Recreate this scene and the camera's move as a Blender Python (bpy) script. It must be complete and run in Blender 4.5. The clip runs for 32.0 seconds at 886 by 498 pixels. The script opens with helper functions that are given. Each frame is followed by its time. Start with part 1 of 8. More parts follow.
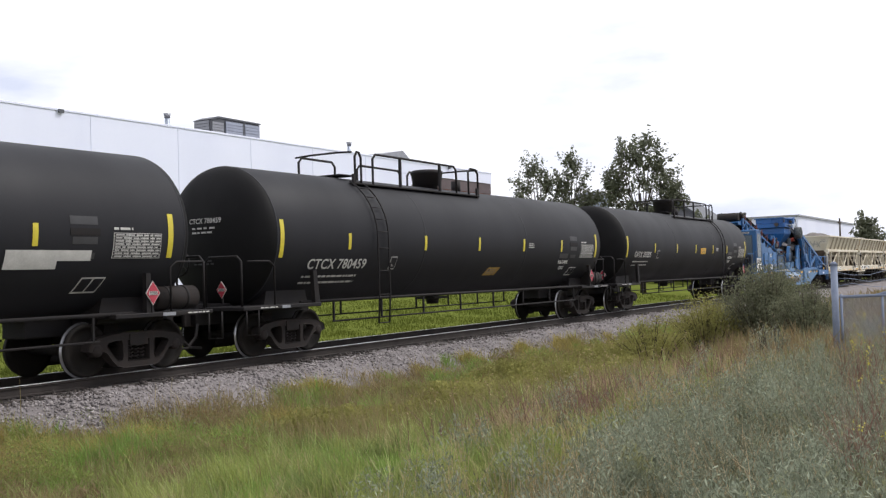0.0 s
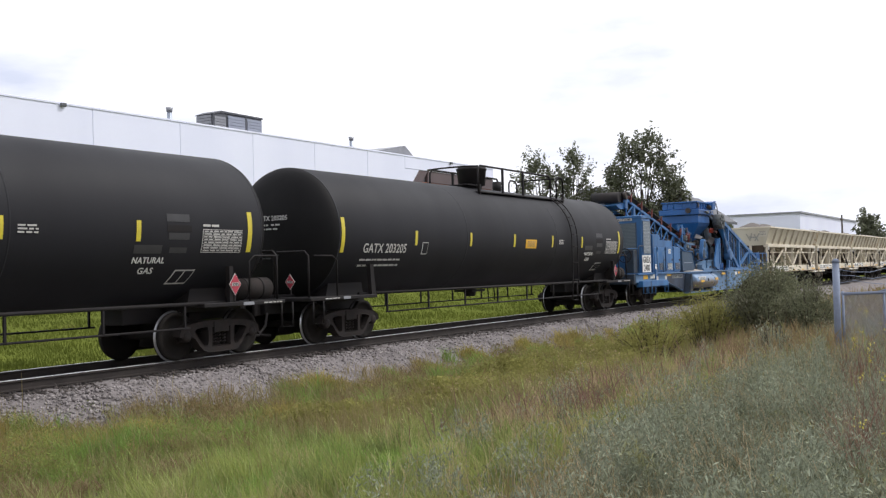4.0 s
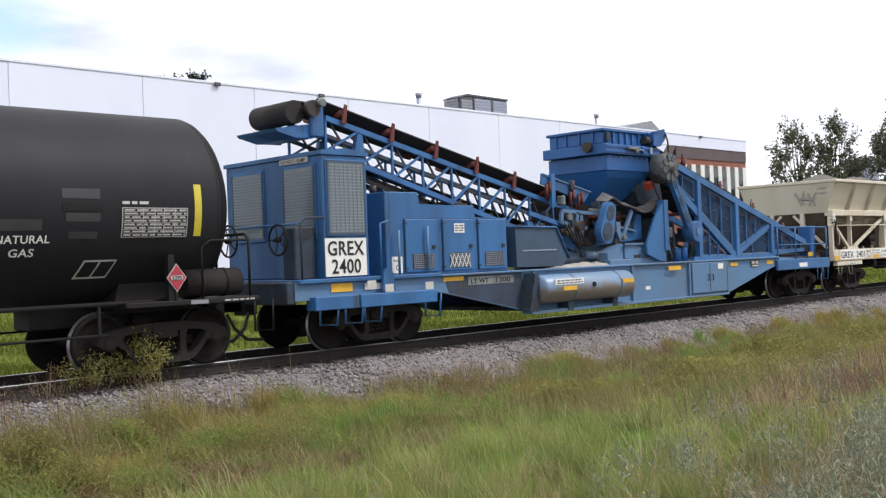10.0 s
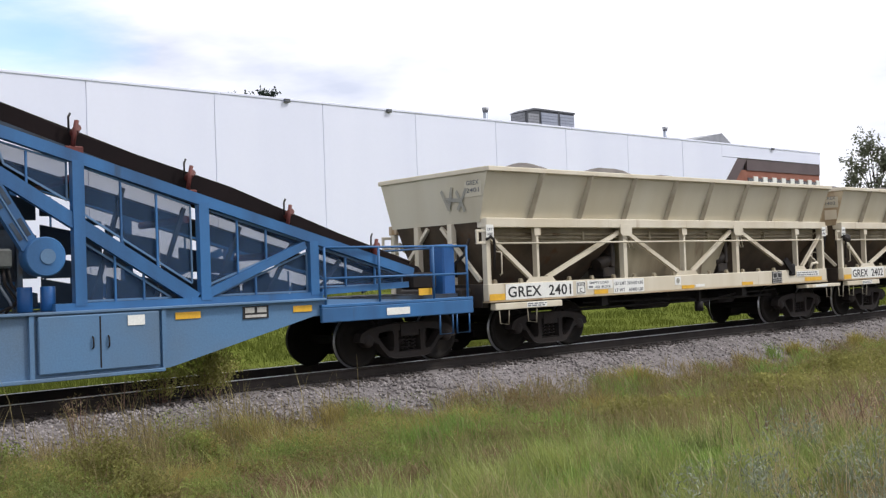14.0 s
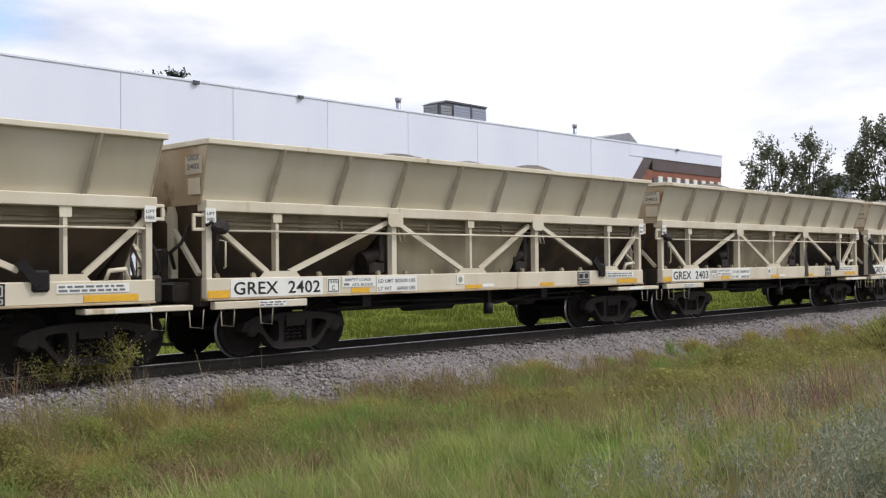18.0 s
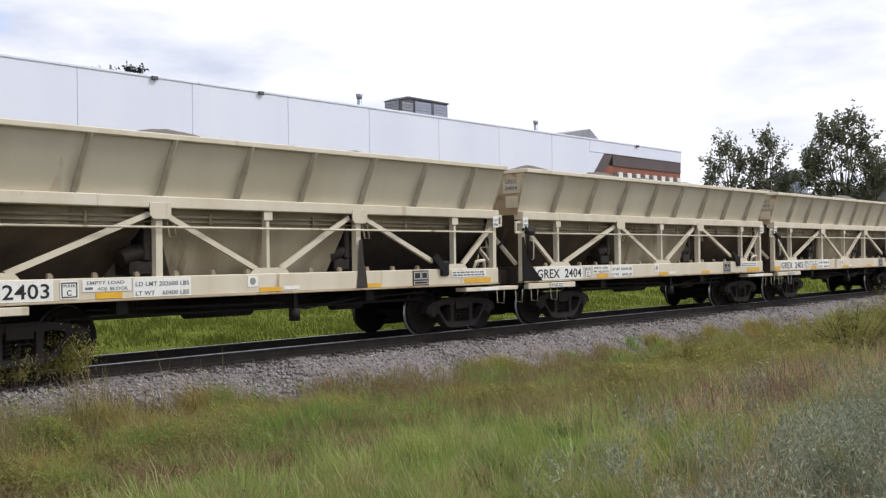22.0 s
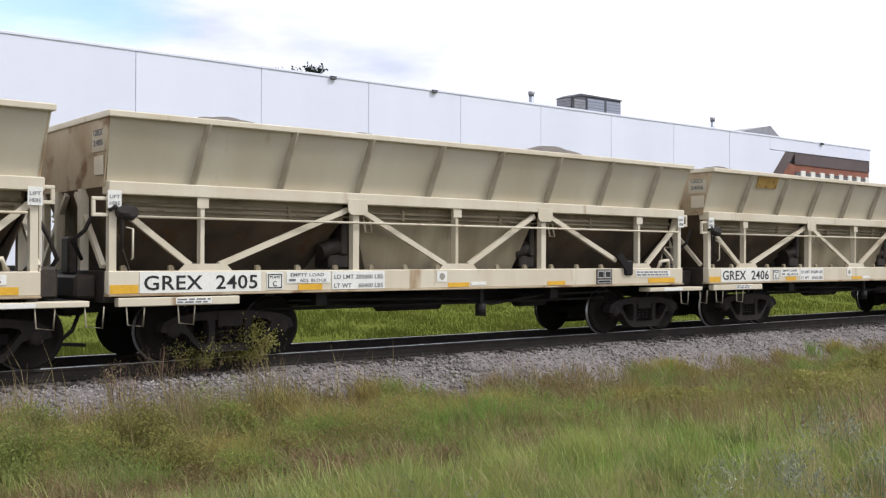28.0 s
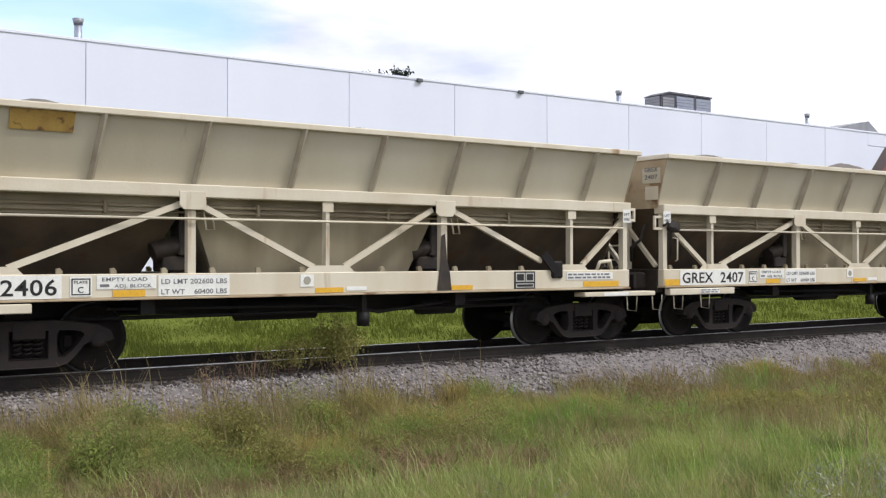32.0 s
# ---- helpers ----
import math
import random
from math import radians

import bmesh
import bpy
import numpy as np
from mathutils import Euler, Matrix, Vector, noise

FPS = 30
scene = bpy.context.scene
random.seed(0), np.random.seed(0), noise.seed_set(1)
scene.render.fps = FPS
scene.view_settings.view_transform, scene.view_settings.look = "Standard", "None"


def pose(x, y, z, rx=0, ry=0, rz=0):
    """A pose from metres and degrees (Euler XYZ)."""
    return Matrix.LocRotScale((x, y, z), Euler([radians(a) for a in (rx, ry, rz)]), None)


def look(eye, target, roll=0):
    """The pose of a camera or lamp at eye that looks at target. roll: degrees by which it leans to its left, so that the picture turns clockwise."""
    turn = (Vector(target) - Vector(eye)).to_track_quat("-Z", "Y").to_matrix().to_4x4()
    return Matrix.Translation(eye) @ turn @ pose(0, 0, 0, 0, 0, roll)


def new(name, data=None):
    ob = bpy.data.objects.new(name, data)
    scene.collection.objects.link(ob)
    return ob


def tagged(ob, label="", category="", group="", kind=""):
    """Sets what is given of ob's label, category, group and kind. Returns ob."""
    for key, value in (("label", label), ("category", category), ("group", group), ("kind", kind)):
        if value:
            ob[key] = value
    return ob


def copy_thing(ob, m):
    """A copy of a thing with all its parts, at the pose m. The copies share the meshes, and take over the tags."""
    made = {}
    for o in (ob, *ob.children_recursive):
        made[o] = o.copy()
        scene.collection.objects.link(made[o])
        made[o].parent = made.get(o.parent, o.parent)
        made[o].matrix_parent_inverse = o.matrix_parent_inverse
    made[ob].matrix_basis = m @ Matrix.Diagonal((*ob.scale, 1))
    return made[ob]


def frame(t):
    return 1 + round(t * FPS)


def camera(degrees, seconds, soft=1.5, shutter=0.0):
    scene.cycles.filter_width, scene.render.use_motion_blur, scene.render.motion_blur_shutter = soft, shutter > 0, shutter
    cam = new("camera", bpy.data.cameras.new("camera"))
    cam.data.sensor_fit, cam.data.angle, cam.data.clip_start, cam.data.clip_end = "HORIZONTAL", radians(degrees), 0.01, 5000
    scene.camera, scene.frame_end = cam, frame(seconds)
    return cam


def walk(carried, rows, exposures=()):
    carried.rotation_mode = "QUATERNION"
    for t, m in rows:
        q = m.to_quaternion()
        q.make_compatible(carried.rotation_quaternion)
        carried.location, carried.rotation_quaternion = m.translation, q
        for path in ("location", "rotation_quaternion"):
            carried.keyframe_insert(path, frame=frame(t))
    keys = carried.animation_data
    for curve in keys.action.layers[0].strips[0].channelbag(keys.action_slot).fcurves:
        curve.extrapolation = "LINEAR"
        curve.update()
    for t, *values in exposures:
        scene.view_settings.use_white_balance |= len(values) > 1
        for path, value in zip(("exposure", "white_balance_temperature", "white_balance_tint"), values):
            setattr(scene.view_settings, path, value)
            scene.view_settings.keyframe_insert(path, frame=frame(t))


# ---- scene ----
cam = camera(47.07, 32.0, soft=1.3)
EYE = (0.0, 0.0, 1.54)
# seconds, pitch, roll, yaw; the track runs along x, the rail heads are at z = 0
PATH = [
    (0.0, 1.52, 1.79, -58.88),
    (0.5, 1.47, 1.79, -59.93),
    (1.0, 1.25, 1.66, -60.41),
    (1.5, 1.06, 1.7, -61.06),
    (2.0, 1.1, 1.65, -60.87),
    (2.5, 1.2, 1.66, -60.32),
    (4.5, 1.27, 1.6, -58.57),
    (5.0, 1.32, 1.79, -58.63),
    (5.5, 1.32, 1.69, -58.6),
    (6.0, 1.36, 1.62, -58.44),
    (6.5, 1.33, 1.56, -58.24),
    (7.0, 1.32, 1.5, -57.64),
    (7.5, 1.29, 1.8, -56.19),
    (8.0, 1.25, 1.77, -54.74),
    (8.5, 1.24, 1.81, -52.58),
    (9.0, 1.16, 1.78, -50.51),
    (9.5, 0.82, 1.98, -48.13),
    (10.0, 0.52, 2.17, -44.95),
    (10.5, 0.69, 2.3, -41.0),
    (11.0, 0.83, 2.31, -36.96),
    (11.5, 0.87, 2.57, -33.44),
    (12.0, 0.78, 2.63, -34.31),
    (12.5, 0.87, 2.42, -35.09),
    (13.0, 0.93, 2.24, -38.08),
    (13.5, 1.21, 2.29, -39.42),
    (14.0, 1.46, 2.1, -41.19),
    (14.5, 1.8, 1.88, -43.07),
    (15.0, 2.03, 1.22, -44.86),
    (15.5, 1.96, 1.04, -46.12),
    (17.5, 1.1, 0.35, -46.33),
    (18.0, 0.81, 0.56, -46.36),
    (18.5, 0.67, 0.44, -46.24),
    (19.0, 0.5, 0.86, -47.09),
    (19.5, 0.36, 0.77, -47.46),
    (20.0, 0.18, 0.85, -47.83),
    (20.5, 0.2, 0.88, -48.18),
    (21.0, 0.29, 0.74, -48.42),
    (21.5, 0.41, 0.72, -48.4),
    (22.0, 0.57, 0.84, -48.5),
    (22.5, 0.64, 0.82, -48.78),
    (23.0, 0.66, 0.55, -52.14),
    (23.5, 0.94, 0.4, -57.46),
    (24.0, 1.31, 0.43, -60.14),
    (24.5, 1.47, 0.24, -60.0),
    (25.0, 1.38, -0.04, -53.54),
    (25.5, 1.04, -0.31, -50.0),
    (27.5, 0.39, -0.13, -39.01),
    (28.0, 0.49, -0.23, -38.99),
    (28.5, 0.5, -0.37, -38.28),
    (29.0, 0.44, -0.38, -37.77),
    (29.5, 0.37, -0.32, -37.3),
    (30.0, 0.23, -0.26, -37.18),
    (30.5, 0.19, -0.25, -37.5),
    (31.0, 0.32, -0.18, -37.49),
    (31.5, 0.49, 0.03, -37.51),
    (32.0, 0.55, 0.01, -34.1),
]
EXPOSURES = [(0, 0.05), (5, 0.0), (7, -0.1), (9, -0.02), (11, 0.22), (13, 0.2), (14, 0.0), (15, -0.16), (18, -0.12), (20, -0.08), (23, -0.12), (24, -0.25), (25, -0.28), (28, 0.05), (32, 0.06)]
walk(cam, [(t, pose(*EYE, 90 + p, r, y)) for t, p, r, y in PATH], EXPOSURES)

TRACK_Y = 15.02
GROUND_END = 1500.0
SHIFT = [(0, 0.24), (4, 17.79), (8, 35.33), (12, 52.86), (16, 70.24), (20, 87.6), (24, 105.07), (28, 122.47), (32, 139.94)]


def srgb(r, g, b):
    """Linear colour from 0-255 values."""
    return tuple(((c / 255 + 0.055) / 1.055) ** 2.4 if c > 10 else c / 255 / 12.92 for c in (r, g, b)) + (1.0,)


# ---- sky and sun ----
world = bpy.data.worlds.new("sky")
scene.world = world
world.use_nodes = True
wn, wl = world.node_tree.nodes, world.node_tree.links
wn.clear()
w_out = wn.new("ShaderNodeOutputWorld")
w_bg = wn.new("ShaderNodeBackground")
w_sky = wn.new("ShaderNodeTexSky")
w_sky.sky_type, w_sky.sun_disc = "NISHITA", False
w_sky.sun_elevation, w_sky.sun_rotation = radians(52), radians(137)
w_tc = wn.new("ShaderNodeTexCoord")
w_map = wn.new("ShaderNodeMapping")
w_map.inputs["Scale"].default_value = (1.6, 1.6, 5.5)
w_map.inputs["Location"].default_value = (0.35, 0.1, 0.0)
w_noise = wn.new("ShaderNodeTexNoise")
w_noise.inputs["Scale"].default_value, w_noise.inputs["Detail"].default_value, w_noise.inputs["Roughness"].default_value = 2.1, 6, 0.52
w_cloud = wn.new("ShaderNodeValToRGB")
w_cloud.color_ramp.elements[0].position, w_cloud.color_ramp.elements[0].color = 0.3, (0.98, 1.05, 1.28, 1)
w_cloud.color_ramp.elements[1].position, w_cloud.color_ramp.elements[1].color = 0.47, (1.5, 1.52, 1.63, 1)
w_cover = wn.new("ShaderNodeMapRange")
w_gain = wn.new("ShaderNodeMix")
w_gain.data_type, w_gain.blend_type = "RGBA", "MULTIPLY"
w_gain.inputs[0].default_value = 1.0
w_gain.inputs[7].default_value = (0.3, 0.34, 0.4, 1)
w_mix = wn.new("ShaderNodeMix")
w_mix.data_type = "RGBA"
wl.new(w_tc.outputs["Generated"], w_map.inputs["Vector"])
wl.new(w_map.outputs["Vector"], w_noise.inputs["Vector"])
wl.new(w_noise.outputs[0], w_cloud.inputs[0])
w_gap = wn.new("ShaderNodeVectorMath")
w_gap.operation = "DOT_PRODUCT"
w_gap.inputs[1].default_value = (math.cos(radians(77)) * math.cos(radians(15.5)), math.sin(radians(77)) * math.cos(radians(15.5)), math.sin(radians(15.5)))
w_rag = wn.new("ShaderNodeMath")
w_rag.operation = "MULTIPLY_ADD"
w_rag.inputs[1].default_value = -0.05
wl.new(w_tc.outputs["Generated"], w_gap.inputs[0])
wl.new(w_noise.outputs[0], w_rag.inputs[0])
wl.new(w_gap.outputs["Value"], w_rag.inputs[2])
w_cover.inputs[1].default_value, w_cover.inputs[2].default_value, w_cover.inputs[3].default_value, w_cover.inputs[4].default_value = 0.958, 0.974, 1.0, 0.25
wl.new(w_rag.outputs[0], w_cover.inputs[0])
wl.new(w_sky.outputs[0], w_gain.inputs[6])
wl.new(w_cover.outputs[0], w_mix.inputs[0])
wl.new(w_gain.outputs[2], w_mix.inputs[6])
wl.new(w_cloud.outputs[0], w_mix.inputs[7])
wl.new(w_mix.outputs[2], w_bg.inputs[0])
wl.new(w_bg.outputs[0], w_out.inputs[0])
w_bg.inputs[1].default_value = 0.74

sun = new("sun", bpy.data.lights.new("sun", "SUN"))
sun.data.energy, sun.data.angle, sun.data.color = 2.3, radians(9), (1.0, 0.965, 0.92)
sun.matrix_world = look((0, 0, 60), (-32, 34, 0))
scene.view_settings.exposure = 0.0


# ---- materials ----
def material(name, colour, rough=0.6, metal=0.0, dark=None, scale=3.0, amount=0.5, fine=40.0, bump=0.15, streak=False, island=0.0, spec=None, stain=None, stain_at=0.62, grain=0.18, leafy=0.0):
    """A surface with stains at one scale, grain at another and fine relief. dark: the colour of the stains."""
    m = bpy.data.materials.new(name)
    m.use_nodes = True
    n, l = m.node_tree.nodes, m.node_tree.links
    bsdf = n["Principled BSDF"]
    bsdf.inputs["Roughness"].default_value, bsdf.inputs["Metallic"].default_value = rough, metal
    if spec is not None:
        bsdf.inputs["Specular IOR Level"].default_value = spec
    tc, info = n.new("ShaderNodeTexCoord"), n.new("ShaderNodeObjectInfo")
    move = n.new("ShaderNodeMapping")
    if streak:
        move.inputs["Scale"].default_value = (1.0, 1.0, 0.12)
    off = n.new("ShaderNodeVectorMath")
    off.operation = "SCALE"
    off.inputs[0].default_value = (37.0, 11.0, 23.0)
    l.new(info.outputs["Random"], off.inputs["Scale"])
    l.new(off.outputs[0], move.inputs["Location"])
    l.new(tc.outputs["Object"], move.inputs["Vector"])
    big, small = n.new("ShaderNodeTexNoise"), n.new("ShaderNodeTexNoise")
    big.inputs["Scale"].default_value, big.inputs["Detail"].default_value = scale, 5
    small.inputs["Scale"].default_value, small.inputs["Detail"].default_value = fine, 3
    l.new(move.outputs[0], big.inputs["Vector"])
    l.new(tc.outputs["Object"], small.inputs["Vector"])
    ramp = n.new("ShaderNodeMapRange")
    ramp.inputs[1].default_value, ramp.inputs[2].default_value = 0.35, 0.7
    l.new(big.outputs[0], ramp.inputs[0])
    mixer = n.new("ShaderNodeMix")
    mixer.data_type = "RGBA"
    mixer.inputs[6].default_value = colour
    mixer.inputs[7].default_value = dark or tuple(c * 0.6 for c in colour[:3]) + (1,)
    gain = n.new("ShaderNodeMath")
    gain.operation = "MULTIPLY"
    gain.inputs[1].default_value = amount
    l.new(ramp.outputs[0], gain.inputs[0])
    l.new(gain.outputs[0], mixer.inputs[0])
    hsv = n.new("ShaderNodeHueSaturation")
    val = n.new("ShaderNodeMapRange")
    val.inputs[3].default_value, val.inputs[4].default_value = 1 - grain, 1 + grain
    l.new(small.outputs[0], val.inputs[0])
    last = mixer.outputs[2]
    if stain is not None:
        rust = n.new("ShaderNodeTexNoise")
        rust.inputs["Scale"].default_value, rust.inputs["Detail"].default_value = scale * 1.7, 7
        l.new(move.outputs[0], rust.inputs["Vector"])
        rr = n.new("ShaderNodeMapRange")
        rr.inputs[1].default_value, rr.inputs[2].default_value = stain_at, stain_at + 0.1
        l.new(rust.outputs[0], rr.inputs[0])
        rm = n.new("ShaderNodeMix")
        rm.data_type = "RGBA"
        rm.inputs[7].default_value = stain
        l.new(rr.outputs[0], rm.inputs[0])
        l.new(last, rm.inputs[6])
        last = rm.outputs[2]
    l.new(last, hsv.inputs["Color"])
    if island:
        geo = n.new("ShaderNodeNewGeometry")
        isl = n.new("ShaderNodeMapRange")
        isl.inputs[3].default_value, isl.inputs[4].default_value = 1 - island, 1 + island
        l.new(geo.outputs["Random Per Island"], isl.inputs[0])
        mul = n.new("ShaderNodeMath")
        mul.operation = "MULTIPLY"
        l.new(val.outputs[0], mul.inputs[0])
        l.new(isl.outputs[0], mul.inputs[1])
        l.new(mul.outputs[0], hsv.inputs["Value"])
    else:
        l.new(val.outputs[0], hsv.inputs["Value"])
    l.new(hsv.outputs[0], bsdf.inputs["Base Color"])
    if leafy:
        thru, both = n.new("ShaderNodeBsdfTranslucent"), n.new("ShaderNodeMixShader")
        both.inputs[0].default_value = leafy
        l.new(hsv.outputs[0], thru.inputs["Color"])
        l.new(bsdf.outputs[0], both.inputs[1])
        l.new(thru.outputs[0], both.inputs[2])
        l.new(both.outputs[0], n["Material Output"].inputs[0])
    rv = n.new("ShaderNodeMapRange")
    rv.inputs[3].default_value, rv.inputs[4].default_value = max(0.03, rough - 0.12), min(1.0, rough + 0.12)
    l.new(big.outputs[0], rv.inputs[0])
    l.new(rv.outputs[0], bsdf.inputs["Roughness"])
    if bump:
        bp = n.new("ShaderNodeBump")
        bp.inputs["Strength"].default_value, bp.inputs["Distance"].default_value = bump, 0.01
        l.new(small.outputs[0], bp.inputs["Height"])
        l.new(bp.outputs[0], bsdf.inputs["Normal"])
    return m


CREAM = material("cream_paint", srgb(214, 206, 188), 0.55, dark=srgb(190, 176, 150), scale=1.6, amount=0.6, grain=0.06, streak=True, stain=srgb(150, 122, 86), stain_at=0.645)
CREAM_SHEET = material("cream_sheet", srgb(194, 188, 170), 0.6, dark=srgb(174, 164, 140), scale=0.9, amount=0.7, grain=0.04, streak=True, stain=srgb(138, 112, 78), stain_at=0.69)
# shade under the wagon sides put into a dark brown, with rust stains
BIN_SHADE_DIRT = material("shaded_dusty_bin", srgb(90, 76, 60), 0.8, dark=srgb(54, 44, 35), scale=1.4, amount=0.9, stain=srgb(82, 58, 36), stain_at=0.6)
BLUE = material("blue_paint", srgb(50, 107, 162), 0.5, dark=srgb(40, 76, 116), scale=1.6, amount=0.85, grain=0.1, streak=True, stain=srgb(50, 66, 84), stain_at=0.63)
BLUE_DEEP = material("deep_blue_paint", srgb(34, 92, 156), 0.45, dark=srgb(28, 66, 112), scale=1.2, amount=0.6, streak=True)
BLUE_DIRTY = material("grimy_blue_paint", srgb(50, 66, 84), 0.65, dark=srgb(34, 38, 44), scale=2.0, amount=0.9, stain=srgb(40, 40, 42), stain_at=0.56)
TANK_BLACK = material("tank_black_paint", srgb(36, 36, 40), 0.6, dark=srgb(30, 30, 34), scale=0.5, amount=0.8, fine=18, bump=0.05, streak=True, spec=0.22, grain=0.06, stain=srgb(52, 49, 46), stain_at=0.68)
BLACK_STEEL = material("black_steel", srgb(28, 26, 28), 0.65, spec=0.25, dark=srgb(38, 33, 31), scale=4, amount=0.6)
TRUCK_STEEL = material("cast_steel", srgb(40, 37, 37), 0.8, spec=0.2, dark=srgb(54, 46, 43), scale=5, amount=0.6, bump=0.3)
WHEEL_STEEL = material("wheel_steel", srgb(30, 28, 27), 0.75, spec=0.15, dark=srgb(44, 38, 34), scale=6, amount=0.5)
BRIGHT_STEEL = material("polished_tread", srgb(176, 176, 180), 0.35, 0.9, scale=8, amount=0.3)
RAIL_SIDE = material("rail_rust", srgb(48, 41, 38), 0.85, dark=srgb(34, 30, 29), scale=3, amount=0.7)
TIE_WOOD = material("creosoted_tie", srgb(50, 44, 40), 0.9, dark=srgb(32, 28, 27), scale=4, amount=0.8, bump=0.5)
STONE = material("ballast_stone", srgb(146, 140, 139), 0.9, dark=srgb(114, 108, 107), scale=2.4, amount=0.7, island=0.36)
DARK_STONE = material("dark_ballast_stone", srgb(84, 77, 74), 0.9, dark=srgb(58, 52, 50), scale=3.0, amount=0.7, island=0.4)
BALLAST_BED = material("ballast_bed", srgb(128, 122, 122), 0.95, dark=srgb(92, 86, 85), scale=3.0, amount=0.8, fine=34, bump=1.0, grain=0.5)
SOIL = material("grassy_soil", srgb(84, 76, 50), 0.95, dark=srgb(66, 58, 42), scale=0.8, amount=0.9, fine=12, bump=0.8, stain=srgb(96, 92, 54), stain_at=0.56)
WHITE_WALL = material("white_metal_wall", srgb(230, 233, 250), 0.5, dark=srgb(218, 222, 242), scale=0.25, amount=0.5, fine=6, bump=0.02, streak=True, grain=0.015)
BRICK_RED = material("red_brick", srgb(146, 94, 78), 0.85, dark=srgb(124, 76, 62), scale=0.9, amount=0.7, fine=22, bump=0.3)
DARK_FASCIA = material("brown_fascia", srgb(92, 78, 80), 0.6, scale=0.6, amount=0.4)
GREY_METAL = material("grey_metal", srgb(150, 152, 158), 0.45, 0.3, scale=2, amount=0.5)
DARK_GREY = material("dark_grey_metal", srgb(92, 94, 100), 0.6, 0.2, scale=2, amount=0.5)
ROOF_GREY = material("grey_roof", srgb(112, 112, 118), 0.7, scale=0.6, amount=0.5, streak=True)
GALV = material("galvanised_steel", srgb(164, 172, 186), 0.45, 0.6, scale=5, amount=0.5)
GATE_STEEL = material("weathered_galvanised_steel", srgb(128, 138, 158), 0.7, 0.0, dark=srgb(104, 112, 130), scale=5, amount=0.6)
RAIL_HEAD = material("worn_rail_head", srgb(228, 228, 230), 0.3, 0.6, scale=8, amount=0.15)
RUBBER = material("black_rubber_belt", srgb(30, 27, 27), 0.8, dark=srgb(48, 40, 38), scale=2, amount=0.7)
DOOR_BROWN = material("rust_brown_door", srgb(92, 58, 50), 0.7, dark=srgb(70, 44, 40), scale=1.0, amount=0.6)
BELT_BLACK = material("worn_black_belt", srgb(24, 18, 19), 0.85, dark=srgb(36, 28, 28), scale=2, amount=0.7, spec=0.15)
RED_ROLLER = material("red_roller", srgb(104, 42, 35), 0.6, dark=srgb(64, 34, 30), scale=6, amount=0.6)
WHITE_SIGN = material("white_sign", srgb(232, 232, 228), 0.5, scale=3, amount=0.15)
LABEL_GREY = material("faded_white_lettering", srgb(196, 194, 190), 0.6, scale=5, amount=0.5)
BLACK_INK = material("black_lettering", srgb(26, 26, 28), 0.5, scale=5, amount=0.2)
GREY_INK = material("grey_lettering", srgb(112, 114, 118), 0.6, scale=5, amount=0.2)
RUSTY_YELLOW = material("rusty_yellow_paint", srgb(172, 142, 72), 0.7, dark=srgb(142, 108, 58), scale=5, amount=0.8, stain=srgb(84, 56, 36), stain_at=0.58)
SMUDGE = material("grey_smudge_paint", srgb(146, 146, 140), 0.9, spec=0.1, dark=srgb(172, 166, 150), scale=4, amount=0.8)
YELLOW = material("yellow_reflector", srgb(226, 176, 52), 0.45, dark=srgb(186, 138, 40), scale=6, amount=0.4)
TANK_YELLOW = material("yellow_stripe", srgb(206, 190, 60), 0.45, dark=srgb(170, 152, 52), scale=6, amount=0.4)
PLACARD_RED = material("red_placard", srgb(170, 52, 70), 0.5, scale=6, amount=0.2)
GRAVEL = material("gravel_load", srgb(110, 104, 98), 0.95, dark=srgb(82, 76, 72), scale=6, amount=0.7, fine=30, bump=1.0)
BARK = material("tree_bark", srgb(70, 60, 52), 0.9, scale=6, amount=0.5, bump=0.5)
LEAF = material("tree_leaf", srgb(106, 110, 88), 0.7, dark=srgb(86, 88, 72), scale=0.7, amount=0.6, island=0.35, bump=0, leafy=0.3)
SPRUCE = material("conifer_needles", srgb(44, 58, 46), 0.7, scale=1, amount=0.5, island=0.4, bump=0, leafy=0.3)
BUSH_LEAF = material("bush_leaf", srgb(126, 130, 104), 0.9, dark=srgb(96, 92, 76), scale=1.6, amount=0.8, spec=0.1, island=0.22, bump=0, leafy=0.3)
GRASS_GREEN = material("green_grass", srgb(158, 166, 94), 0.65, dark=srgb(114, 127, 74), scale=1.3, amount=1.0, island=0.26, grain=0.08, bump=0, leafy=0.45, stain=srgb(175, 165, 119), stain_at=0.54)
BRIGHT_GRASS = material("bright_grass", srgb(141, 169, 82), 0.65, dark=srgb(118, 142, 73), scale=1.1, amount=1.0, island=0.22, grain=0.08, bump=0, leafy=0.45, stain=srgb(155, 162, 86), stain_at=0.58)
GOLD_TUFT = material("golden_tuft_grass", srgb(178, 163, 95), 0.75, dark=srgb(146, 133, 80), scale=1.0, amount=1.0, island=0.2, grain=0.08, bump=0, leafy=0.42, stain=srgb(145, 150, 82), stain_at=0.55)
SLOPE_GRASS = material("slope_grass", srgb(157, 140, 100), 0.75, dark=srgb(123, 105, 80), scale=0.9, amount=1.0, island=0.18, grain=0.1, bump=0, leafy=0.4, stain=srgb(142, 142, 89), stain_at=0.55)
TALL_GRASS = material("pale_tall_grass", srgb(180, 188, 126), 0.6, dark=srgb(145, 162, 90), scale=1.4, amount=0.9, island=0.3, bump=0, leafy=0.35)
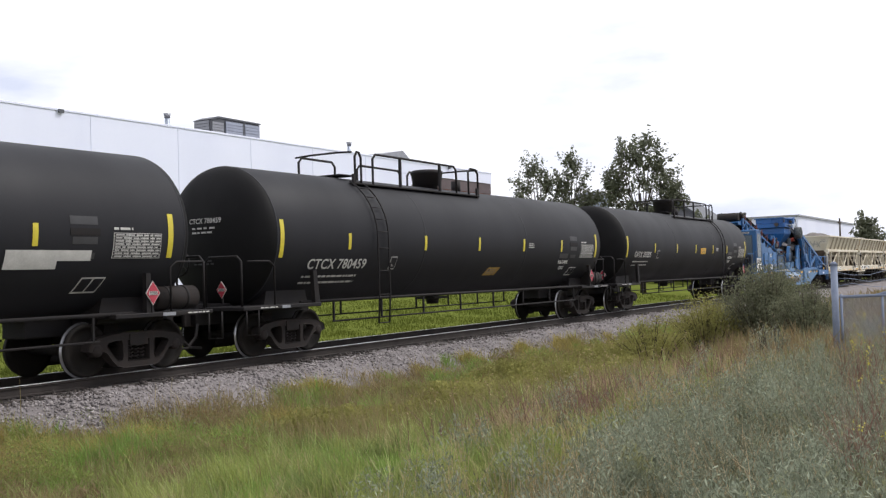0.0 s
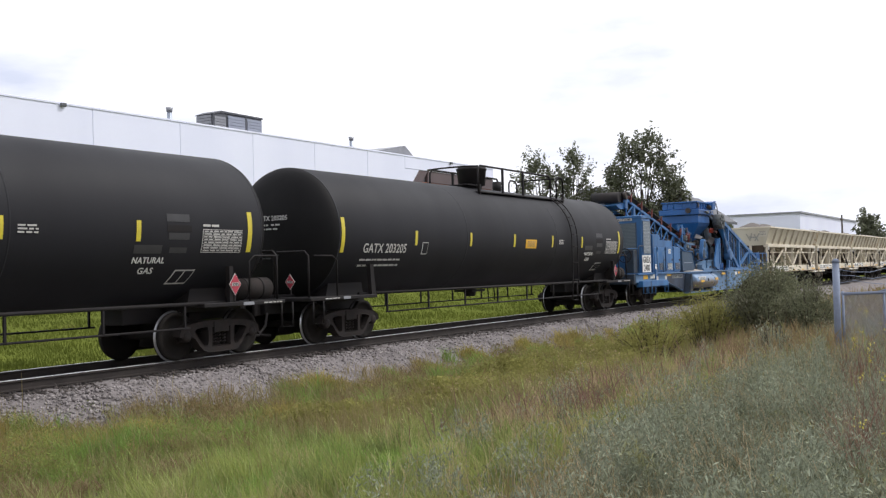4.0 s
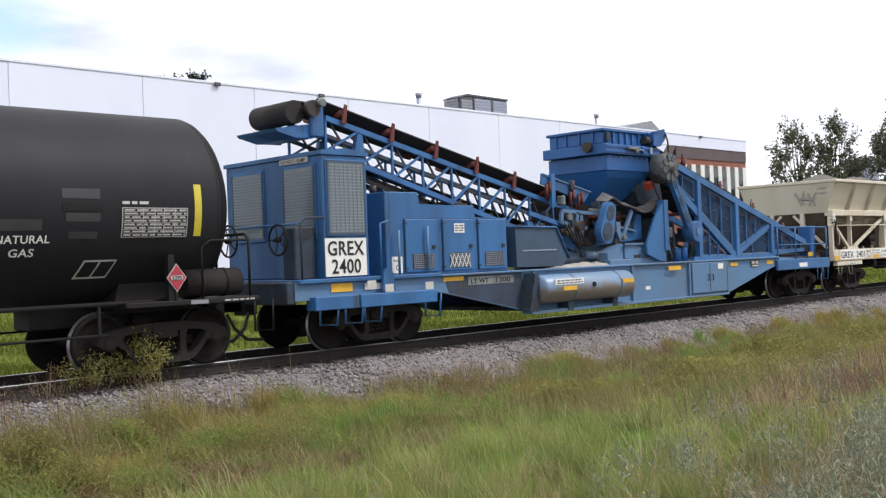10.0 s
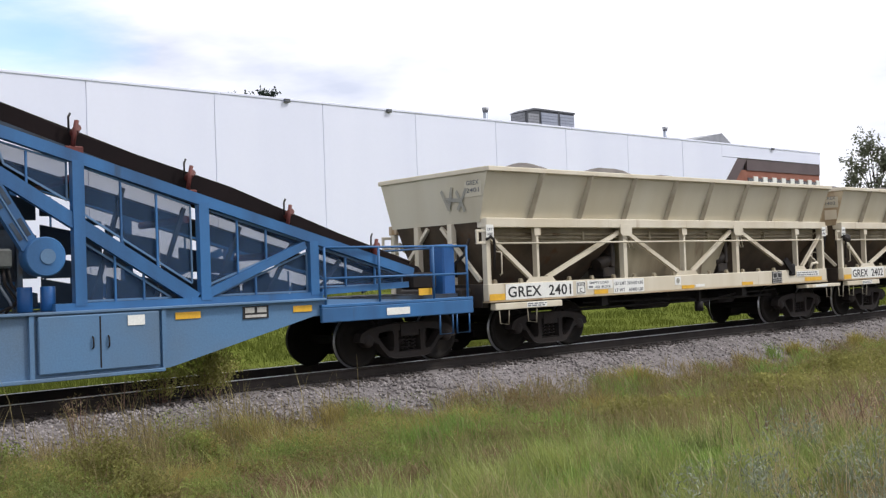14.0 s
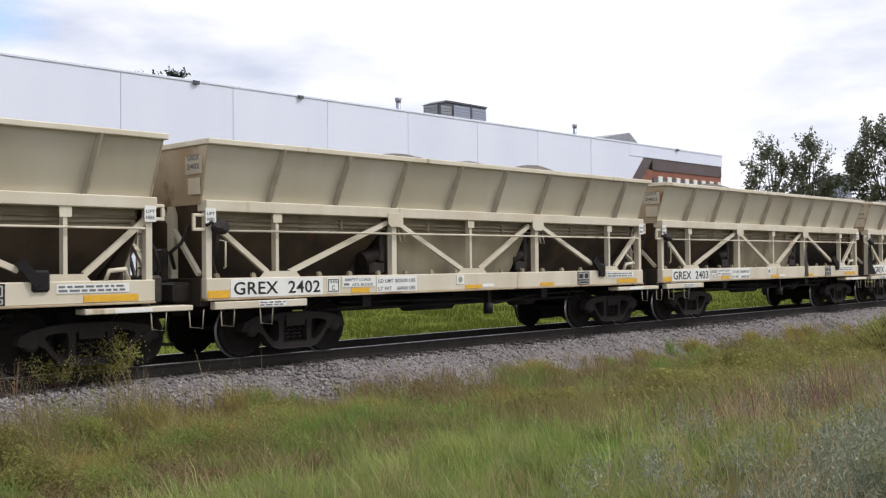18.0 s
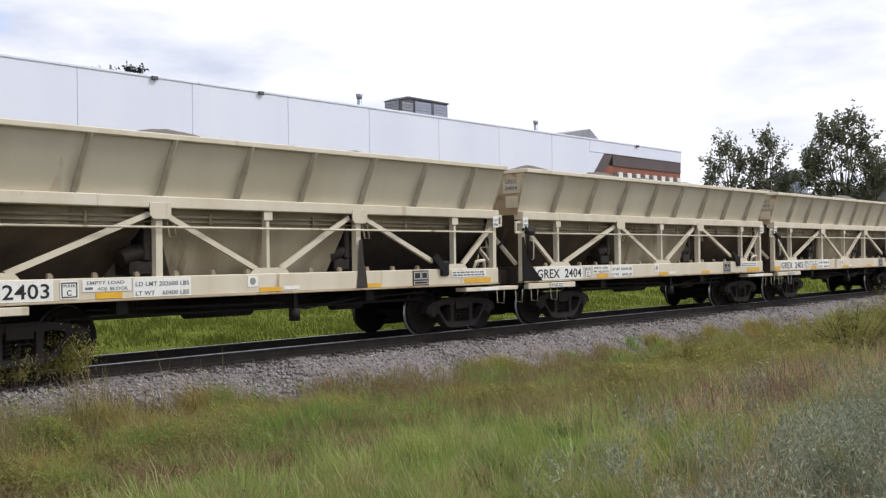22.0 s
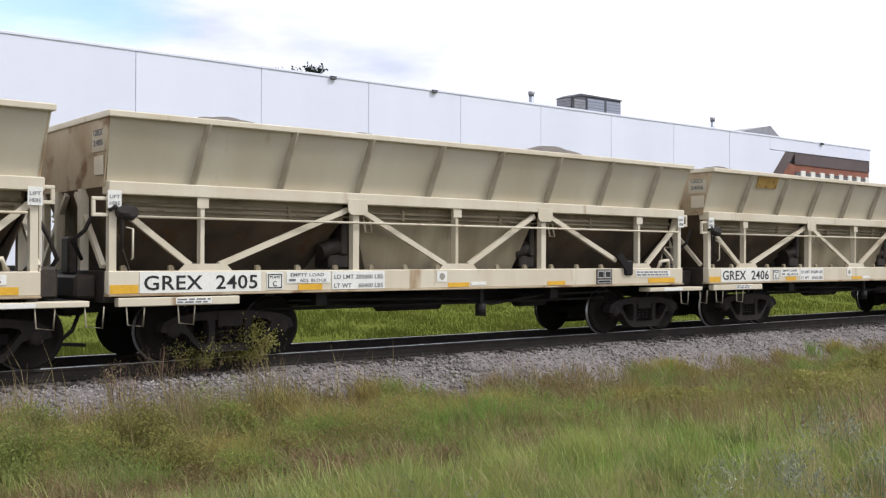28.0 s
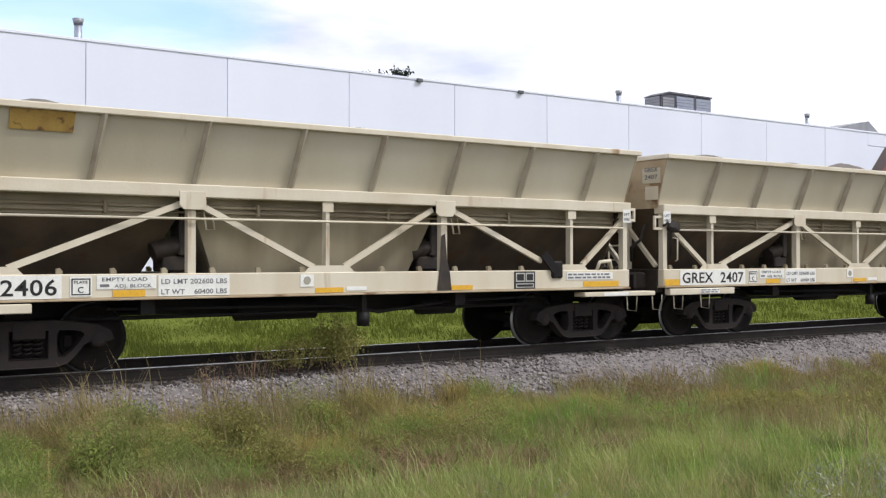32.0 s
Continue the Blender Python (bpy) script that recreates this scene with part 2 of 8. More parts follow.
MATTED = material("matted_old_grass", srgb(147, 126, 93), 0.85, dark=srgb(116, 96, 72), scale=0.8, amount=0.9, island=0.15, grain=0.1, bump=0, leafy=0.3)
OLIVE_WEED = material("olive_weed_leaf", srgb(150, 140, 92), 0.85, dark=srgb(122, 107, 79), scale=0.9, amount=1.0, spec=0.1, island=0.2, bump=0, leafy=0.42, stain=srgb(148, 118, 89), stain_at=0.58)
GRASS_DRY = material("dry_grass", srgb(162, 149, 114), 0.75, dark=srgb(136, 125, 86), scale=0.6, amount=0.8, island=0.14, grain=0.1, bump=0, leafy=0.3)
GRASS_BROWN = material("brown_seed_grass", srgb(154, 139, 100), 0.8, dark=srgb(129, 121, 78), scale=0.8, amount=0.6, island=0.15, bump=0, leafy=0.3)
SAGE = material("sage_leaf", srgb(151, 157, 136), 0.8, dark=srgb(109, 114, 94), scale=1.3, amount=0.9, spec=0.12, island=0.34, bump=0, leafy=0.2, stain=srgb(141, 140, 100), stain_at=0.58)
SEED_PALE = material("pale_seed_head", srgb(185, 163, 129), 0.8, scale=2, amount=0.4, island=0.3, bump=0, leafy=0.3)
FLOWER = material("yellow_flower", srgb(206, 196, 84), 0.6, scale=5, amount=0.2, bump=0, leafy=0.3)
FIELD = material("mown_field", srgb(100, 108, 50), 0.95, dark=srgb(84, 92, 44), scale=0.6, amount=0.8, fine=5, bump=0.2, spec=0.0)


def glass_material(name, colour, rough):
    m = bpy.data.materials.new(name)
    m.use_nodes = True
    b = m.node_tree.nodes["Principled BSDF"]
    b.inputs["Base Color"].default_value, b.inputs["Roughness"].default_value = colour, rough
    b.inputs["Specular IOR Level"].default_value = 0.8
    return m


CREAM_RUSTY = material("rust_stained_cream", srgb(186, 172, 146), 0.65, dark=srgb(150, 126, 96), scale=1.1, amount=0.9, grain=0.06, stain=srgb(124, 94, 66), stain_at=0.56)
# cream darkened to give the ribs their shaded look; stirrups share it
RIB_SHADE = material("rib_shade_cream", srgb(168, 160, 142), 0.65, dark=srgb(136, 126, 108), scale=3, amount=0.7, grain=0.06)
CAB_BLIND = material("grey_cab_blind", srgb(122, 134, 142), 0.7, dark=srgb(98, 108, 114), scale=3, amount=0.5)
FIELD_GRASS = material("field_grass", srgb(104, 112, 50), 1.0, dark=srgb(86, 95, 44), scale=0.35, amount=0.9, spec=0.0, island=0.05, grain=0.05, bump=0, leafy=0.4, stain=srgb(118, 116, 66), stain_at=0.62)
BIN_CREAM = material("dirty_cream_bin", srgb(160, 151, 128), 0.7, dark=srgb(112, 99, 78), scale=1.2, amount=0.9, grain=0.06, streak=True, stain=srgb(104, 84, 62), stain_at=0.62)
DUST = material("pale_stone_dust", srgb(172, 166, 160), 0.95, dark=srgb(140, 132, 124), scale=4, amount=0.8, bump=0.6)
WEED_YELLOW = material("yellow_green_leaf", srgb(153, 150, 89), 0.85, dark=srgb(123, 120, 73), scale=1.2, amount=0.9, spec=0.1, island=0.18, bump=0, leafy=0.4, stain=srgb(133, 111, 80), stain_at=0.62)
DARK_WEED = material("dark_weed_leaf", srgb(149, 160, 89), 0.85, dark=srgb(114, 122, 75), scale=1.2, amount=0.9, spec=0.1, island=0.2, bump=0, leafy=0.45, stain=srgb(166, 152, 98), stain_at=0.56)
PATCH_GREY = material("lighter_grey_paint", srgb(56, 56, 58), 0.5, dark=srgb(44, 43, 45), scale=3, amount=0.7)
DRY_STEM = material("dry_purple_stem", srgb(144, 116, 104), 0.85, dark=srgb(108, 83, 73), scale=1.2, amount=0.8, spec=0.1, island=0.25, bump=0, leafy=0.2)
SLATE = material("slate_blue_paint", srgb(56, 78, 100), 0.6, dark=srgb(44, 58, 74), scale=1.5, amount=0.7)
# girder blue darkened for the shadow below the deck flange, plus grime
BELLY_SHADE = material("shaded_grimy_girder_paint", srgb(52, 66, 88), 0.65, dark=srgb(42, 44, 50), scale=1.4, amount=0.9, stain=srgb(70, 60, 54), stain_at=0.62)
STENCIL = material("faded_grey_stencil_ground", srgb(132, 136, 136), 0.7, dark=srgb(96, 100, 104), scale=3, amount=0.8)
TANK_BLUE = material("grimy_steel_tank", srgb(108, 126, 148), 0.45, 0.2, dark=srgb(76, 78, 82), scale=1.6, amount=0.8, streak=True, stain=srgb(58, 52, 48), stain_at=0.62)
GIRDER_BLUE = material("dusty_blue_paint", srgb(84, 122, 160), 0.6, dark=srgb(92, 110, 130), scale=0.8, amount=0.8, stain=srgb(66, 84, 104), stain_at=0.66)
# deeper black: painted shade on the tank ends, soot on one hopper corner
HEAD_BLACK = material("shade_and_soot_black", srgb(19, 18, 19), 0.7, dark=srgb(15, 14, 15), scale=1.2, amount=0.7, spec=0.2)
DUSTY_RUBBER = material("dusty_rubber", srgb(100, 97, 98), 0.85, dark=srgb(62, 60, 62), scale=3, amount=0.8)
MACHINE_GREY = material("oily_grey_steel", srgb(116, 120, 118), 0.55, 0.1, dark=srgb(76, 74, 72), scale=5, amount=0.7)
OILY_DARK = material("oily_dark_steel", srgb(46, 42, 40), 0.55, 0.2, dark=srgb(74, 62, 52), scale=6, amount=0.7)
DRIVE_GREY = material("oily_cast_iron", srgb(92, 98, 100), 0.6, 0.0, dark=srgb(58, 60, 60), scale=7, amount=0.9, stain=srgb(60, 54, 48), stain_at=0.55)
BRIGHT_RED = material("orange_red_paint", srgb(172, 62, 40), 0.6, dark=srgb(120, 46, 34), scale=8, amount=0.6)
SCREEN = material("perforated_screen", srgb(38, 72, 110), 0.7, dark=srgb(28, 48, 74), scale=3, amount=0.6)
see = SCREEN.node_tree.nodes.new("ShaderNodeBsdfTransparent")
see_mix = SCREEN.node_tree.nodes.new("ShaderNodeMixShader")
see_mix.inputs[0].default_value = 0.6
SCREEN.node_tree.links.new(SCREEN.node_tree.nodes["Principled BSDF"].outputs[0], see_mix.inputs[1])
SCREEN.node_tree.links.new(see.outputs[0], see_mix.inputs[2])
SCREEN.node_tree.links.new(see_mix.outputs[0], SCREEN.node_tree.nodes["Material Output"].inputs[0])
DUSTY_TANK = material("dust_caked_blue_tank", srgb(104, 136, 172), 0.4, dark=srgb(122, 136, 152), scale=1.2, amount=0.7)
dn, dl = DUSTY_TANK.node_tree.nodes, DUSTY_TANK.node_tree.links
d_tc, d_sep, d_noise = dn.new("ShaderNodeTexCoord"), dn.new("ShaderNodeSeparateXYZ"), dn.new("ShaderNodeTexNoise")
d_noise.inputs["Scale"].default_value, d_noise.inputs["Detail"].default_value = 2.2, 6
d_add, d_edge, d_mix = dn.new("ShaderNodeMath"), dn.new("ShaderNodeMapRange"), dn.new("ShaderNodeMix")
d_add.operation, d_mix.data_type = "MULTIPLY_ADD", "RGBA"
d_add.inputs[1].default_value = -0.45
d_edge.inputs[1].default_value, d_edge.inputs[2].default_value, d_edge.inputs[3].default_value, d_edge.inputs[4].default_value = 0.56, 0.72, 1.0, 0.0
d_mix.inputs[7].default_value = srgb(112, 104, 96)
dl.new(d_tc.outputs["Object"], d_sep.inputs[0])
dl.new(d_tc.outputs["Object"], d_noise.inputs["Vector"])
dl.new(d_noise.outputs[0], d_add.inputs[0])
dl.new(d_sep.outputs["Z"], d_add.inputs[2])
dl.new(d_add.outputs[0], d_edge.inputs[0])
dl.new(d_edge.outputs[0], d_mix.inputs[0])
d_base = dn["Principled BSDF"].inputs["Base Color"]
dl.new(d_base.links[0].from_socket, d_mix.inputs[6])
dl.new(d_mix.outputs[2], d_base)
WINDOW_GLASS = glass_material("dark_window_glass", (0.035, 0.04, 0.045, 1), 0.06)
CAB_GLASS = glass_material("cab_glass", (0.13, 0.16, 0.18, 1), 0.12)


# ---- mesh helpers ----
def box(bm, x0, x1, y0, y1, z0, z1):
    v = [bm.verts.new(p) for p in ((x0, y0, z0), (x1, y0, z0), (x1, y1, z0), (x0, y1, z0), (x0, y0, z1), (x1, y0, z1), (x1, y1, z1), (x0, y1, z1))]
    for f in ((3, 2, 1, 0), (4, 5, 6, 7), (0, 1, 5, 4), (1, 2, 6, 5), (2, 3, 7, 6), (3, 0, 4, 7)):
        bm.faces.new([v[i] for i in f])


def beam(bm, p, q, w, h, up=(0, 0, 1)):
    """A bar of width w and height h from p to q."""
    p, q = Vector(p), Vector(q)
    d = (q - p).normalized()
    s = d.cross(Vector(up))
    s = (s if s.length > 1e-4 else d.cross(Vector((0, 1, 0)))).normalized()
    u = s.cross(d)
    ring = [[bm.verts.new(c + s * a * w / 2 + u * b * h / 2) for a, b in ((-1, -1), (1, -1), (1, 1), (-1, 1))] for c in (p, q)]
    for i in range(4):
        j = (i + 1) % 4
        bm.faces.new((ring[0][i], ring[0][j], ring[1][j], ring[1][i]))
    bm.faces.new(ring[0][::-1]), bm.faces.new(ring[1])


def tube(bm, p, q, r, n=10, r2=None):
    p, q = Vector(p), Vector(q)
    d = (q - p).normalized()
    s = d.cross(Vector((0, 0, 1)))
    s = (s if s.length > 1e-3 else d.cross(Vector((0, 1, 0)))).normalized()
    u = s.cross(d)
    ring = [[bm.verts.new(c + (s * math.cos(a) + u * math.sin(a)) * rr) for a in (2 * math.pi * k / n for k in range(n))] for c, rr in ((p, r), (q, r if r2 is None else r2))]
    for i in range(n):
        j = (i + 1) % n
        f = bm.faces.new((ring[0][i], ring[0][j], ring[1][j], ring[1][i]))
        f.smooth = True
    bm.faces.new(ring[0][::-1]), bm.faces.new(ring[1])


def pipe(bm, pts, r, n=8):
    """A bent round bar through points, in one piece."""
    pts = [Vector(p) for p in pts]
    rings, side = [], None
    for i, p in enumerate(pts):
        a, b = pts[max(i - 1, 0)], pts[min(i + 1, len(pts) - 1)]
        d = (b - a).normalized()
        ref = side if side is not None else (Vector((0, 0, 1)) if abs(d.z) < 0.9 else Vector((1, 0, 0)))
        side = ref - d * ref.dot(d)
        side = side.normalized() if side.length > 1e-4 else d.orthogonal().normalized()
        up = d.cross(side)
        bend = 1.0
        if 0 < i < len(pts) - 1:
            c = (p - a).normalized().dot((b - p).normalized())
            bend = 1.0 / max(0.75, math.sqrt(max(0.0, (1 + c) / 2)))
        rings.append([bm.verts.new(p + (side * math.cos(2 * math.pi * k / n) + up * math.sin(2 * math.pi * k / n)) * r * bend) for k in range(n)])
    for u, v in zip(rings, rings[1:]):
        for k in range(n):
            f = bm.faces.new((u[k], u[(k + 1) % n], v[(k + 1) % n], v[k]))
            f.smooth = True
    bm.faces.new(rings[0][::-1]), bm.faces.new(rings[-1])


def prism(bm, pts, y0, y1):
    """A slab with the outline pts in x and z, from y0 to y1."""
    a, b = [bm.verts.new((x, y0, z)) for x, z in pts], [bm.verts.new((x, y1, z)) for x, z in pts]
    bm.faces.new(a), bm.faces.new(b[::-1])
    for i in range(len(pts)):
        j = (i + 1) % len(pts)
        bm.faces.new((a[j], a[i], b[i], b[j]))


def sheet(bm, quad, t):
    """A plate of thickness t on four corners."""
    q = [Vector(p) for p in quad]
    nrm = (q[1] - q[0]).cross(q[3] - q[0]).normalized() * t
    a, b = [bm.verts.new(p) for p in q], [bm.verts.new(p - nrm) for p in q]
    bm.faces.new(a), bm.faces.new(b[::-1])
    for i in range(4):
        j = (i + 1) % 4
        bm.faces.new((a[j], a[i], b[i], b[j]))


def bevelled(bm, w=0.01):
    bmesh.ops.bevel(bm, geom=bm.edges[:], offset=w, segments=1, affect="EDGES", profile=0.5)
    return bm


def made(name, bm, mat):
    me = bpy.data.meshes.new(name)
    bmesh.ops.recalc_face_normals(bm, faces=bm.faces[:])
    bm.to_mesh(me)
    bm.free()
    me.materials.append(mat)
    return me


def part(name, bm, mat, parent=None, label="", at=None):
    ob = new(name, bm if isinstance(bm, bpy.types.Mesh) else made(name, bm, mat))
    ob.parent = parent
    if at is not None:
        ob.matrix_basis = Matrix.Translation(at)
    if label:
        tagged(ob, label)
    return ob


def thing(name, label, category, group="", kind="", at=(0, 0, 0)):
    ob = new(name)
    ob.empty_display_size = 0.3
    ob.location = at
    return tagged(ob, label, category, group, kind)


def boxes(*dims):
    bm = bmesh.new()
    for d in dims:
        box(bm, *d)
    return bm


def rounded_box(*d, w=0.015):
    bm = bmesh.new()
    box(bm, *d)
    return bevelled(bm, w)


def one_beam(p, q, w, h):
    bm = bmesh.new()
    beam(bm, p, q, w, h)
    return bm


def one_tube(p, q, r, n=10, r2=None):
    bm = bmesh.new()
    tube(bm, p, q, r, n, r2)
    return bm


def one_pipe(points, r, n=8):
    bm = bmesh.new()
    pipe(bm, points, r, n)
    return bm


def one_prism(pts, y0, y1):
    bm = bmesh.new()
    prism(bm, pts, y0, y1)
    return bm


def one_sheet(quad, t):
    bm = bmesh.new()
    sheet(bm, quad, t)
    return bm


def lettering(text, size, mat, width=None):
    """The mesh of a line of letters in the xz plane, facing -y, its left foot at the origin."""
    cu = bpy.data.curves.new("letters", "FONT")
    cu.body, cu.size, cu.extrude, cu.resolution_u = text, size, 0.002, 3
    cu.space_character, cu.offset = 1.05, size * 0.012
    ob = new("letters", cu)
    dg = bpy.context.evaluated_depsgraph_get()
    me = bpy.data.meshes.new_from_object(ob.evaluated_get(dg))
    bpy.data.objects.remove(ob)
    xs = [v.co.x for v in me.vertices]
    k = (width / (max(xs) - min(xs))) if width else 1.0
    x0 = min(xs)
    for v in me.vertices:
        v.co = ((v.co.x - x0) * k, -v.co.z, v.co.y)
    me.materials.clear()
    me.materials.append(mat)
    return me


def flat_mesh(name, verts, faces, mat, smooth=False):
    me = bpy.data.meshes.new(name)
    me.from_pydata(verts, [], faces)
    me.materials.append(mat)
    if smooth:
        me.shade_smooth()
    return me


def fast_mesh(name, co, quads, mat):
    """A mesh from arrays: co (n, 3), quads (m, k)."""
    me = bpy.data.meshes.new(name)
    m, k = quads.shape
    me.vertices.add(len(co))
    me.vertices.foreach_set("co", co.astype(np.float32).ravel())
    me.loops.add(m * k)
    me.loops.foreach_set("vertex_index", quads.astype(np.int32).ravel())
    me.polygons.add(m)
    me.polygons.foreach_set("loop_start", np.arange(0, m * k, k, dtype=np.int32))
    me.update(calc_edges=True)
    me.materials.append(mat)
    return me


# ---- ground ----
PROFILE = [(-60, -0.1), (0, -0.12), (4.2, -0.28), (6.5, -0.55), (9.0, -0.86), (11.5, -0.86), (12.8, -0.78), (13.4, -0.8), (17.5, -0.95), (19.5, -0.62), (26, -0.25), (43, 0.9), (140, 1.0), (GROUND_END, 1.2)]


def ground_z(x, y):
    ys, zs = [p[0] for p in PROFILE], [p[1] for p in PROFILE]
    z = float(np.interp(y, ys, zs))
    if -8 < y < 12.5:
        z += 0.09 * noise.noise((x * 0.35, y * 0.35, 0.0)) + 0.04 * noise.noise((x * 1.3, y * 1.3, 5.0))
    return z


def grid_sheet(name, xs, ys, height, mat):
    co = [(x, y, height(x, y)) for y in ys for x in xs]
    n = len(xs)
    faces = [(j * n + i, j * n + i + 1, (j + 1) * n + i + 1, (j + 1) * n + i) for j in range(len(ys) - 1) for i in range(n - 1)]
    return flat_mesh(name, co, faces, mat, True)


gx = sorted({-GROUND_END, -400, -120, -60, -40, GROUND_END, 700, 400, 250, 180, 140} | {-30 + 1.2 * i for i in range(125)})
gy = sorted({-GROUND_END, -400, -100, -40, GROUND_END, 600, 300, 180, 100, 70} | {-12 + 1.0 * i for i in range(58)})
tagged(new("ground", grid_sheet("ground", gx, gy, ground_z, SOIL)), "uneven grassy soil with a shallow ditch beside the railway", "ground", kind="structure")
field_xs, field_ys = [-60 + 4 * i for i in range(76)], [18.2 + 1.1 * i for i in range(24)]
tagged(new("field", grid_sheet("field", field_xs, field_ys, lambda x, y: ground_z(x, y) + 0.03, FIELD)), "bright green mown grass field between track and factory", "field", kind="structure")

# ---- track ----
X0, X1 = -170.0, 260.0
BED = [(11.75, -1.05), (12.25, -0.88), (12.85, -0.6), (13.45, -0.26), (13.8, -0.2), (16.3, -0.2), (16.7, -0.26), (18.1, -0.95)]


def bed_z(y):
    return float(np.interp(y, [p[0] for p in BED], [p[1] for p in BED]))


bed_xs, bed_ys = [X0 + 1.0 * i for i in range(431)], [11.75, 12.0, 12.25, 12.55, 12.85, 13.15, 13.45, 13.8, 15.0, 16.3, 16.7, 17.4, 18.1]
tagged(new("ballast_bed", grid_sheet("ballast_bed", bed_xs, bed_ys, lambda x, y: bed_z(y) + 0.05 * noise.noise((x * 0.7, y * 0.9, 3.0)), BALLAST_BED)), "grey crushed stone bed under the railway track", "ballast", kind="structure")

track = thing("railway_track", "straight railway track with rusty rails on dark wooden ties", "railway track", kind="structure")
RAIL_PROFILE = [(-0.07, -0.18), (0.07, -0.18), (0.07, -0.165), (0.012, -0.145), (0.012, -0.05), (0.036, -0.038), (0.036, -0.006), (0.03, 0.0), (-0.03, 0.0), (-0.036, -0.006), (-0.036, -0.038), (-0.012, -0.05), (-0.012, -0.145), (-0.07, -0.165)]
for rail_y in (TRACK_Y - 0.753, TRACK_Y + 0.753):
    rv = [(x, rail_y + a, b) for x in (X0, X1) for a, b in RAIL_PROFILE]
    k = len(RAIL_PROFILE)
    me = flat_mesh("rail", rv, [(i, (i + 1) % k, k + (i + 1) % k, k + i) for i in range(k)], RAIL_SIDE)
    me.materials.append(RAIL_HEAD)
    for i in (7, 8):
        me.polygons[i].material_index = 1
    me.polygons[6].material_index = 1
    part("rail", me, None, track, "rusty rail with a polished head")

# ---- factory ----
WALL_Y, WALL_TOP, PANEL, WALL_END = 43.2, 10.68, 6.21, 80.5
factory = thing("factory_building", "long white flat-roofed factory with panel walls and a red brick corner", "building")
JOINTS = [11.35 + PANEL * i for i in range(-5, 10)]
for i, (a, b) in enumerate(zip(JOINTS, JOINTS[1:])):
    if b > 61.5:
        continue
    part("wall_panel", rounded_box(a + 0.012, b - 0.012, WALL_Y, WALL_Y + 0.3, 0.6, WALL_TOP - 0.12, w=0.012), WHITE_WALL, factory)
part("wall_panel", one_prism([(61.06, 2.33), (68.05, 9.62), (66.0, 9.62), (66.0, WALL_TOP - 0.12), (61.06, WALL_TOP - 0.12)], WALL_Y, WALL_Y + 0.3), WHITE_WALL, factory, "white panel with a slanted edge")
part("wall_panel", boxes((66.02, 80.48, WALL_Y, WALL_Y + 0.3, 9.66, WALL_TOP - 0.12)), WHITE_WALL, factory, "white band over the brick corner")
part("slanted_fascia", one_prism([(68.07, 9.6), (69.4, 9.6), (61.4, 1.3), (61.08, 1.3), (61.08, 2.3)], WALL_Y + 0.03, WALL_Y + 0.11), DARK_FASCIA, factory, "dark brown slanted fascia band")
part("inner_wall", boxes((-19.7, 80.4, WALL_Y + 0.32, WALL_Y + 0.6, 0.5, WALL_TOP - 0.2)), DARK_GREY, factory)
part("roof", boxes((-19.8, 80.4, WALL_Y + 0.4, WALL_Y + 40, WALL_TOP - 0.5, WALL_TOP - 0.3)), ROOF_GREY, factory)
part("end_wall", boxes((80.2, 80.5, WALL_Y + 0.62, WALL_Y + 40, 0.5, WALL_TOP - 0.12)), WHITE_WALL, factory)
for i in range(16):
    a = -19.8 + i * 6.27
    part("parapet_cap", rounded_box(a, a + 6.25, WALL_Y - 0.04, WALL_Y + 0.36, WALL_TOP - 0.12, WALL_TOP, w=0.015), WHITE_WALL, factory)
part("fascia", boxes((69.42, 80.45, WALL_Y + 0.06, WALL_Y + 0.31, 8.75, 9.66)), DARK_FASCIA, factory, "dark brown metal fascia band")
part("brick_wall", boxes((61.08, 80.45, WALL_Y + 0.12, WALL_Y + 0.315, 0.6, 8.75)), BRICK_RED, factory, "red brick wall below the fascia")
for i in range(8):
    a = 69.5 + i * 1.36
    win = part("window", boxes((a, a + 0.72, WALL_Y + 0.08, WALL_Y + 0.12, 4.4, 8.2)), DARK_FASCIA, factory, "tall dark window between white pilasters")
    part("pane", boxes((a + 0.05, a + 0.67, WALL_Y + 0.06, WALL_Y + 0.08, 4.5, 8.1)), WINDOW_GLASS, win)
    part("pilaster", rounded_box(a + 0.74, a + 1.34, WALL_Y + 0.02, WALL_Y + 0.12, 4.3, 8.3, w=0.01), WHITE_SIGN, factory)
door = part("loading_door", rounded_box(38.35, 41.0, WALL_Y - 0.06, WALL_Y, 0.6, 4.76, w=0.02), DOOR_BROWN, factory, "rust-brown sectional loading door")
for i in range(7):
    part("door_section", rounded_box(38.45, 40.9, WALL_Y - 0.1, WALL_Y - 0.06, 0.7 + i * 0.57, 1.24 + i * 0.57, w=0.015), DOOR_BROWN, door)
for x in (27.6, 34.1, 72.8):
    part("roof_scupper", rounded_box(x, x + 0.34, WALL_Y - 0.16, WALL_Y - 0.04, WALL_TOP - 0.22, WALL_TOP - 0.04, w=0.02), DARK_GREY, factory)

for x, top, r in ((44.3, 11.95, 0.15), (62.9, 12.0, 0.14), (11.75, 12.1, 0.17)):
    stack = thing("vent_stack", "grey metal vent stack with a flared cap on the roof", "vent stack", "roof stacks", at=(x, 46.0, 10.24))
    part("pipe", one_tube((0, 0, 0), (0, 0, top - 10.24 - 0.28), r, 14), GALV, stack)
    part("cap", one_tube((0, 0, top - 10.24 - 0.28), (0, 0, top - 10.24), r * 1.1, 14, r * 1.5), GREY_METAL, stack)
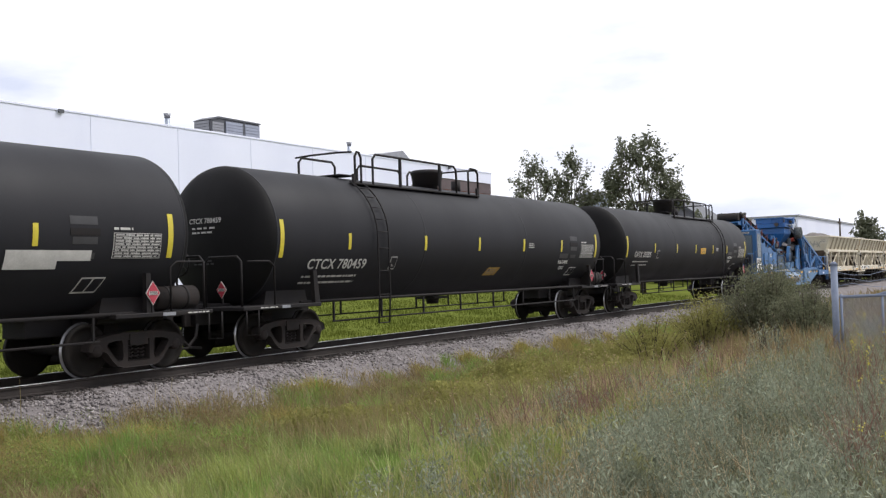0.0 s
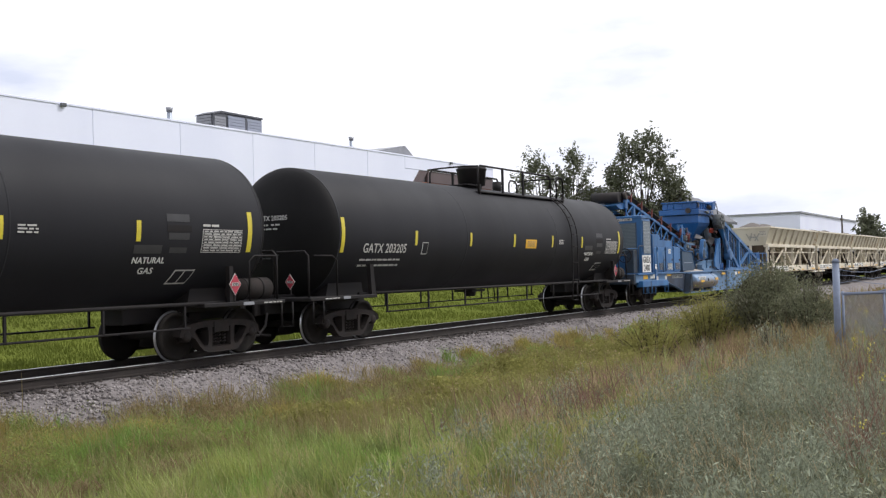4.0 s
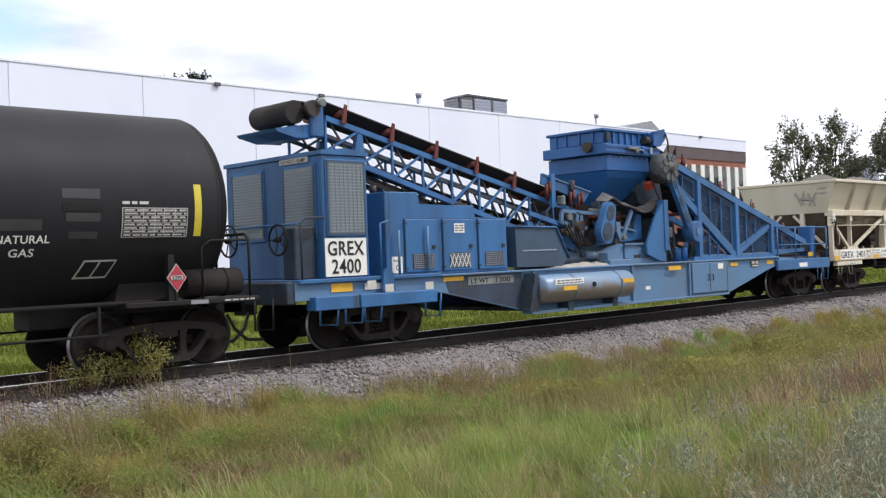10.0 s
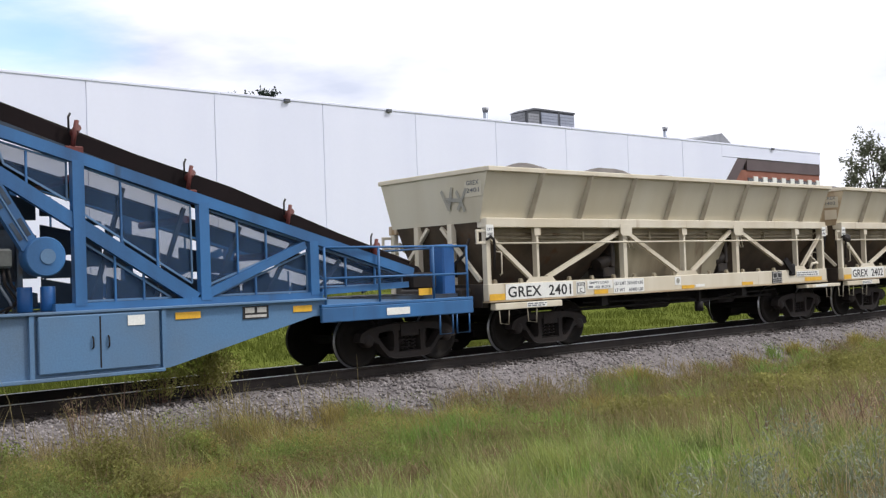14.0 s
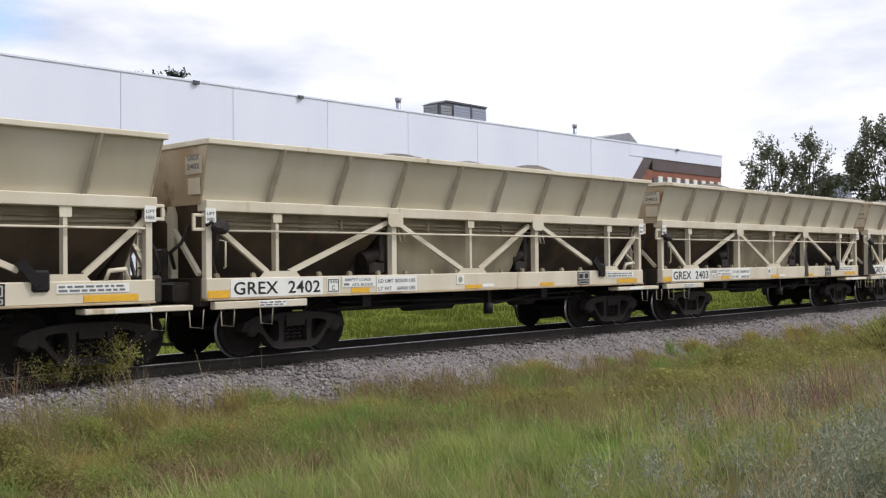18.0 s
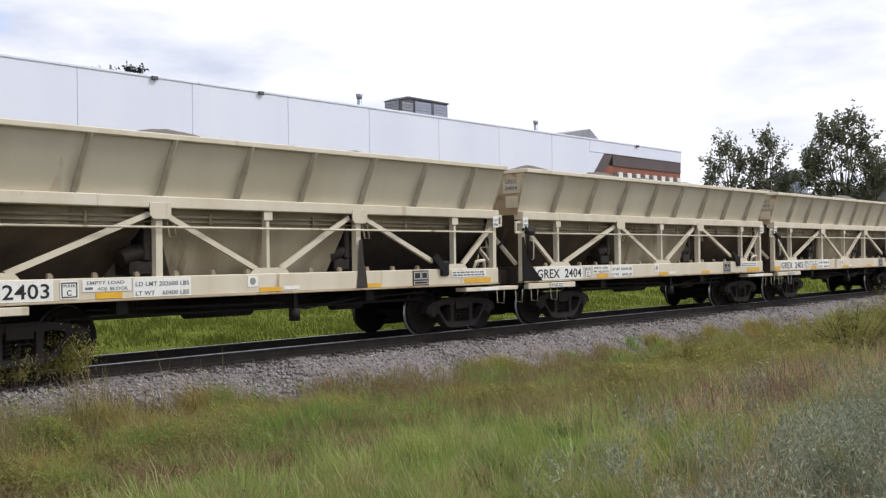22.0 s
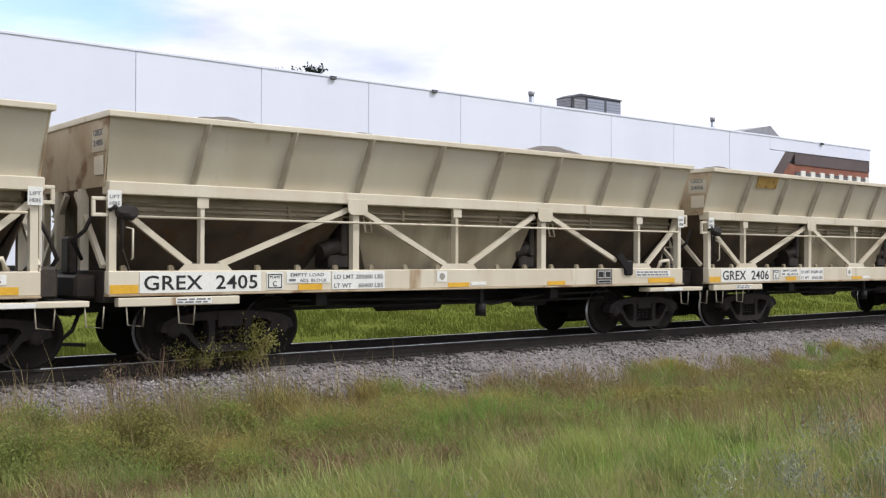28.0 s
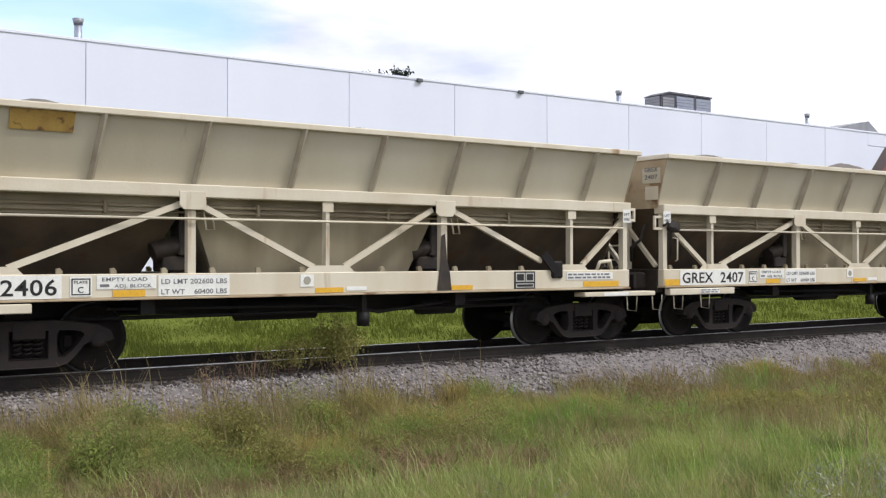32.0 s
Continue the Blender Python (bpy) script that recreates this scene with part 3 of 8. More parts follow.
AC_PALE = material("pale_louvre_metal", srgb(150, 156, 172), 0.5, scale=2, amount=0.3)
ac = thing("rooftop_air_unit", "long grey louvred air handling unit on the factory roof", "air handler", at=(50.1, 48.0, 10.55))
ac.scale = (1.0, 1.0, 0.95)
part("casing", rounded_box(1.3, 4.9, 0, 1.5, 0.2, 2.2, w=0.04), DARK_GREY, ac)
part("cap", one_prism([(-0.05, 2.06), (0.7, 2.34), (4.95, 2.3), (4.95, 2.2), (1.28, 2.2), (0.7, 2.2), (0, 2.0)], -0.06, 1.56), DARK_GREY, ac)
part("hood", one_prism([(0, 0.3), (1.28, 0.3), (1.28, 2.18), (0.7, 2.18), (0, 1.98)], 0, 1.5), DARK_GREY, ac)
for i in range(8):
    part("louvre", one_beam((1.42, -0.04, 0.42 + i * 0.22), (3.08, -0.04, 0.42 + i * 0.22), 0.06, 0.2), AC_PALE, ac)
    part("louvre", one_beam((3.32, -0.04, 0.42 + i * 0.22), (4.8, -0.04, 0.42 + i * 0.22), 0.06, 0.2), AC_PALE, ac)
    part("hood_louvre", one_beam((-0.04, 0.1, 0.42 + i * 0.21), (-0.04, 1.4, 0.42 + i * 0.21), 0.05, 0.18), GREY_METAL, ac)
    part("hood_louvre", one_beam((0.12, -0.03, 0.42 + i * 0.2), (1.2, -0.03, 0.42 + i * 0.2), 0.05, 0.17), GREY_METAL, ac)
part("mullion", boxes((3.13, 3.27, -0.05, 0.0, 0.2, 2.2)), DARK_GREY, ac)
for x in (0.3, 2.4, 4.6):
    part("skid_leg", boxes((x, x + 0.2, 0.2, 1.3, 0, 0.22)), DARK_GREY, ac)
mon = thing("roof_monitor", "low pitched grey roof monitor on the factory roof", "roof monitor", at=(69.5, 50.0, 10.24))
part("body", one_prism([(0, 0), (9.5, 0), (9.5, 1.2), (7.0, 2.7), (0, 1.4)], 0, 8), GREY_METAL, mon)
part("side_vent", rounded_box(9.8, 13.6, 0, 2, 0.0, 1.85), DARK_GREY, mon)

# ---- distance ----
shed = thing("gabled_shed", "dark grey gabled industrial shed in the distance", "shed", at=(100, 29.2, 1.0))
shed.rotation_euler = (0, 0, math.pi / 2)
part("wall", one_prism([(0, 0), (8.5, 0), (8.5, 4.6), (3.6, 7.3), (0, 4.8)], -7, 0), ROOF_GREY, shed)
part("roof", one_prism([(-0.4, 4.6), (-0.4, 4.85), (3.6, 7.6), (3.6, 7.3)], -7.5, 0.5), DARK_GREY, shed)
part("roof", one_prism([(3.62, 7.3), (3.62, 7.6), (9, 4.7), (9, 4.4)], -7.5, 0.5), DARK_GREY, shed)
low = thing("low_shed", "low dark-roofed shed behind the trees", "shed", at=(84, 34.9, 0.9))
part("wall", boxes((0, 13, 0, 10, 0, 5.2)), ROOF_GREY, low)
part("roof", one_prism([(-0.5, 5.2), (13.5, 5.2), (13.5, 5.6), (-0.5, 5.9)], -0.5, 10.5), DARK_GREY, low)
unit = thing("rooftop_vent_box", "pale metal vent box on the low shed roof", "vent", at=(86.4, 35.2, 6.75))
part("box", rounded_box(0, 2.1, 0, 1.2, 0, 1.1, w=0.05), GALV, unit)
part("flare", one_prism([(0.0, 1.1), (2.1, 1.1), (2.4, 1.5), (-0.3, 1.5)], -0.15, 1.35), GALV, unit)
far = thing("distant_warehouse", "pale flat-roofed warehouse far beyond the train", "warehouse", at=(127, 26.5, 1.0))
part("wall", boxes((0, 40, 0, 30, 0, 6.4)), WHITE_WALL, far)
part("roof_edge", boxes((-0.2, 40.2, -0.2, 30.2, 6.4, 6.6)), GREY_METAL, far)
pole = thing("utility_pole", "thin wooden utility pole by the far warehouse", "utility pole", at=(143, 24.5, 1.0))
part("pole", one_tube((0, 0, 0), (0, 0, 6.6), 0.16, 8, 0.1), BARK, pole)
part("crossarm", boxes((-0.9, 0.9, -0.06, 0.06, 5.9, 6.1)), BARK, pole)


tower = thing("cooling_tower", "pale grey flared cooling tower beyond the trees", "cooling tower", at=(144.4, 60.0, 0.9))
part("shaft", rounded_box(-1.6, 1.6, -1.6, 1.6, 0.0, 10.5, w=0.05), DARK_GREY, tower)
crown_mesh = bmesh.new()
bmesh.ops.create_cone(crown_mesh, segments=4, radius1=2.0, radius2=3.1, depth=1.7, cap_ends=True)
bmesh.ops.rotate(crown_mesh, verts=crown_mesh.verts[:], cent=(0, 0, 0), matrix=Matrix.Rotation(math.pi / 4, 3, "Z"))
bmesh.ops.translate(crown_mesh, verts=crown_mesh.verts[:], vec=(0, 0, 11.35))
part("flared_top", crown_mesh, GREY_METAL, tower)
part("rim", rounded_box(-2.25, 2.25, -2.25, 2.25, 12.2, 12.4, w=0.04), AC_PALE, tower)

# ---- trees and plants ----
def leaf_cloud(points, size, rng, thin=0.28, up=0.0):
    """Leaf quads of about that size at points (n, 3), turned at random."""
    n = len(points)
    a = rng.normal(size=(n, 3)) + np.array([0.0, 0.0, up])
    a /= np.linalg.norm(a, axis=1)[:, None]
    b = np.cross(a, rng.normal(size=(n, 3)))
    b /= np.linalg.norm(b, axis=1)[:, None]
    s = size * rng.uniform(0.6, 1.4, (n, 1))
    co = np.stack([points - a * s * 0.5, points + b * s * thin, points + a * s * 0.6, points - b * s * thin], 1).reshape(-1, 3)
    return co, np.arange(4 * n).reshape(-1, 4)


def tree(name, label, x, y, height, lobes, seed, size=0.42, per=900, mat=None, lean=0.0):
    """lobes: (x, z, radius across, radius up) of the crown's masses, from the trunk's foot."""
    rng = np.random.default_rng(seed)
    ob = thing(name, label, "tree", "trees behind the track", at=(x, y, ground_z(x, y)))
    ob.rotation_euler = (0, 0, math.atan2(y, x) - math.pi / 2)
    bm = bmesh.new()
    top = Vector((lean, 0, height * 0.62))
    tube(bm, (0, 0, -0.1), top * 0.5, 0.24, 9, 0.17)
    tube(bm, top * 0.5, top, 0.17, 8, 0.09)
    for lx, lz, rr, ru in lobes:
        start = top * rng.uniform(0.55, 0.95)
        for k in range(4):
            end = Vector((lx + rng.normal() * rr * 0.5, rng.normal() * rr * 0.5, lz + rng.uniform(-0.2, 0.7) * ru))
            mid = start.lerp(end, 0.5) + Vector((0, 0, -0.25))
            tube(bm, start, mid, 0.05, 6, 0.03)
            tube(bm, mid, end, 0.03, 6, 0.01)
    part("trunk", bm, BARK, ob)
    pts = []
    for lx, lz, rr, ru in lobes:
        clumps = rng.normal(size=(int(12 * rr * ru) + 7, 3))
        clumps /= np.linalg.norm(clumps, axis=1)[:, None]
        clumps *= rng.uniform(0.3, 1.22, (len(clumps), 1)) ** 0.8
        for c in clumps:
            m = max(14, int(per / len(clumps)))
            out = np.array([c[0] * 0.5, c[1] * 0.5, 0.6 + 0.4 * c[2]]) * rng.uniform(0.3, 0.8)
            pts.append(np.array([lx + c[0] * rr, c[1] * rr, lz + c[2] * ru]) + rng.uniform(-1, 1, (m, 1)) * out + rng.normal(size=(m, 3)) * 0.16 * rng.uniform(0.6, 1.3))
    co, q = leaf_cloud(np.concatenate(pts), size, rng)
    part("crown", fast_mesh("crown", co, q, mat or LEAF), None, ob)
    return ob


TREE_A = [(0.0, 10.9, 1.4, 1.1), (-1.3, 9.9, 1.2, 1.2), (1.4, 10.0, 1.2, 1.2), (-2.2, 8.4, 1.2, 1.2), (2.6, 8.4, 1.2, 1.2), (0.2, 8.2, 1.9, 1.5), (3.0, 7.3, 1.0, 1.1), (-2.8, 7.4, 0.9, 1.0), (2.3, 6.4, 0.9, 0.8), (-1.4, 6.2, 1.1, 0.9), (0.9, 5.9, 1.3, 0.9), (-0.1, 5.2, 1.0, 0.6)]
TREE_A = [(x * 0.82, z, rx * 0.9, rz) for x, z, rx, rz in TREE_A]
tree("poplar_tree", "broad green poplar with a dense ragged crown", 72.2, 26.3, 12.0, TREE_A, 11, per=900, size=0.23)
tree("aspen_tree", "slim green aspen with an open tufted crown", 71.6, 31.5, 10.8, [(0.0, 9.8, 0.7, 1.1), (0.4, 8.6, 1.0, 1.1), (-0.6, 8.2, 0.8, 0.9), (-0.9, 6.8, 0.9, 1.0), (1.1, 7.2, 0.8, 0.9), (0.1, 6.2, 1.1, 1.0), (-0.8, 5.4, 0.8, 0.8), (0.8, 5.8, 0.7, 0.7)], 12, per=560, size=0.22)
tree("aspen_tree", "leaning green aspen with a thin crown", 70.6, 33.8, 10.0, [(-0.3, 9.1, 0.8, 1.0), (-1.1, 8.0, 0.9, 1.0), (0.5, 8.1, 0.6, 0.9), (-1.3, 6.6, 1.0, 1.0), (0.3, 6.3, 0.9, 1.0), (-0.4, 5.2, 1.1, 0.9)], 13, per=560, size=0.22)
tree("distant_tree", "small dark tree beyond the warehouse", 128.0, 19.0, 7.4, [(0, 6.2, 1.3, 1.6), (0.2, 4.6, 1.7, 1.8), (0.0, 3.4, 1.7, 1.6)], 14, size=0.4, per=1200)
tree("distant_tree", "low dark shrubby tree in the distance", 150.0, 16.5, 4.0, [(0, 2.6, 3.6, 1.6), (4.0, 2.4, 3.0, 1.4)], 15, size=0.7, per=900)
tree("low_tree", "bushy green tree beside the dark shed", 95.0, 29.6, 6.4, [(0, 4.2, 2.6, 2.0), (2.6, 3.8, 2.2, 1.6), (-2.2, 4.4, 2.0, 1.6)], 16, size=0.5, per=900)
tree("conifer_tree", "dark conifer tips showing over the factory roof", 37.0, 60.0, 16.0, [(0.1, 13.1, 0.4, 0.35), (0, 12.3, 0.7, 0.7), (-2.2, 12.7, 0.2, 0.25), (-1.4, 12.6, 0.25, 0.3)], 17, size=0.22, per=900, mat=SPRUCE)


def rough_height(x, y):
    """ground_z for arrays."""
    z = np.interp(y, [p[0] for p in PROFILE], [p[1] for p in PROFILE])
    z = np.where((y > 11.75) & (y < 13.6), np.maximum(z, np.interp(y, [p[0] for p in BED], [p[1] for p in BED])), z)
    return z + np.array([0.09 * noise.noise((a * 0.35, b * 0.35, 0.0)) + 0.04 * noise.noise((a * 1.3, b * 1.3, 5.0)) if -8 < b < 12.5 else 0.0 for a, b in zip(x, y)])


def scatter(n, rng, r0, r1, a0, a1, keep):
    """n places between two distances and bearings, thinner with the distance, where keep(x, y) is above a random number."""
    xs, ys = [], []
    count = 0
    while count < n:
        r = r0 * (r1 / r0) ** rng.uniform(0, 1, 4 * n)
        a = np.radians(rng.uniform(a0, a1, 4 * n))
        x, y = r * np.cos(a), r * np.sin(a)
        k = rng.uniform(0, 1, 4 * n) < keep(x, y)
        xs.append(x[k]), ys.append(y[k])
        count += int(k.sum())
        if len(xs) > 12:
            break
    return np.concatenate(xs)[:n], np.concatenate(ys)[:n]


def blades(name, x, y, z, height, width, lean, rng, mat):
    """Bent, tapering blades rooted at x, y, z."""
    n = len(x)
    h = height * rng.uniform(0.55, 1.3, n) * np.ones(n)
    w = width * rng.uniform(0.7, 1.3, n) * (np.hypot(x, y) / 9.0) ** 0.6
    a = rng.uniform(0, 2 * np.pi, n)
    side = np.stack([np.cos(a), np.sin(a), np.zeros(n)], 1)
    b = rng.uniform(0, 2 * np.pi, n)
    bend = np.stack([np.cos(b), np.sin(b), np.zeros(n)], 1) * (lean * h * rng.uniform(0.2, 1.2, n))[:, None] + np.array([-0.12, 0.05, 0]) * h[:, None]
    root = np.stack([x, y, z - 0.03], 1)
    mid = root + bend * 0.35 + np.array([0, 0, 1.0]) * (h * 0.6)[:, None]
    tip = root + bend + np.array([0, 0, 1.0]) * h[:, None]
    s = side * w[:, None]
    co = np.stack([root - s, root + s, mid - s * 0.75, mid + s * 0.75, tip], 1).reshape(-1, 3)
    base = (np.arange(n) * 5)[:, None]
    tri = np.concatenate([base + np.array([[0, 1, 3]]), base + np.array([[0, 3, 2]]), base + np.array([[2, 3, 4]])], 0)
    return fast_mesh(name, co, tri, mat)


def wave(x, y, f, s):
    return np.array([noise.noise((a * f, b * f, s)) for a, b in zip(x, y)])


def band(v, lo, hi, soft):
    return np.clip((v - lo) / soft, 0, 1) * np.clip((hi - v) / soft, 0, 1)


def clumped(x, y, lo, hi, f=0.9):
    """Heights that rise and fall in clumps."""
    return lo + (hi - lo) * np.clip(0.5 + 0.9 * wave(x, y, f, 21.0) + 0.4 * wave(x, y, f * 2.7, 31.0), 0, 1)


def sage_edge(x):
    """How far the sage reaches across the bank, in ragged tongues."""
    x = np.asarray(x, float)
    rag = np.array([0.55 * noise.noise((v * 0.8, 0.0, 77.0)) + 0.35 * noise.noise((v * 2.3, 0.0, 78.0)) for v in x.ravel()]).reshape(x.shape)
    return np.interp(x, [2, 5.5, 8, 12, 20, 30, 60], [1.8, 2.8, 3.5, 4.1, 4.3, 4.4, 4.4]) + rag


def leaf_patch(name, label, x, y, height, per, spread, size, rng, mat, thin=0.3, up=0.5, category="weeds"):
    """Low leafy growth: at each place a dome of small leaves as high as height."""
    z = rough_height(x, y)
    px, py, pz = np.repeat(x, per), np.repeat(y, per), np.repeat(z, per)
    h, k = np.repeat(height, per), len(x) * per
    d = np.abs(rng.normal(size=k)) * spread
    a = rng.uniform(0, 2 * np.pi, k)
    lift = h * np.clip(1.0 - (d / (2.6 * spread)) ** 2, 0.1, 1) * rng.uniform(0.12, 1.05, k) ** 0.6
    co, q = leaf_cloud(np.stack([px + d * np.cos(a), py + d * np.sin(a), pz + lift], 1), size, rng, thin, up)
    return tagged(new(name, fast_mesh(name, co, q, mat)), label, category, kind="stuff")


grng = np.random.default_rng(5)
# fresh grass in the ditch, thinning out up the far slope and towards the sage
gxs, gys = scatter(128000, grng, 5.0, 55, 6, 88, lambda x, y: band(y, 3.4, 12.6, 0.5) * np.interp(y, [3.5, 5, 9.6, 11.0, 12.6], [0.5, 1, 1, 0.3, 0.25]) * np.clip(1.25 - x / 40, 0.2, 1) * np.clip((y - sage_edge(x)) / 1.4 + 0.45, 0.0, 1))
keep = wave(gxs, gys, 0.5, 2.0) + 0.6 * wave(gxs, gys, 2.2, 3.0) > -0.2
gxs, gys = gxs[keep], gys[keep]
tagged(new("green_grass", blades("green_grass", gxs, gys, rough_height(gxs, gys), clumped(gxs, gys, 0.08, 0.42, 1.5), 0.0056, 0.55, grng, GRASS_GREEN)), "tall fresh green grass in the ditch by the track", "grass", kind="stuff")
# olive and brown growth on the slope below the ballast
oxs, oys = scatter(76000, grng, 7, 60, 5, 88, lambda x, y: band(y, 8.6, 13.05, 0.5) * np.interp(y, [8.6, 10.2, 12.2, 13], [0.15, 0.8, 1, 0.7]) * np.clip(1.25 - x / 45, 0.25, 1))
keep = wave(oxs, oys, 0.8, 17.0) + 0.6 * wave(oxs, oys, 2.4, 19.0) > -0.08
oxs, oys = oxs[keep], oys[keep]
tagged(new("slope_grass", blades("slope_grass", oxs, oys, rough_height(oxs, oys), clumped(oxs, oys, 0.07, 0.42, 1.1), 0.0044, 0.9, grng, SLOPE_GRASS)), "olive and brown grass on the slope below the ballast", "grass", kind="stuff")
dxs, dys = scatter(30000, grng, 5.5, 70, 4, 88, lambda x, y: band(y, 4.0, 13.1, 0.4) * np.clip(0.3 + 0.12 * (y - 8), 0.15, 0.8) * np.clip((y - sage_edge(x)) / 1.0 + 0.2, 0.0, 1))
keep = wave(dxs, dys, 0.45, 7.0) > 0.0
dxs, dys = dxs[keep], dys[keep]
tagged(new("dry_grass", blades("dry_grass", dxs, dys, rough_height(dxs, dys), clumped(dxs, dys, 0.12, 0.46, 0.7), 0.0036, 0.6, grng, GRASS_DRY)), "tawny dry grass stalks mixed along the ditch", "grass", kind="stuff")
bxs, bys = scatter(14000, grng, 9, 60, 4, 80, lambda x, y: band(y, 6.0, 12.4, 1.0) * band(x, 7, 60, 5))
keep = wave(bxs, bys, 0.4, 11.0) > 0.05
bxs, bys = bxs[keep], bys[keep]
tagged(new("seed_grass", blades("seed_grass", bxs, bys, rough_height(bxs, bys), 0.5, 0.0042, 0.25, grng, GRASS_BROWN)), "brown seeding grass on the ditch slope", "grass", kind="stuff")
# tangle of dead stems between the ditch and the sage
vxs, vys = scatter(5200, grng, 11, 48, 4, 42, lambda x, y: band(y - sage_edge(x), 0.4, 3.0, 0.7) * band(x, 9, 48, 3))
keep = wave(vxs, vys, 0.5, 61.0) + 0.4 * wave(vxs, vys, 1.9, 63.0) > -0.12
vxs, vys = vxs[keep], vys[keep]
tagged(new("dry_stems", blades("dry_stems", vxs, vys, rough_height(vxs, vys), clumped(vxs, vys, 0.15, 0.62, 1.2), 0.0042, 0.8, grng, DRY_STEM)), "tangle of dry purplish-brown stems below the bank", "weeds", kind="stuff")
kxs, kys = scatter(32000, grng, 6.5, 45, 6, 86, lambda x, y: band(y, 8.5, 12.6, 0.6))
keep = wave(kxs, kys, 0.75, 41.0) + 0.5 * wave(kxs, kys, 2.1, 43.0) > 0.12
kxs, kys = kxs[keep], kys[keep]
tagged(new("matted_grass", blades("matted_grass", kxs, kys, rough_height(kxs, kys) + 0.12, 0.15, 0.0055, 2.6, grng, MATTED)), "flattened brown mats of old grass in the ditch", "grass", kind="stuff")
wxs, wys = scatter(11000, grng, 11.4, 18, 50, 89, lambda x, y: band(y, 11.0, 13.25, 0.5) * np.clip(1.1 - x / 9.0, 0, 1))
keep = wave(wxs, wys, 0.9, 71.0) > -0.15
wxs, wys = wxs[keep], wys[keep]
tagged(new("ditch_stalks", blades("ditch_stalks", wxs, wys, rough_height(wxs, wys), clumped(wxs, wys, 0.15, 0.8, 1.3), 0.004, 0.5, grng, GRASS_BROWN)), "tall brownish stalks hiding the foot of the ballast", "grass", kind="stuff")
nxs, nys = scatter(30000, grng, 0.9, 16, -180, 180, lambda x, y: band(y, -12, 13.0, 0.5) * np.where((x > 0) & (y > 0) & (np.hypot(x, y) > 5), 0.0, 1.0))
tagged(new("short_grass", blades("short_grass", nxs, nys, rough_height(nxs, nys), clumped(nxs, nys, 0.08, 0.26), 0.006, 0.9, grng, GRASS_GREEN)), "short mixed grass on the bank", "grass", kind="stuff")
hxs, hys = scatter(22000, grng, 20, 120, -8, 16, lambda x, y: band(y, -20, 12.0, 0.5))
tagged(new("bank_far_grass", blades("bank_far_grass", hxs, hys, rough_height(hxs, hys), clumped(hxs, hys, 0.25, 0.7, 0.4), 0.009, 0.6, grng, SLOPE_GRASS)), "mixed dry and green grass beyond the gate", "grass", kind="stuff")
fxs, fys = scatter(120000, grng, 14, 75, 10, 88, lambda x, y: band(y, 17.6, 42.5, 0.8))
tagged(new("field_grass", blades("field_grass", fxs, fys, rough_height(fxs, fys), clumped(fxs, fys, 0.09, 0.26, 0.5), 0.007, 0.5, grng, FIELD_GRASS)), "short bright green grass behind the track", "grass", kind="stuff")
ixs, iys = scatter(4000, grng, 6, 30, 14, 86, lambda x, y: band(y, 4.5, 11.5, 0.8) * np.clip((y - sage_edge(x)) / 0.9, 0.0, 1))
keep = wave(ixs, iys, 1.1, 33.0) > -0.05
ixs, iys = ixs[keep], iys[keep]
tagged(new("tall_blades", blades("tall_blades", ixs, iys, rough_height(ixs, iys), clumped(ixs, iys, 0.25, 0.5, 1.1), 0.005, 0.35, grng, TALL_GRASS)), "taller pale green blades standing out of the ditch grass", "grass", kind="stuff")
# fresh bright patches in the ditch and fine tufted mounds along the foot of the ballast
jxs, jys = scatter(60000, grng, 6, 40, 8, 87, lambda x, y: band(y, 4.6, 10.8, 0.8) * np.clip(1.25 - x / 40, 0.2, 1) * np.clip((y - sage_edge(x)) / 1.2, 0.0, 1))
keep = wave(jxs, jys, 0.42, 101.0) + 0.5 * wave(jxs, jys, 1.5, 103.0) > 0.1
jxs, jys = jxs[keep], jys[keep]
tagged(new("bright_grass", blades("bright_grass", jxs, jys, rough_height(jxs, jys), clumped(jxs, jys, 0.1, 0.34, 1.7), 0.0045, 0.55, grng, BRIGHT_GRASS)), "bright green patches of fresh ditch grass", "grass", kind="stuff")
for name, label, n, y0, y1, low, high, shade in (("golden_tufts", "golden-olive tufted grass mounds at the ballast foot", 620, 10.2, 12.9, 0.16, 0.46, GOLD_TUFT), ("brown_tufts", "brown matted tufts on the ditch slope", 420, 9.0, 12.4, 0.1, 0.3, MATTED), ("green_tufts", "soft green tufts along the ballast foot", 420, 9.4, 12.7, 0.15, 0.5, BRIGHT_GRASS)):
    ax, ay = scatter(n * 4, grng, 9, 46, 7, 88, lambda x, y: band(y, y0, y1, 0.35))
    pick = np.argsort(wave(ax, ay, 0.8, 110.0 + y0 * 7 + n))[-n:]
    ax, ay = ax[pick], ay[pick]
    tall = clumped(ax, ay, low, high, 1.3) * grng.uniform(0.7, 1.2, len(ax))
    bx, by = np.repeat(ax, 90), np.repeat(ay, 90)
    off = grng.normal(size=(2, len(bx))) * 0.13
    bx, by = bx + off[0], by + off[1]
    bh = np.repeat(tall, 90) * np.clip(1.1 - (np.hypot(off[0], off[1]) / 0.36) ** 2, 0.3, 1.1)
    tagged(new(name, blades(name, bx, by, rough_height(bx, by), bh, 0.0042, 0.8, grng, shade)), label, "grass", kind="stuff")
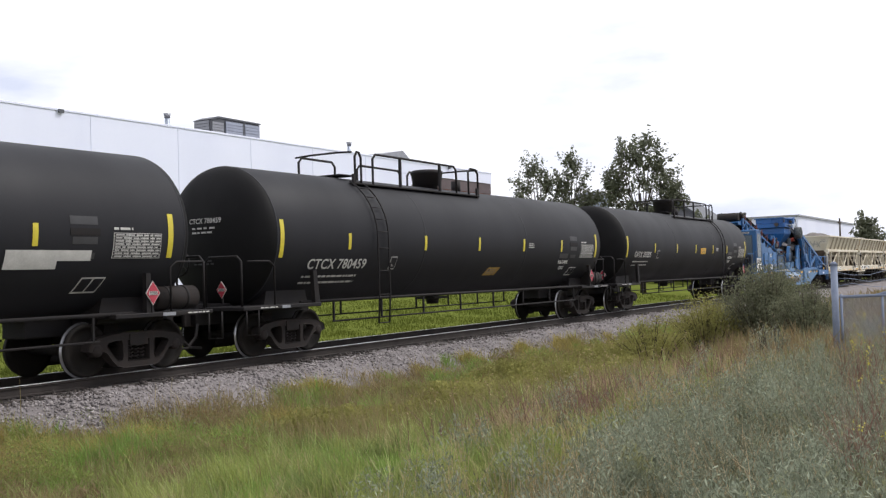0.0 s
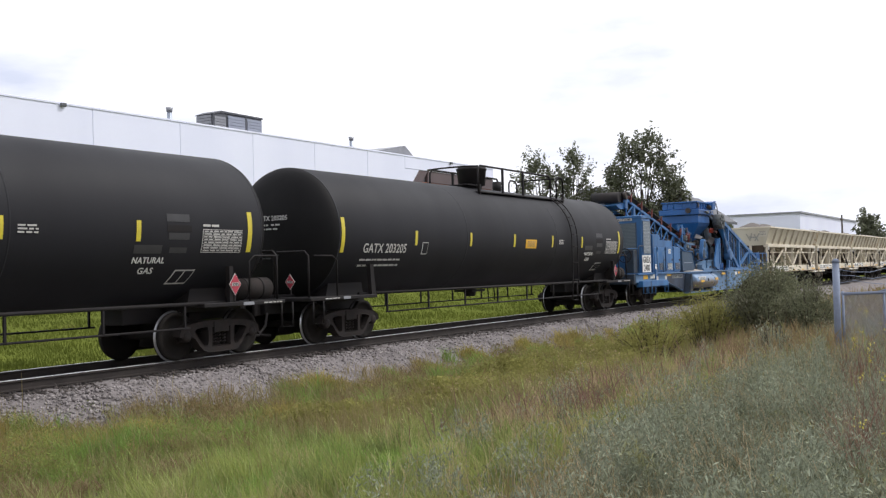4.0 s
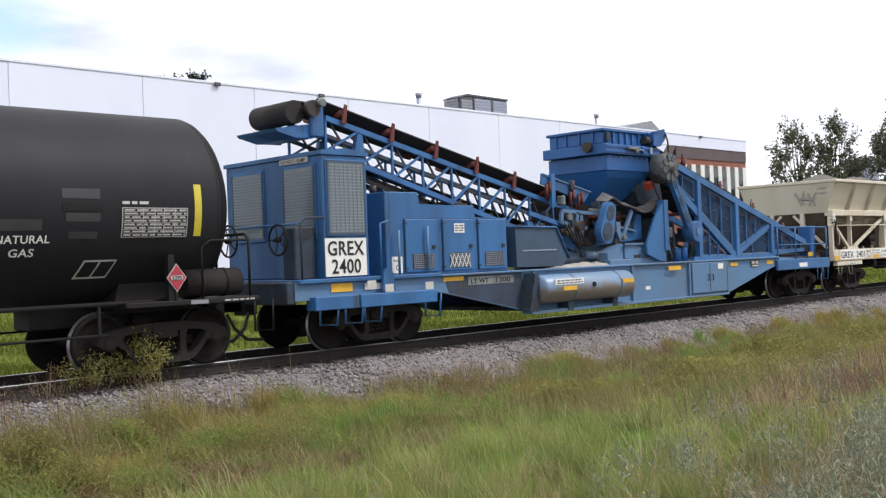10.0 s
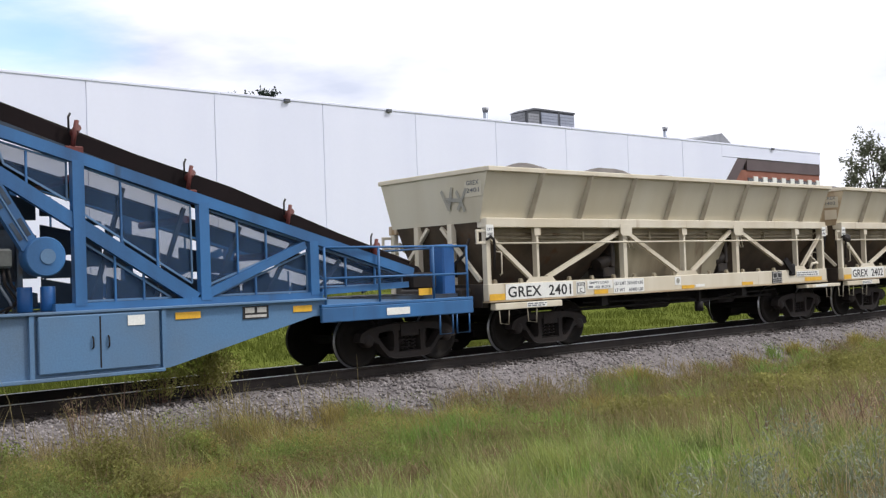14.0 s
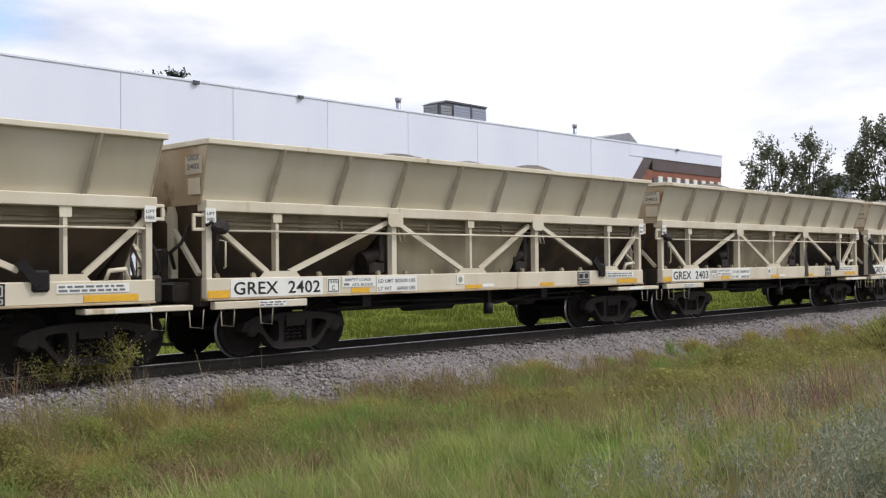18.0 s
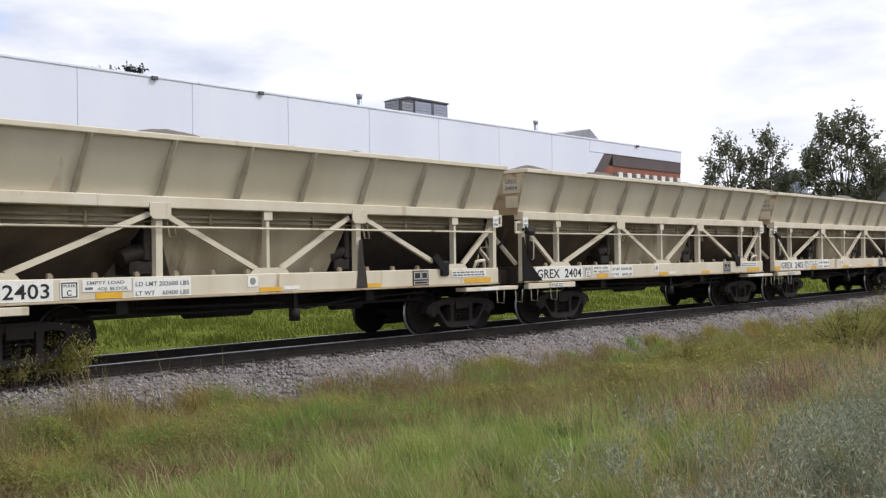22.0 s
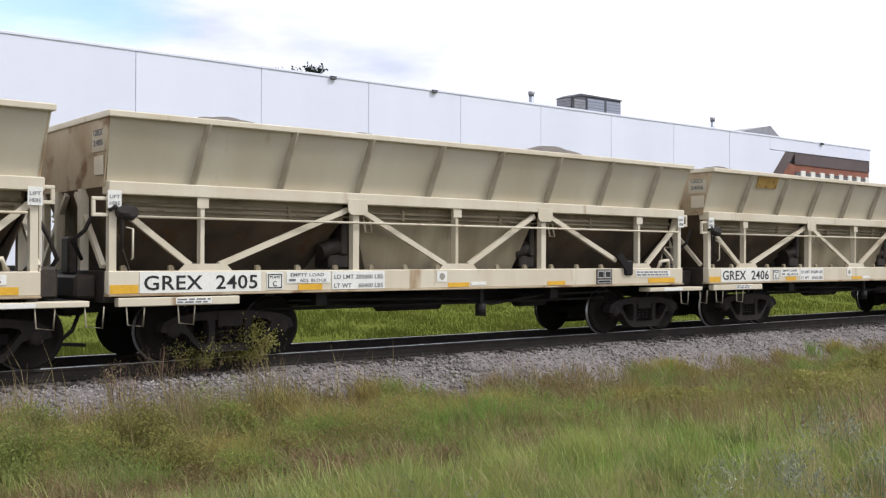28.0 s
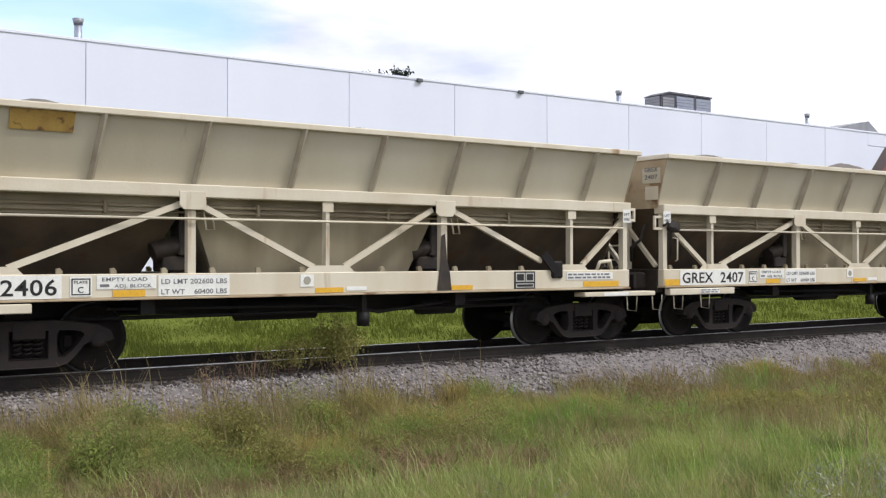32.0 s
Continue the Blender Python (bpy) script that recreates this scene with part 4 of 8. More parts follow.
# broad-leaved weeds between the grasses: lush ones by the ballast foot, olive ones on the slope
wrng = np.random.default_rng(8)
qx, qy = scatter(2300, wrng, 8, 22, 40, 88, lambda x, y: band(y, 9.2, 12.9, 0.5) * np.clip(1.3 - x / 8.5, 0.04, 1))
keep = wave(qx, qy, 0.9, 81.0) > -0.08
qx, qy = qx[keep], qy[keep]
leaf_patch("lush_weeds", "lush dark green weeds crowding the ditch", qx, qy, clumped(qx, qy, 0.12, 0.6, 0.9), 60, 0.15, 0.034, wrng, DARK_WEED, 0.16, 0.9)
qx, qy = scatter(3600, wrng, 9, 45, 8, 80, lambda x, y: band(y, 9.0, 12.9, 0.6))
keep = wave(qx, qy, 0.7, 91.0) + 0.5 * wave(qx, qy, 2.0, 92.0) > 0.06
qx, qy = qx[keep], qy[keep]
leaf_patch("olive_weeds", "low olive-green weeds on the slope", qx, qy, clumped(qx, qy, 0.08, 0.36, 1.2), 30, 0.12, 0.034, wrng, OLIVE_WEED)
qx, qy = scatter(2600, wrng, 15, 42, 10, 40, lambda x, y: band(y, 6.8, 11.2, 0.9) * np.clip(0.3 + 0.4 * (y - 8.0), 0.15, 1))
keep = wave(qx, qy, 0.45, 95.0) > -0.2
qx, qy = qx[keep], qy[keep]
leaf_patch("yellow_weeds", "yellow-green leafy weeds on the ballast side of the ditch", qx, qy, clumped(qx, qy, 0.15, 0.65, 0.6), 46, 0.17, 0.05, wrng, WEED_YELLOW)

# sage on the bank, in mounds with dark gaps between them
srng = np.random.default_rng(6)
sxs, sys_ = scatter(2500, srng, 4.4, 40, -8, 62, lambda x, y: band(y, -4, 8, 0.9) * np.clip(np.clip((sage_edge(x) + 0.25 - y) / 0.7, 0, 1) + 0.06 * band(y - sage_edge(x), 0.0, 2.2, 0.5), 0, 1) * np.clip(1.2 - x / 40, 0.2, 1))
mound = srng.uniform(0.24, 0.62, len(sxs)) * clumped(sxs, sys_, 0.55, 1.2, 0.8)
rep = 13
cx, cy = np.repeat(sxs, rep) + srng.normal(size=len(sxs) * rep) * 0.1, np.repeat(sys_, rep) + srng.normal(size=len(sxs) * rep) * 0.1
far_off = np.hypot(cx - np.repeat(sxs, rep), cy - np.repeat(sys_, rep))
stem_h = np.repeat(mound, rep) * np.clip(1.08 - (far_off / 0.3) ** 2, 0.35, 1.1) * srng.uniform(0.75, 1.15, len(cx))
cz = rough_height(cx, cy)
tagged(new("sage_stems", blades("sage_stems", cx, cy, cz, stem_h * 1.02, 0.0035, 0.3, srng, SAGE)), "thin grey-green weed stems on the bank", "weeds", kind="stuff")
per = 15
lx, ly = np.repeat(cx, per), np.repeat(cy, per)
lz = np.repeat(cz, per) + np.repeat(stem_h, per) * srng.uniform(0.3, 1.06, len(lx)) ** 0.7
lp = np.stack([lx, ly, lz], 1) + srng.normal(size=(len(lx), 3)) * np.array([0.034, 0.034, 0.02])
lco, lq = leaf_cloud(lp, 0.04, srng, 0.12, 1.3)
tagged(new("sage_leaves", fast_mesh("sage_leaves", lco, lq, SAGE)), "dense grey-green sage leaves covering the bank", "weeds", kind="stuff")
mxs, mys = scatter(17000, srng, 4.2, 40, -8, 60, lambda x, y: band(y, -4, 8, 0.9) * np.clip((sage_edge(x) + 0.9 - y) / 0.8, 0, 1) * 0.9)
tagged(new("bank_grass", blades("bank_grass", mxs, mys, rough_height(mxs, mys), clumped(mxs, mys, 0.2, 0.55), 0.0032, 0.5, srng, SLOPE_GRASS)), "dry thin grass among the bank weeds", "grass", kind="stuff")
pxs, pys = scatter(1200, srng, 7, 35, -6, 46, lambda x, y: band(y - sage_edge(x), -3.5, 2.6, 1.0))
pz = rough_height(pxs, pys)
tagged(new("pale_stalks", blades("pale_stalks", pxs, pys, pz, 0.5, 0.0026, 0.45, srng, SEED_PALE)), "pale dry seed stalks standing above the weeds", "grass", kind="stuff")
rxs, rys = scatter(7000, srng, 7, 24, -6, 10, lambda x, y: band(y, -3.0, 3.2, 0.6))
keep = wave(rxs, rys, 0.9, 51.0) > -0.1
rxs, rys = rxs[keep], rys[keep]
tagged(new("brown_stalks", blades("brown_stalks", rxs, rys, rough_height(rxs, rys), clumped(rxs, rys, 0.35, 0.95, 1.0), 0.0034, 0.45, srng, DRY_STEM)), "tall brown stalks mixed into the sage by the gate", "weeds", kind="stuff")
txs, tys = scatter(4600, srng, 11, 30, 12, 42, lambda x, y: band(y - sage_edge(x), 0.0, 2.4, 0.6))
keep = wave(txs, tys, 0.7, 55.0) > -0.05
txs, tys = txs[keep], tys[keep]
tagged(new("tan_grass", blades("tan_grass", txs, tys, rough_height(txs, tys), clumped(txs, tys, 0.2, 0.52, 1.4), 0.004, 0.4, srng, SEED_PALE)), "tan seeding grass along the edge of the sage", "grass", kind="stuff")
uxs, uys = scatter(2200, srng, 5, 26, -4, 46, lambda x, y: band(sage_edge(x) - y, -0.7, 5.0, 0.8))
tagged(new("bleached_stalks", blades("bleached_stalks", uxs, uys, rough_height(uxs, uys), 0.55, 0.0028, 0.6, srng, SEED_PALE)), "bleached dead stalks sticking out of the sage", "weeds", kind="stuff")
# dry seed heads on the taller dead stems
ex, ey = scatter(110, srng, 11, 32, 5, 42, lambda x, y: band(y - sage_edge(x), 0.0, 2.8, 0.6))
ez = rough_height(ex, ey) + srng.uniform(0.4, 0.85, len(ex))
tagged(new("seed_head_stems", blades("seed_head_stems", ex, ey, ez - 0.75, 0.72, 0.005, 0.1, srng, DRY_STEM)), "stiff brown stems under dry seed heads", "weeds", kind="stuff")
ep = np.repeat(np.stack([ex, ey, ez], 1), 9, 0) + srng.normal(size=(len(ex) * 9, 3)) * np.array([0.02, 0.02, 0.06])
eco, eq = leaf_cloud(ep, 0.024, srng, 0.2, 0.8)
tagged(new("seed_heads", fast_mesh("seed_heads", eco, eq, SEED_PALE)), "pale dry seed heads over the ditch edge", "weeds", kind="stuff")
yxs, yys = scatter(115, srng, 7, 19, 0.5, 9.5, lambda x, y: band(y, -3.0, 3.0, 0.5))
yz = rough_height(yxs, yys) + srng.uniform(0.45, 1.0, len(yxs))
yp = np.repeat(np.stack([yxs, yys, yz], 1), 12, 0) + srng.normal(size=(len(yxs) * 12, 3)) * 0.022
yco, yq = leaf_cloud(yp, 0.02, srng)
tagged(new("yellow_flowers", fast_mesh("yellow_flowers", yco, yq, FLOWER)), "small yellow wild flowers among the weeds", "flowers", kind="stuff")
tagged(new("flower_stems", blades("flower_stems", yxs, yys, yz - 0.8, 0.8, 0.004, 0.03, srng, GRASS_GREEN)), "thin green stems of the yellow flowers", "flowers", kind="stuff")


def shrub(name, label, x, y, w, h, seed, n, size, mat, stems=26, z=None, spread=0.1, thick=1.0, bark=None):
    rng = np.random.default_rng(seed)
    ob = thing(name, label, "shrub", at=(x, y, ground_z(x, y) if z is None else z))
    bm = bmesh.new()
    ends = []
    for i in range(stems):
        a, t = rng.uniform(0, 2 * math.pi), rng.uniform(0.1, 1.0)
        e = Vector((math.cos(a) * w / 2 * t, math.sin(a) * w / 2 * t, h * (1.05 - 0.45 * t * t) * rng.uniform(0.75, 1.05)))
        m = Vector((e.x * (1 + spread) / 2, e.y * (1 + spread) / 2, e.z * 0.5 + 0.12 * h * (1 - spread)))
        tube(bm, (e.x * spread, e.y * spread, -0.05), m, 0.016 * thick, 5, 0.011 * thick)
        tube(bm, m, e, 0.011 * thick, 5, 0.004 * thick)
        ends.append((m, e))
    part("branchwork", bm, bark or BARK, ob)
    pts = np.array([tuple(ends[k][0].lerp(ends[k][1], f)) for k, f in zip(rng.integers(0, stems, n), rng.uniform(-0.7, 1.0, n))])
    pts += rng.normal(size=(n, 3)) * np.array([0.16, 0.16, 0.12]) * (h / 1.6)
    pts[:, 2] = np.maximum(pts[:, 2], 0.03)
    co, q = leaf_cloud(pts, size, rng, 0.24, 0.8)
    part("foliage", fast_mesh("foliage", co, q, mat), None, ob)
    return ob


shrub("willow_shrub", "dense dark green shrub at the ditch edge", 26.5, 6.35, 2.6, 1.95, 21, 30000, 0.055, BUSH_LEAF, 110, spread=0.3)
shrub("willow_shrub", "greyer shrub half behind the gate post", 25.0, 5.1, 1.5, 1.4, 22, 12000, 0.05, BUSH_LEAF, 60, spread=0.35)
shrub("yellow_weed", "tall yellow-green weeds beside the dark shrub", 26.0, 7.8, 2.2, 1.5, 27, 9000, 0.05, WEED_YELLOW, 40, spread=0.3)
shrub("yellow_weed", "lower yellow-green weeds at the ballast edge", 22.9, 8.2, 2.0, 1.15, 28, 6000, 0.05, WEED_YELLOW, 34, spread=0.3)
shrub("yellow_weed", "yellow-green weeds behind the dark shrub", 29.0, 8.2, 2.4, 1.3, 30, 8000, 0.05, WEED_YELLOW, 40, spread=0.3)
shrub("sage_shrub", "tall pale grey weed in front of the dark shrub", 20.5, 4.9, 0.9, 0.8, 23, 1500, 0.035, SAGE, 24, spread=0.7)
shrub("trackside_weed", "leggy yellow-green weed growing on the ballast", 7.45, 14.05, 1.4, 0.8, 24, 3400, 0.042, WEED_YELLOW, 14, z=-0.21, spread=0.35, thick=0.35, bark=DRY_STEM)
shrub("trackside_weed", "sprawling yellow-green weed growing on the ballast", 6.7, 14.0, 1.2, 0.6, 25, 1300, 0.034, WEED_YELLOW, 16, z=-0.21, spread=0.5, thick=0.35, bark=DRY_STEM)
shrub("trackside_weed", "sparse dry weed beside the rail", 6.05, 13.95, 0.8, 0.5, 31, 260, 0.024, GRASS_BROWN, 12, z=-0.22, spread=0.5, thick=0.35, bark=DRY_STEM)
shrub("trackside_weed", "dry brown weed at the foot of the ballast", 5.2, 13.3, 0.9, 0.5, 26, 300, 0.024, GRASS_BROWN, 16, z=bed_z(13.3), spread=0.5, thick=0.35, bark=DRY_STEM)
for k, (wx, wy, ww, wh) in enumerate(((3.6, 11.9, 1.1, 0.75), (4.7, 11.5, 1.3, 0.7), (3.0, 10.5, 1.3, 0.7), (4.6, 10.2, 1.0, 0.5), (6.1, 11.9, 0.9, 0.5))):
    shrub("ditch_weed", "bushy dark green weed clump in the ditch grass", wx, wy, ww, wh, 50 + k, 7000, 0.034, (DARK_WEED, WEED_YELLOW)[k % 2], 40, spread=0.5, thick=0.35, bark=DRY_STEM)

# ---- gate ----
gate = thing("chain_link_gate", "galvanised chain-link gate with a thick post in the weeds", "gate", at=(20.6, 3.67, -0.4))
part("post", one_tube((0, 0, 0), (0, 0, 1.92), 0.065, 14), GATE_STEEL, gate)
part("post_cap", one_tube((0, 0, 1.92), (0, 0, 1.98), 0.085, 14, 0.03), GATE_STEEL, gate)
GD = Vector((0.75, -0.66, 0)).normalized()
gp = lambda s, z: GD * s + Vector((0, 0, z))
part("frame_rail", one_tube(gp(0.12, 1.3), gp(4.0, 1.3), 0.03, 10), GATE_STEEL, gate)
part("frame_rail", one_tube(gp(0.12, 0.15), gp(4.0, 0.15), 0.025, 10), GATE_STEEL, gate)
part("frame_upright", one_tube(gp(0.14, 0.1), gp(0.14, 1.35), 0.025, 10), GATE_STEEL, gate)
part("frame_upright", one_tube(gp(1.1, 0.1), gp(1.1, 1.3), 0.022, 10), GATE_STEEL, gate)
part("frame_upright", one_tube(gp(2.6, 0.1), gp(2.6, 1.3), 0.022, 10), GATE_STEEL, gate)
part("brace", one_tube(gp(0.9, 1.3), gp(2.6, 1.62), 0.022, 10), GATE_STEEL, gate)
part("brace", one_tube(gp(2.6, 0.2), gp(2.6, 1.62), 0.022, 10), GATE_STEEL, gate)
mesh_bm = bmesh.new()
for i in range(-20, 68):
    for sgn in (1, -1):
        a, b = i * 0.06, i * 0.06 + sgn * 1.12
        s0, s1, z0, z1 = a, b, 0.17, 1.29
        pts = [(s0 + (s1 - s0) * f, z0 + (z1 - z0) * f) for f in (0, 1)]
        lo, hi = 0.15, 3.98
        if s1 != s0:
            f0, f1 = sorted(((lo - s0) / (s1 - s0), (hi - s0) / (s1 - s0)))
            f0, f1 = max(0, f0), min(1, f1)
            if f0 >= f1:
                continue
            beam(mesh_bm, gp(s0 + (s1 - s0) * f0, z0 + (z1 - z0) * f0), gp(s0 + (s1 - s0) * f1, z0 + (z1 - z0) * f1), 0.0065, 0.0065)
part("wire_mesh", mesh_bm, GATE_STEEL, gate, "woven chain-link wire mesh")
for i in range(3):
    part("barbed_wire", one_pipe([gp(s * 0.4, 1.5 + 0.12 * i + 0.05 * math.sin(s * 1.7 + i)) for s in range(11)], 0.006, 5), GATE_STEEL, gate)


# ---- running gear ----
def lathe(bm, profile, n=32, axis="y"):
    """A turned body round an axis: profile of (place on the axis, radius)."""
    rings = []
    for a, r in profile:
        ring = []
        for k in range(n):
            c, s = math.cos(2 * math.pi * k / n) * r, math.sin(2 * math.pi * k / n) * r
            ring.append(bm.verts.new((c, a, s) if axis == "y" else (a, c, s)))
        rings.append(ring)
    for p, q in zip(rings, rings[1:]):
        for k in range(n):
            f = bm.faces.new((p[k], p[(k + 1) % n], q[(k + 1) % n], q[k]))
            f.smooth = True
    bm.faces.new(rings[0][::-1]), bm.faces.new(rings[-1])


WHEEL_R = 0.457


def wheelset_mesh():
    bm = bmesh.new()
    for s in (-1, 1):
        prof = [(0.68, 0.10), (0.68, 0.36), (0.69, WHEEL_R + 0.028), (0.715, WHEEL_R + 0.028), (0.725, WHEEL_R), (0.75, WHEEL_R - 0.001), (0.815, WHEEL_R - 0.004), (0.815, 0.385), (0.775, 0.37), (0.745, 0.2), (0.79, 0.13), (0.84, 0.1)]
        lathe(bm, [(s * a, r) for a, r in prof], 36)
    tube(bm, (0, -1.06, 0), (0, 1.06, 0), 0.08, 14)
    for f in bm.faces:
        c = f.calc_center_median()
        if 0.715 < abs(c.y) < 0.745 and math.hypot(c.x, c.z) > 0.44:
            f.material_index = 1
    me = made("wheelset", bm, WHEEL_STEEL)
    me.materials.append(BRIGHT_STEEL)
    return me


def sideframe_mesh(s):
    """One cast plate with two rounded windows and the spring opening."""
    half = [(0.0, 0.735), (0.32, 0.735), (0.6, 0.71), (0.9, 0.66), (1.06, 0.58), (1.1, 0.46), (1.02, 0.43), (0.8, 0.44), (0.7, 0.4), (0.6, 0.27), (0.48, 0.16), (0.34, 0.12), (0.0, 0.12)]
    outer = half + [(-x, z) for x, z in half[-2:0:-1]]
    window = [(0.38, 0.6), (0.52, 0.6), (0.66, 0.575), (0.7, 0.53), (0.64, 0.45), (0.54, 0.33), (0.45, 0.26), (0.38, 0.26), (0.355, 0.32), (0.355, 0.54)]
    nest = [(-0.24, 0.24), (0.24, 0.24), (0.24, 0.6), (-0.24, 0.6)]
    bm = bmesh.new()
    edges = []
    for loop in (outer, window, [(-x, z) for x, z in window], nest):
        vs = [bm.verts.new((x, 0.93, z)) for x, z in loop]
        edges += [bm.edges.new((p, q)) for p, q in zip(vs, vs[1:] + vs[:1])]
    bmesh.ops.triangle_fill(bm, use_beauty=True, edges=edges)
    back = bm.faces[:]
    ext = bmesh.ops.extrude_face_region(bm, geom=back, use_keep_orig=True)
    bmesh.ops.translate(bm, verts=[v for v in ext["geom"] if isinstance(v, bmesh.types.BMVert)], vec=(0, 0.17, 0))
    if s < 0:
        for v in bm.verts:
            v.co.y = -v.co.y
    rim = [e for e in bm.edges if len(e.link_faces) == 2 and abs(e.link_faces[0].normal.dot(e.link_faces[1].normal)) < 0.5 and abs(e.verts[0].co.y - e.verts[1].co.y) < 0.01]
    bmesh.ops.bevel(bm, geom=rim, offset=0.014, segments=2, affect="EDGES", profile=0.5)
    return bm


WHEELSET = wheelset_mesh()
SIDEFRAMES = [made("sideframe", sideframe_mesh(s), TRUCK_STEEL) for s in (-1, 1)]
spring_bm = bmesh.new()
coil = []
for i in range(41):
    a = i * math.pi / 5
    coil.append((0.05 * math.cos(a), 0.05 * math.sin(a), 0.26 + 0.24 * i / 40))
pipe(spring_bm, coil, 0.014, 4)
SPRING = made("spring", spring_bm, TRUCK_STEEL)
bearing_bm = bmesh.new()
lathe(bearing_bm, [(-0.1, 0.11), (0.06, 0.11), (0.09, 0.085), (0.1, 0.03)], 16)
BEARING = made("bearing", bearing_bm, TRUCK_STEEL)
bolster_bm = bmesh.new()
box(bolster_bm, -0.2, 0.2, -1.12, 1.12, 0.5, 0.7)
box(bolster_bm, -0.16, 0.16, -0.4, 0.4, 0.7, 0.86)
for k in (-1, 1):
    box(bolster_bm, k * 0.55 - 0.05, k * 0.55 + 0.05, -0.85, 0.85, 0.36, 0.5)
box(bolster_bm, -0.32, 0.32, -0.92, 0.92, 0.2, 0.48)
BOLSTER = made("truck", bolster_bm, TRUCK_STEEL)


def truck(parent, x):
    t = part("truck", BOLSTER, None, parent, "dark cast steel two-axle truck", at=(x, 0, 0))
    for k, s in enumerate((-1, 1)):
        part("sideframe", SIDEFRAMES[k], None, t)
        for sx in (-0.13, 0.0, 0.13):
            part("spring", SPRING, None, t, at=(sx, s * 1.01, 0))
        for ax in (-0.889, 0.889):
            b = part("bearing", BEARING, None, t, at=(ax, s * 1.03, WHEEL_R))
            if s < 0:
                b.rotation_euler = (0, 0, math.pi)
    for ax in (-0.889, 0.889):
        part("wheelset", WHEELSET, None, t, "steel wheels with polished treads", at=(ax, 0, WHEEL_R))


def spoked_wheel(parent, x, y, z, r):
    """A hand brake wheel with a thin rim and five spokes, facing along x."""
    ring = [(x, y + r * math.cos(a), z + r * math.sin(a)) for a in [2 * math.pi * k / 20 for k in range(21)]]
    w = part("brake_wheel", one_pipe(ring, 0.018, 6), BLACK_STEEL, parent, "black spoked hand brake wheel")
    for k in range(5):
        a = 2 * math.pi * k / 5
        part("spoke", one_tube((x, y, z), (x, y + r * math.cos(a), z + r * math.sin(a)), 0.011, 6), BLACK_STEEL, w)
    part("hub", one_tube((x - 0.05, y, z), (x + 0.05, y, z), 0.045, 10), BLACK_STEEL, w)


def coupler(parent, x, s, z=0.84):
    bm = bmesh.new()
    box(bm, min(x, x + s * 0.6), max(x, x + s * 0.6), -0.08, 0.08, z - 0.09, z + 0.09)
    prism(bm, [(x + s * 0.55, z - 0.16), (x + s * 0.85, z - 0.16), (x + s * 0.85, z + 0.16), (x + s * 0.55, z + 0.16)], -0.16, 0.14)
    part("coupler", bevelled(bm, 0.02), TRUCK_STEEL, parent)
    part("air_hose", one_pipe([(x + s * 0.1, -0.35, z - 0.1), (x + s * 0.22, -0.4, z - 0.36), (x + s * 0.45, -0.4, z - 0.55), (x + s * 0.8, -0.36, z - 0.58)], 0.028), RUBBER, parent)


# ---- ballast hopper wagons ----
HOPPER_PITCH = 13.27
POSTS = [(0.07, 0.15), (1.39, 0.09), (4.06, 0.17), (6.17, 0.09), (8.28, 0.17), (11.0, 0.09), (12.3, 0.15)]
BRACES = [(0.18, 2.2, 1.22, 1.42), (1.68, 1.42, 3.92, 2.3), (4.22, 2.28, 5.95, 1.42), (6.48, 1.42, 8.08, 2.33), (8.5, 2.31, 10.35, 1.5), (11.3, 1.43, 12.25, 2.22)]
RIBS = [1.32, 2.75, 4.17, 5.63, 7.0, 8.45, 9.9, 11.36]


def side_letters(parent, name, text, x, z, size, width, y=-1.462, mat=None, label=""):
    return part(name, lettering(text, size, mat or BLACK_INK, width), None, parent, label, at=(x, y, z))


def patch(parent, name, x0, x1, z0, z1, mat, y=-1.454, t=0.006, label=""):
    return part(name, boxes((x0, x1, y - t, y, z0, z1)), mat, parent, label)


def bars(parent, x0, x1, z0, z1, rows, mat, y, name="small_print"):
    """Small print as plain bars in rows."""
    bm = bmesh.new()
    rng = random.Random(int(x0 * 100 + z0 * 10))
    h = (z1 - z0) / rows
    for r in range(rows):
        x = x0
        while x < x1 - 0.03:
            w = min(rng.uniform(0.05, 0.16), x1 - x)
            box(bm, x, x + w, y - 0.002, y, z1 - (r + 0.78) * h, z1 - (r + 0.22) * h)
            x += w + 0.03
    return part(name, bm, mat, parent)


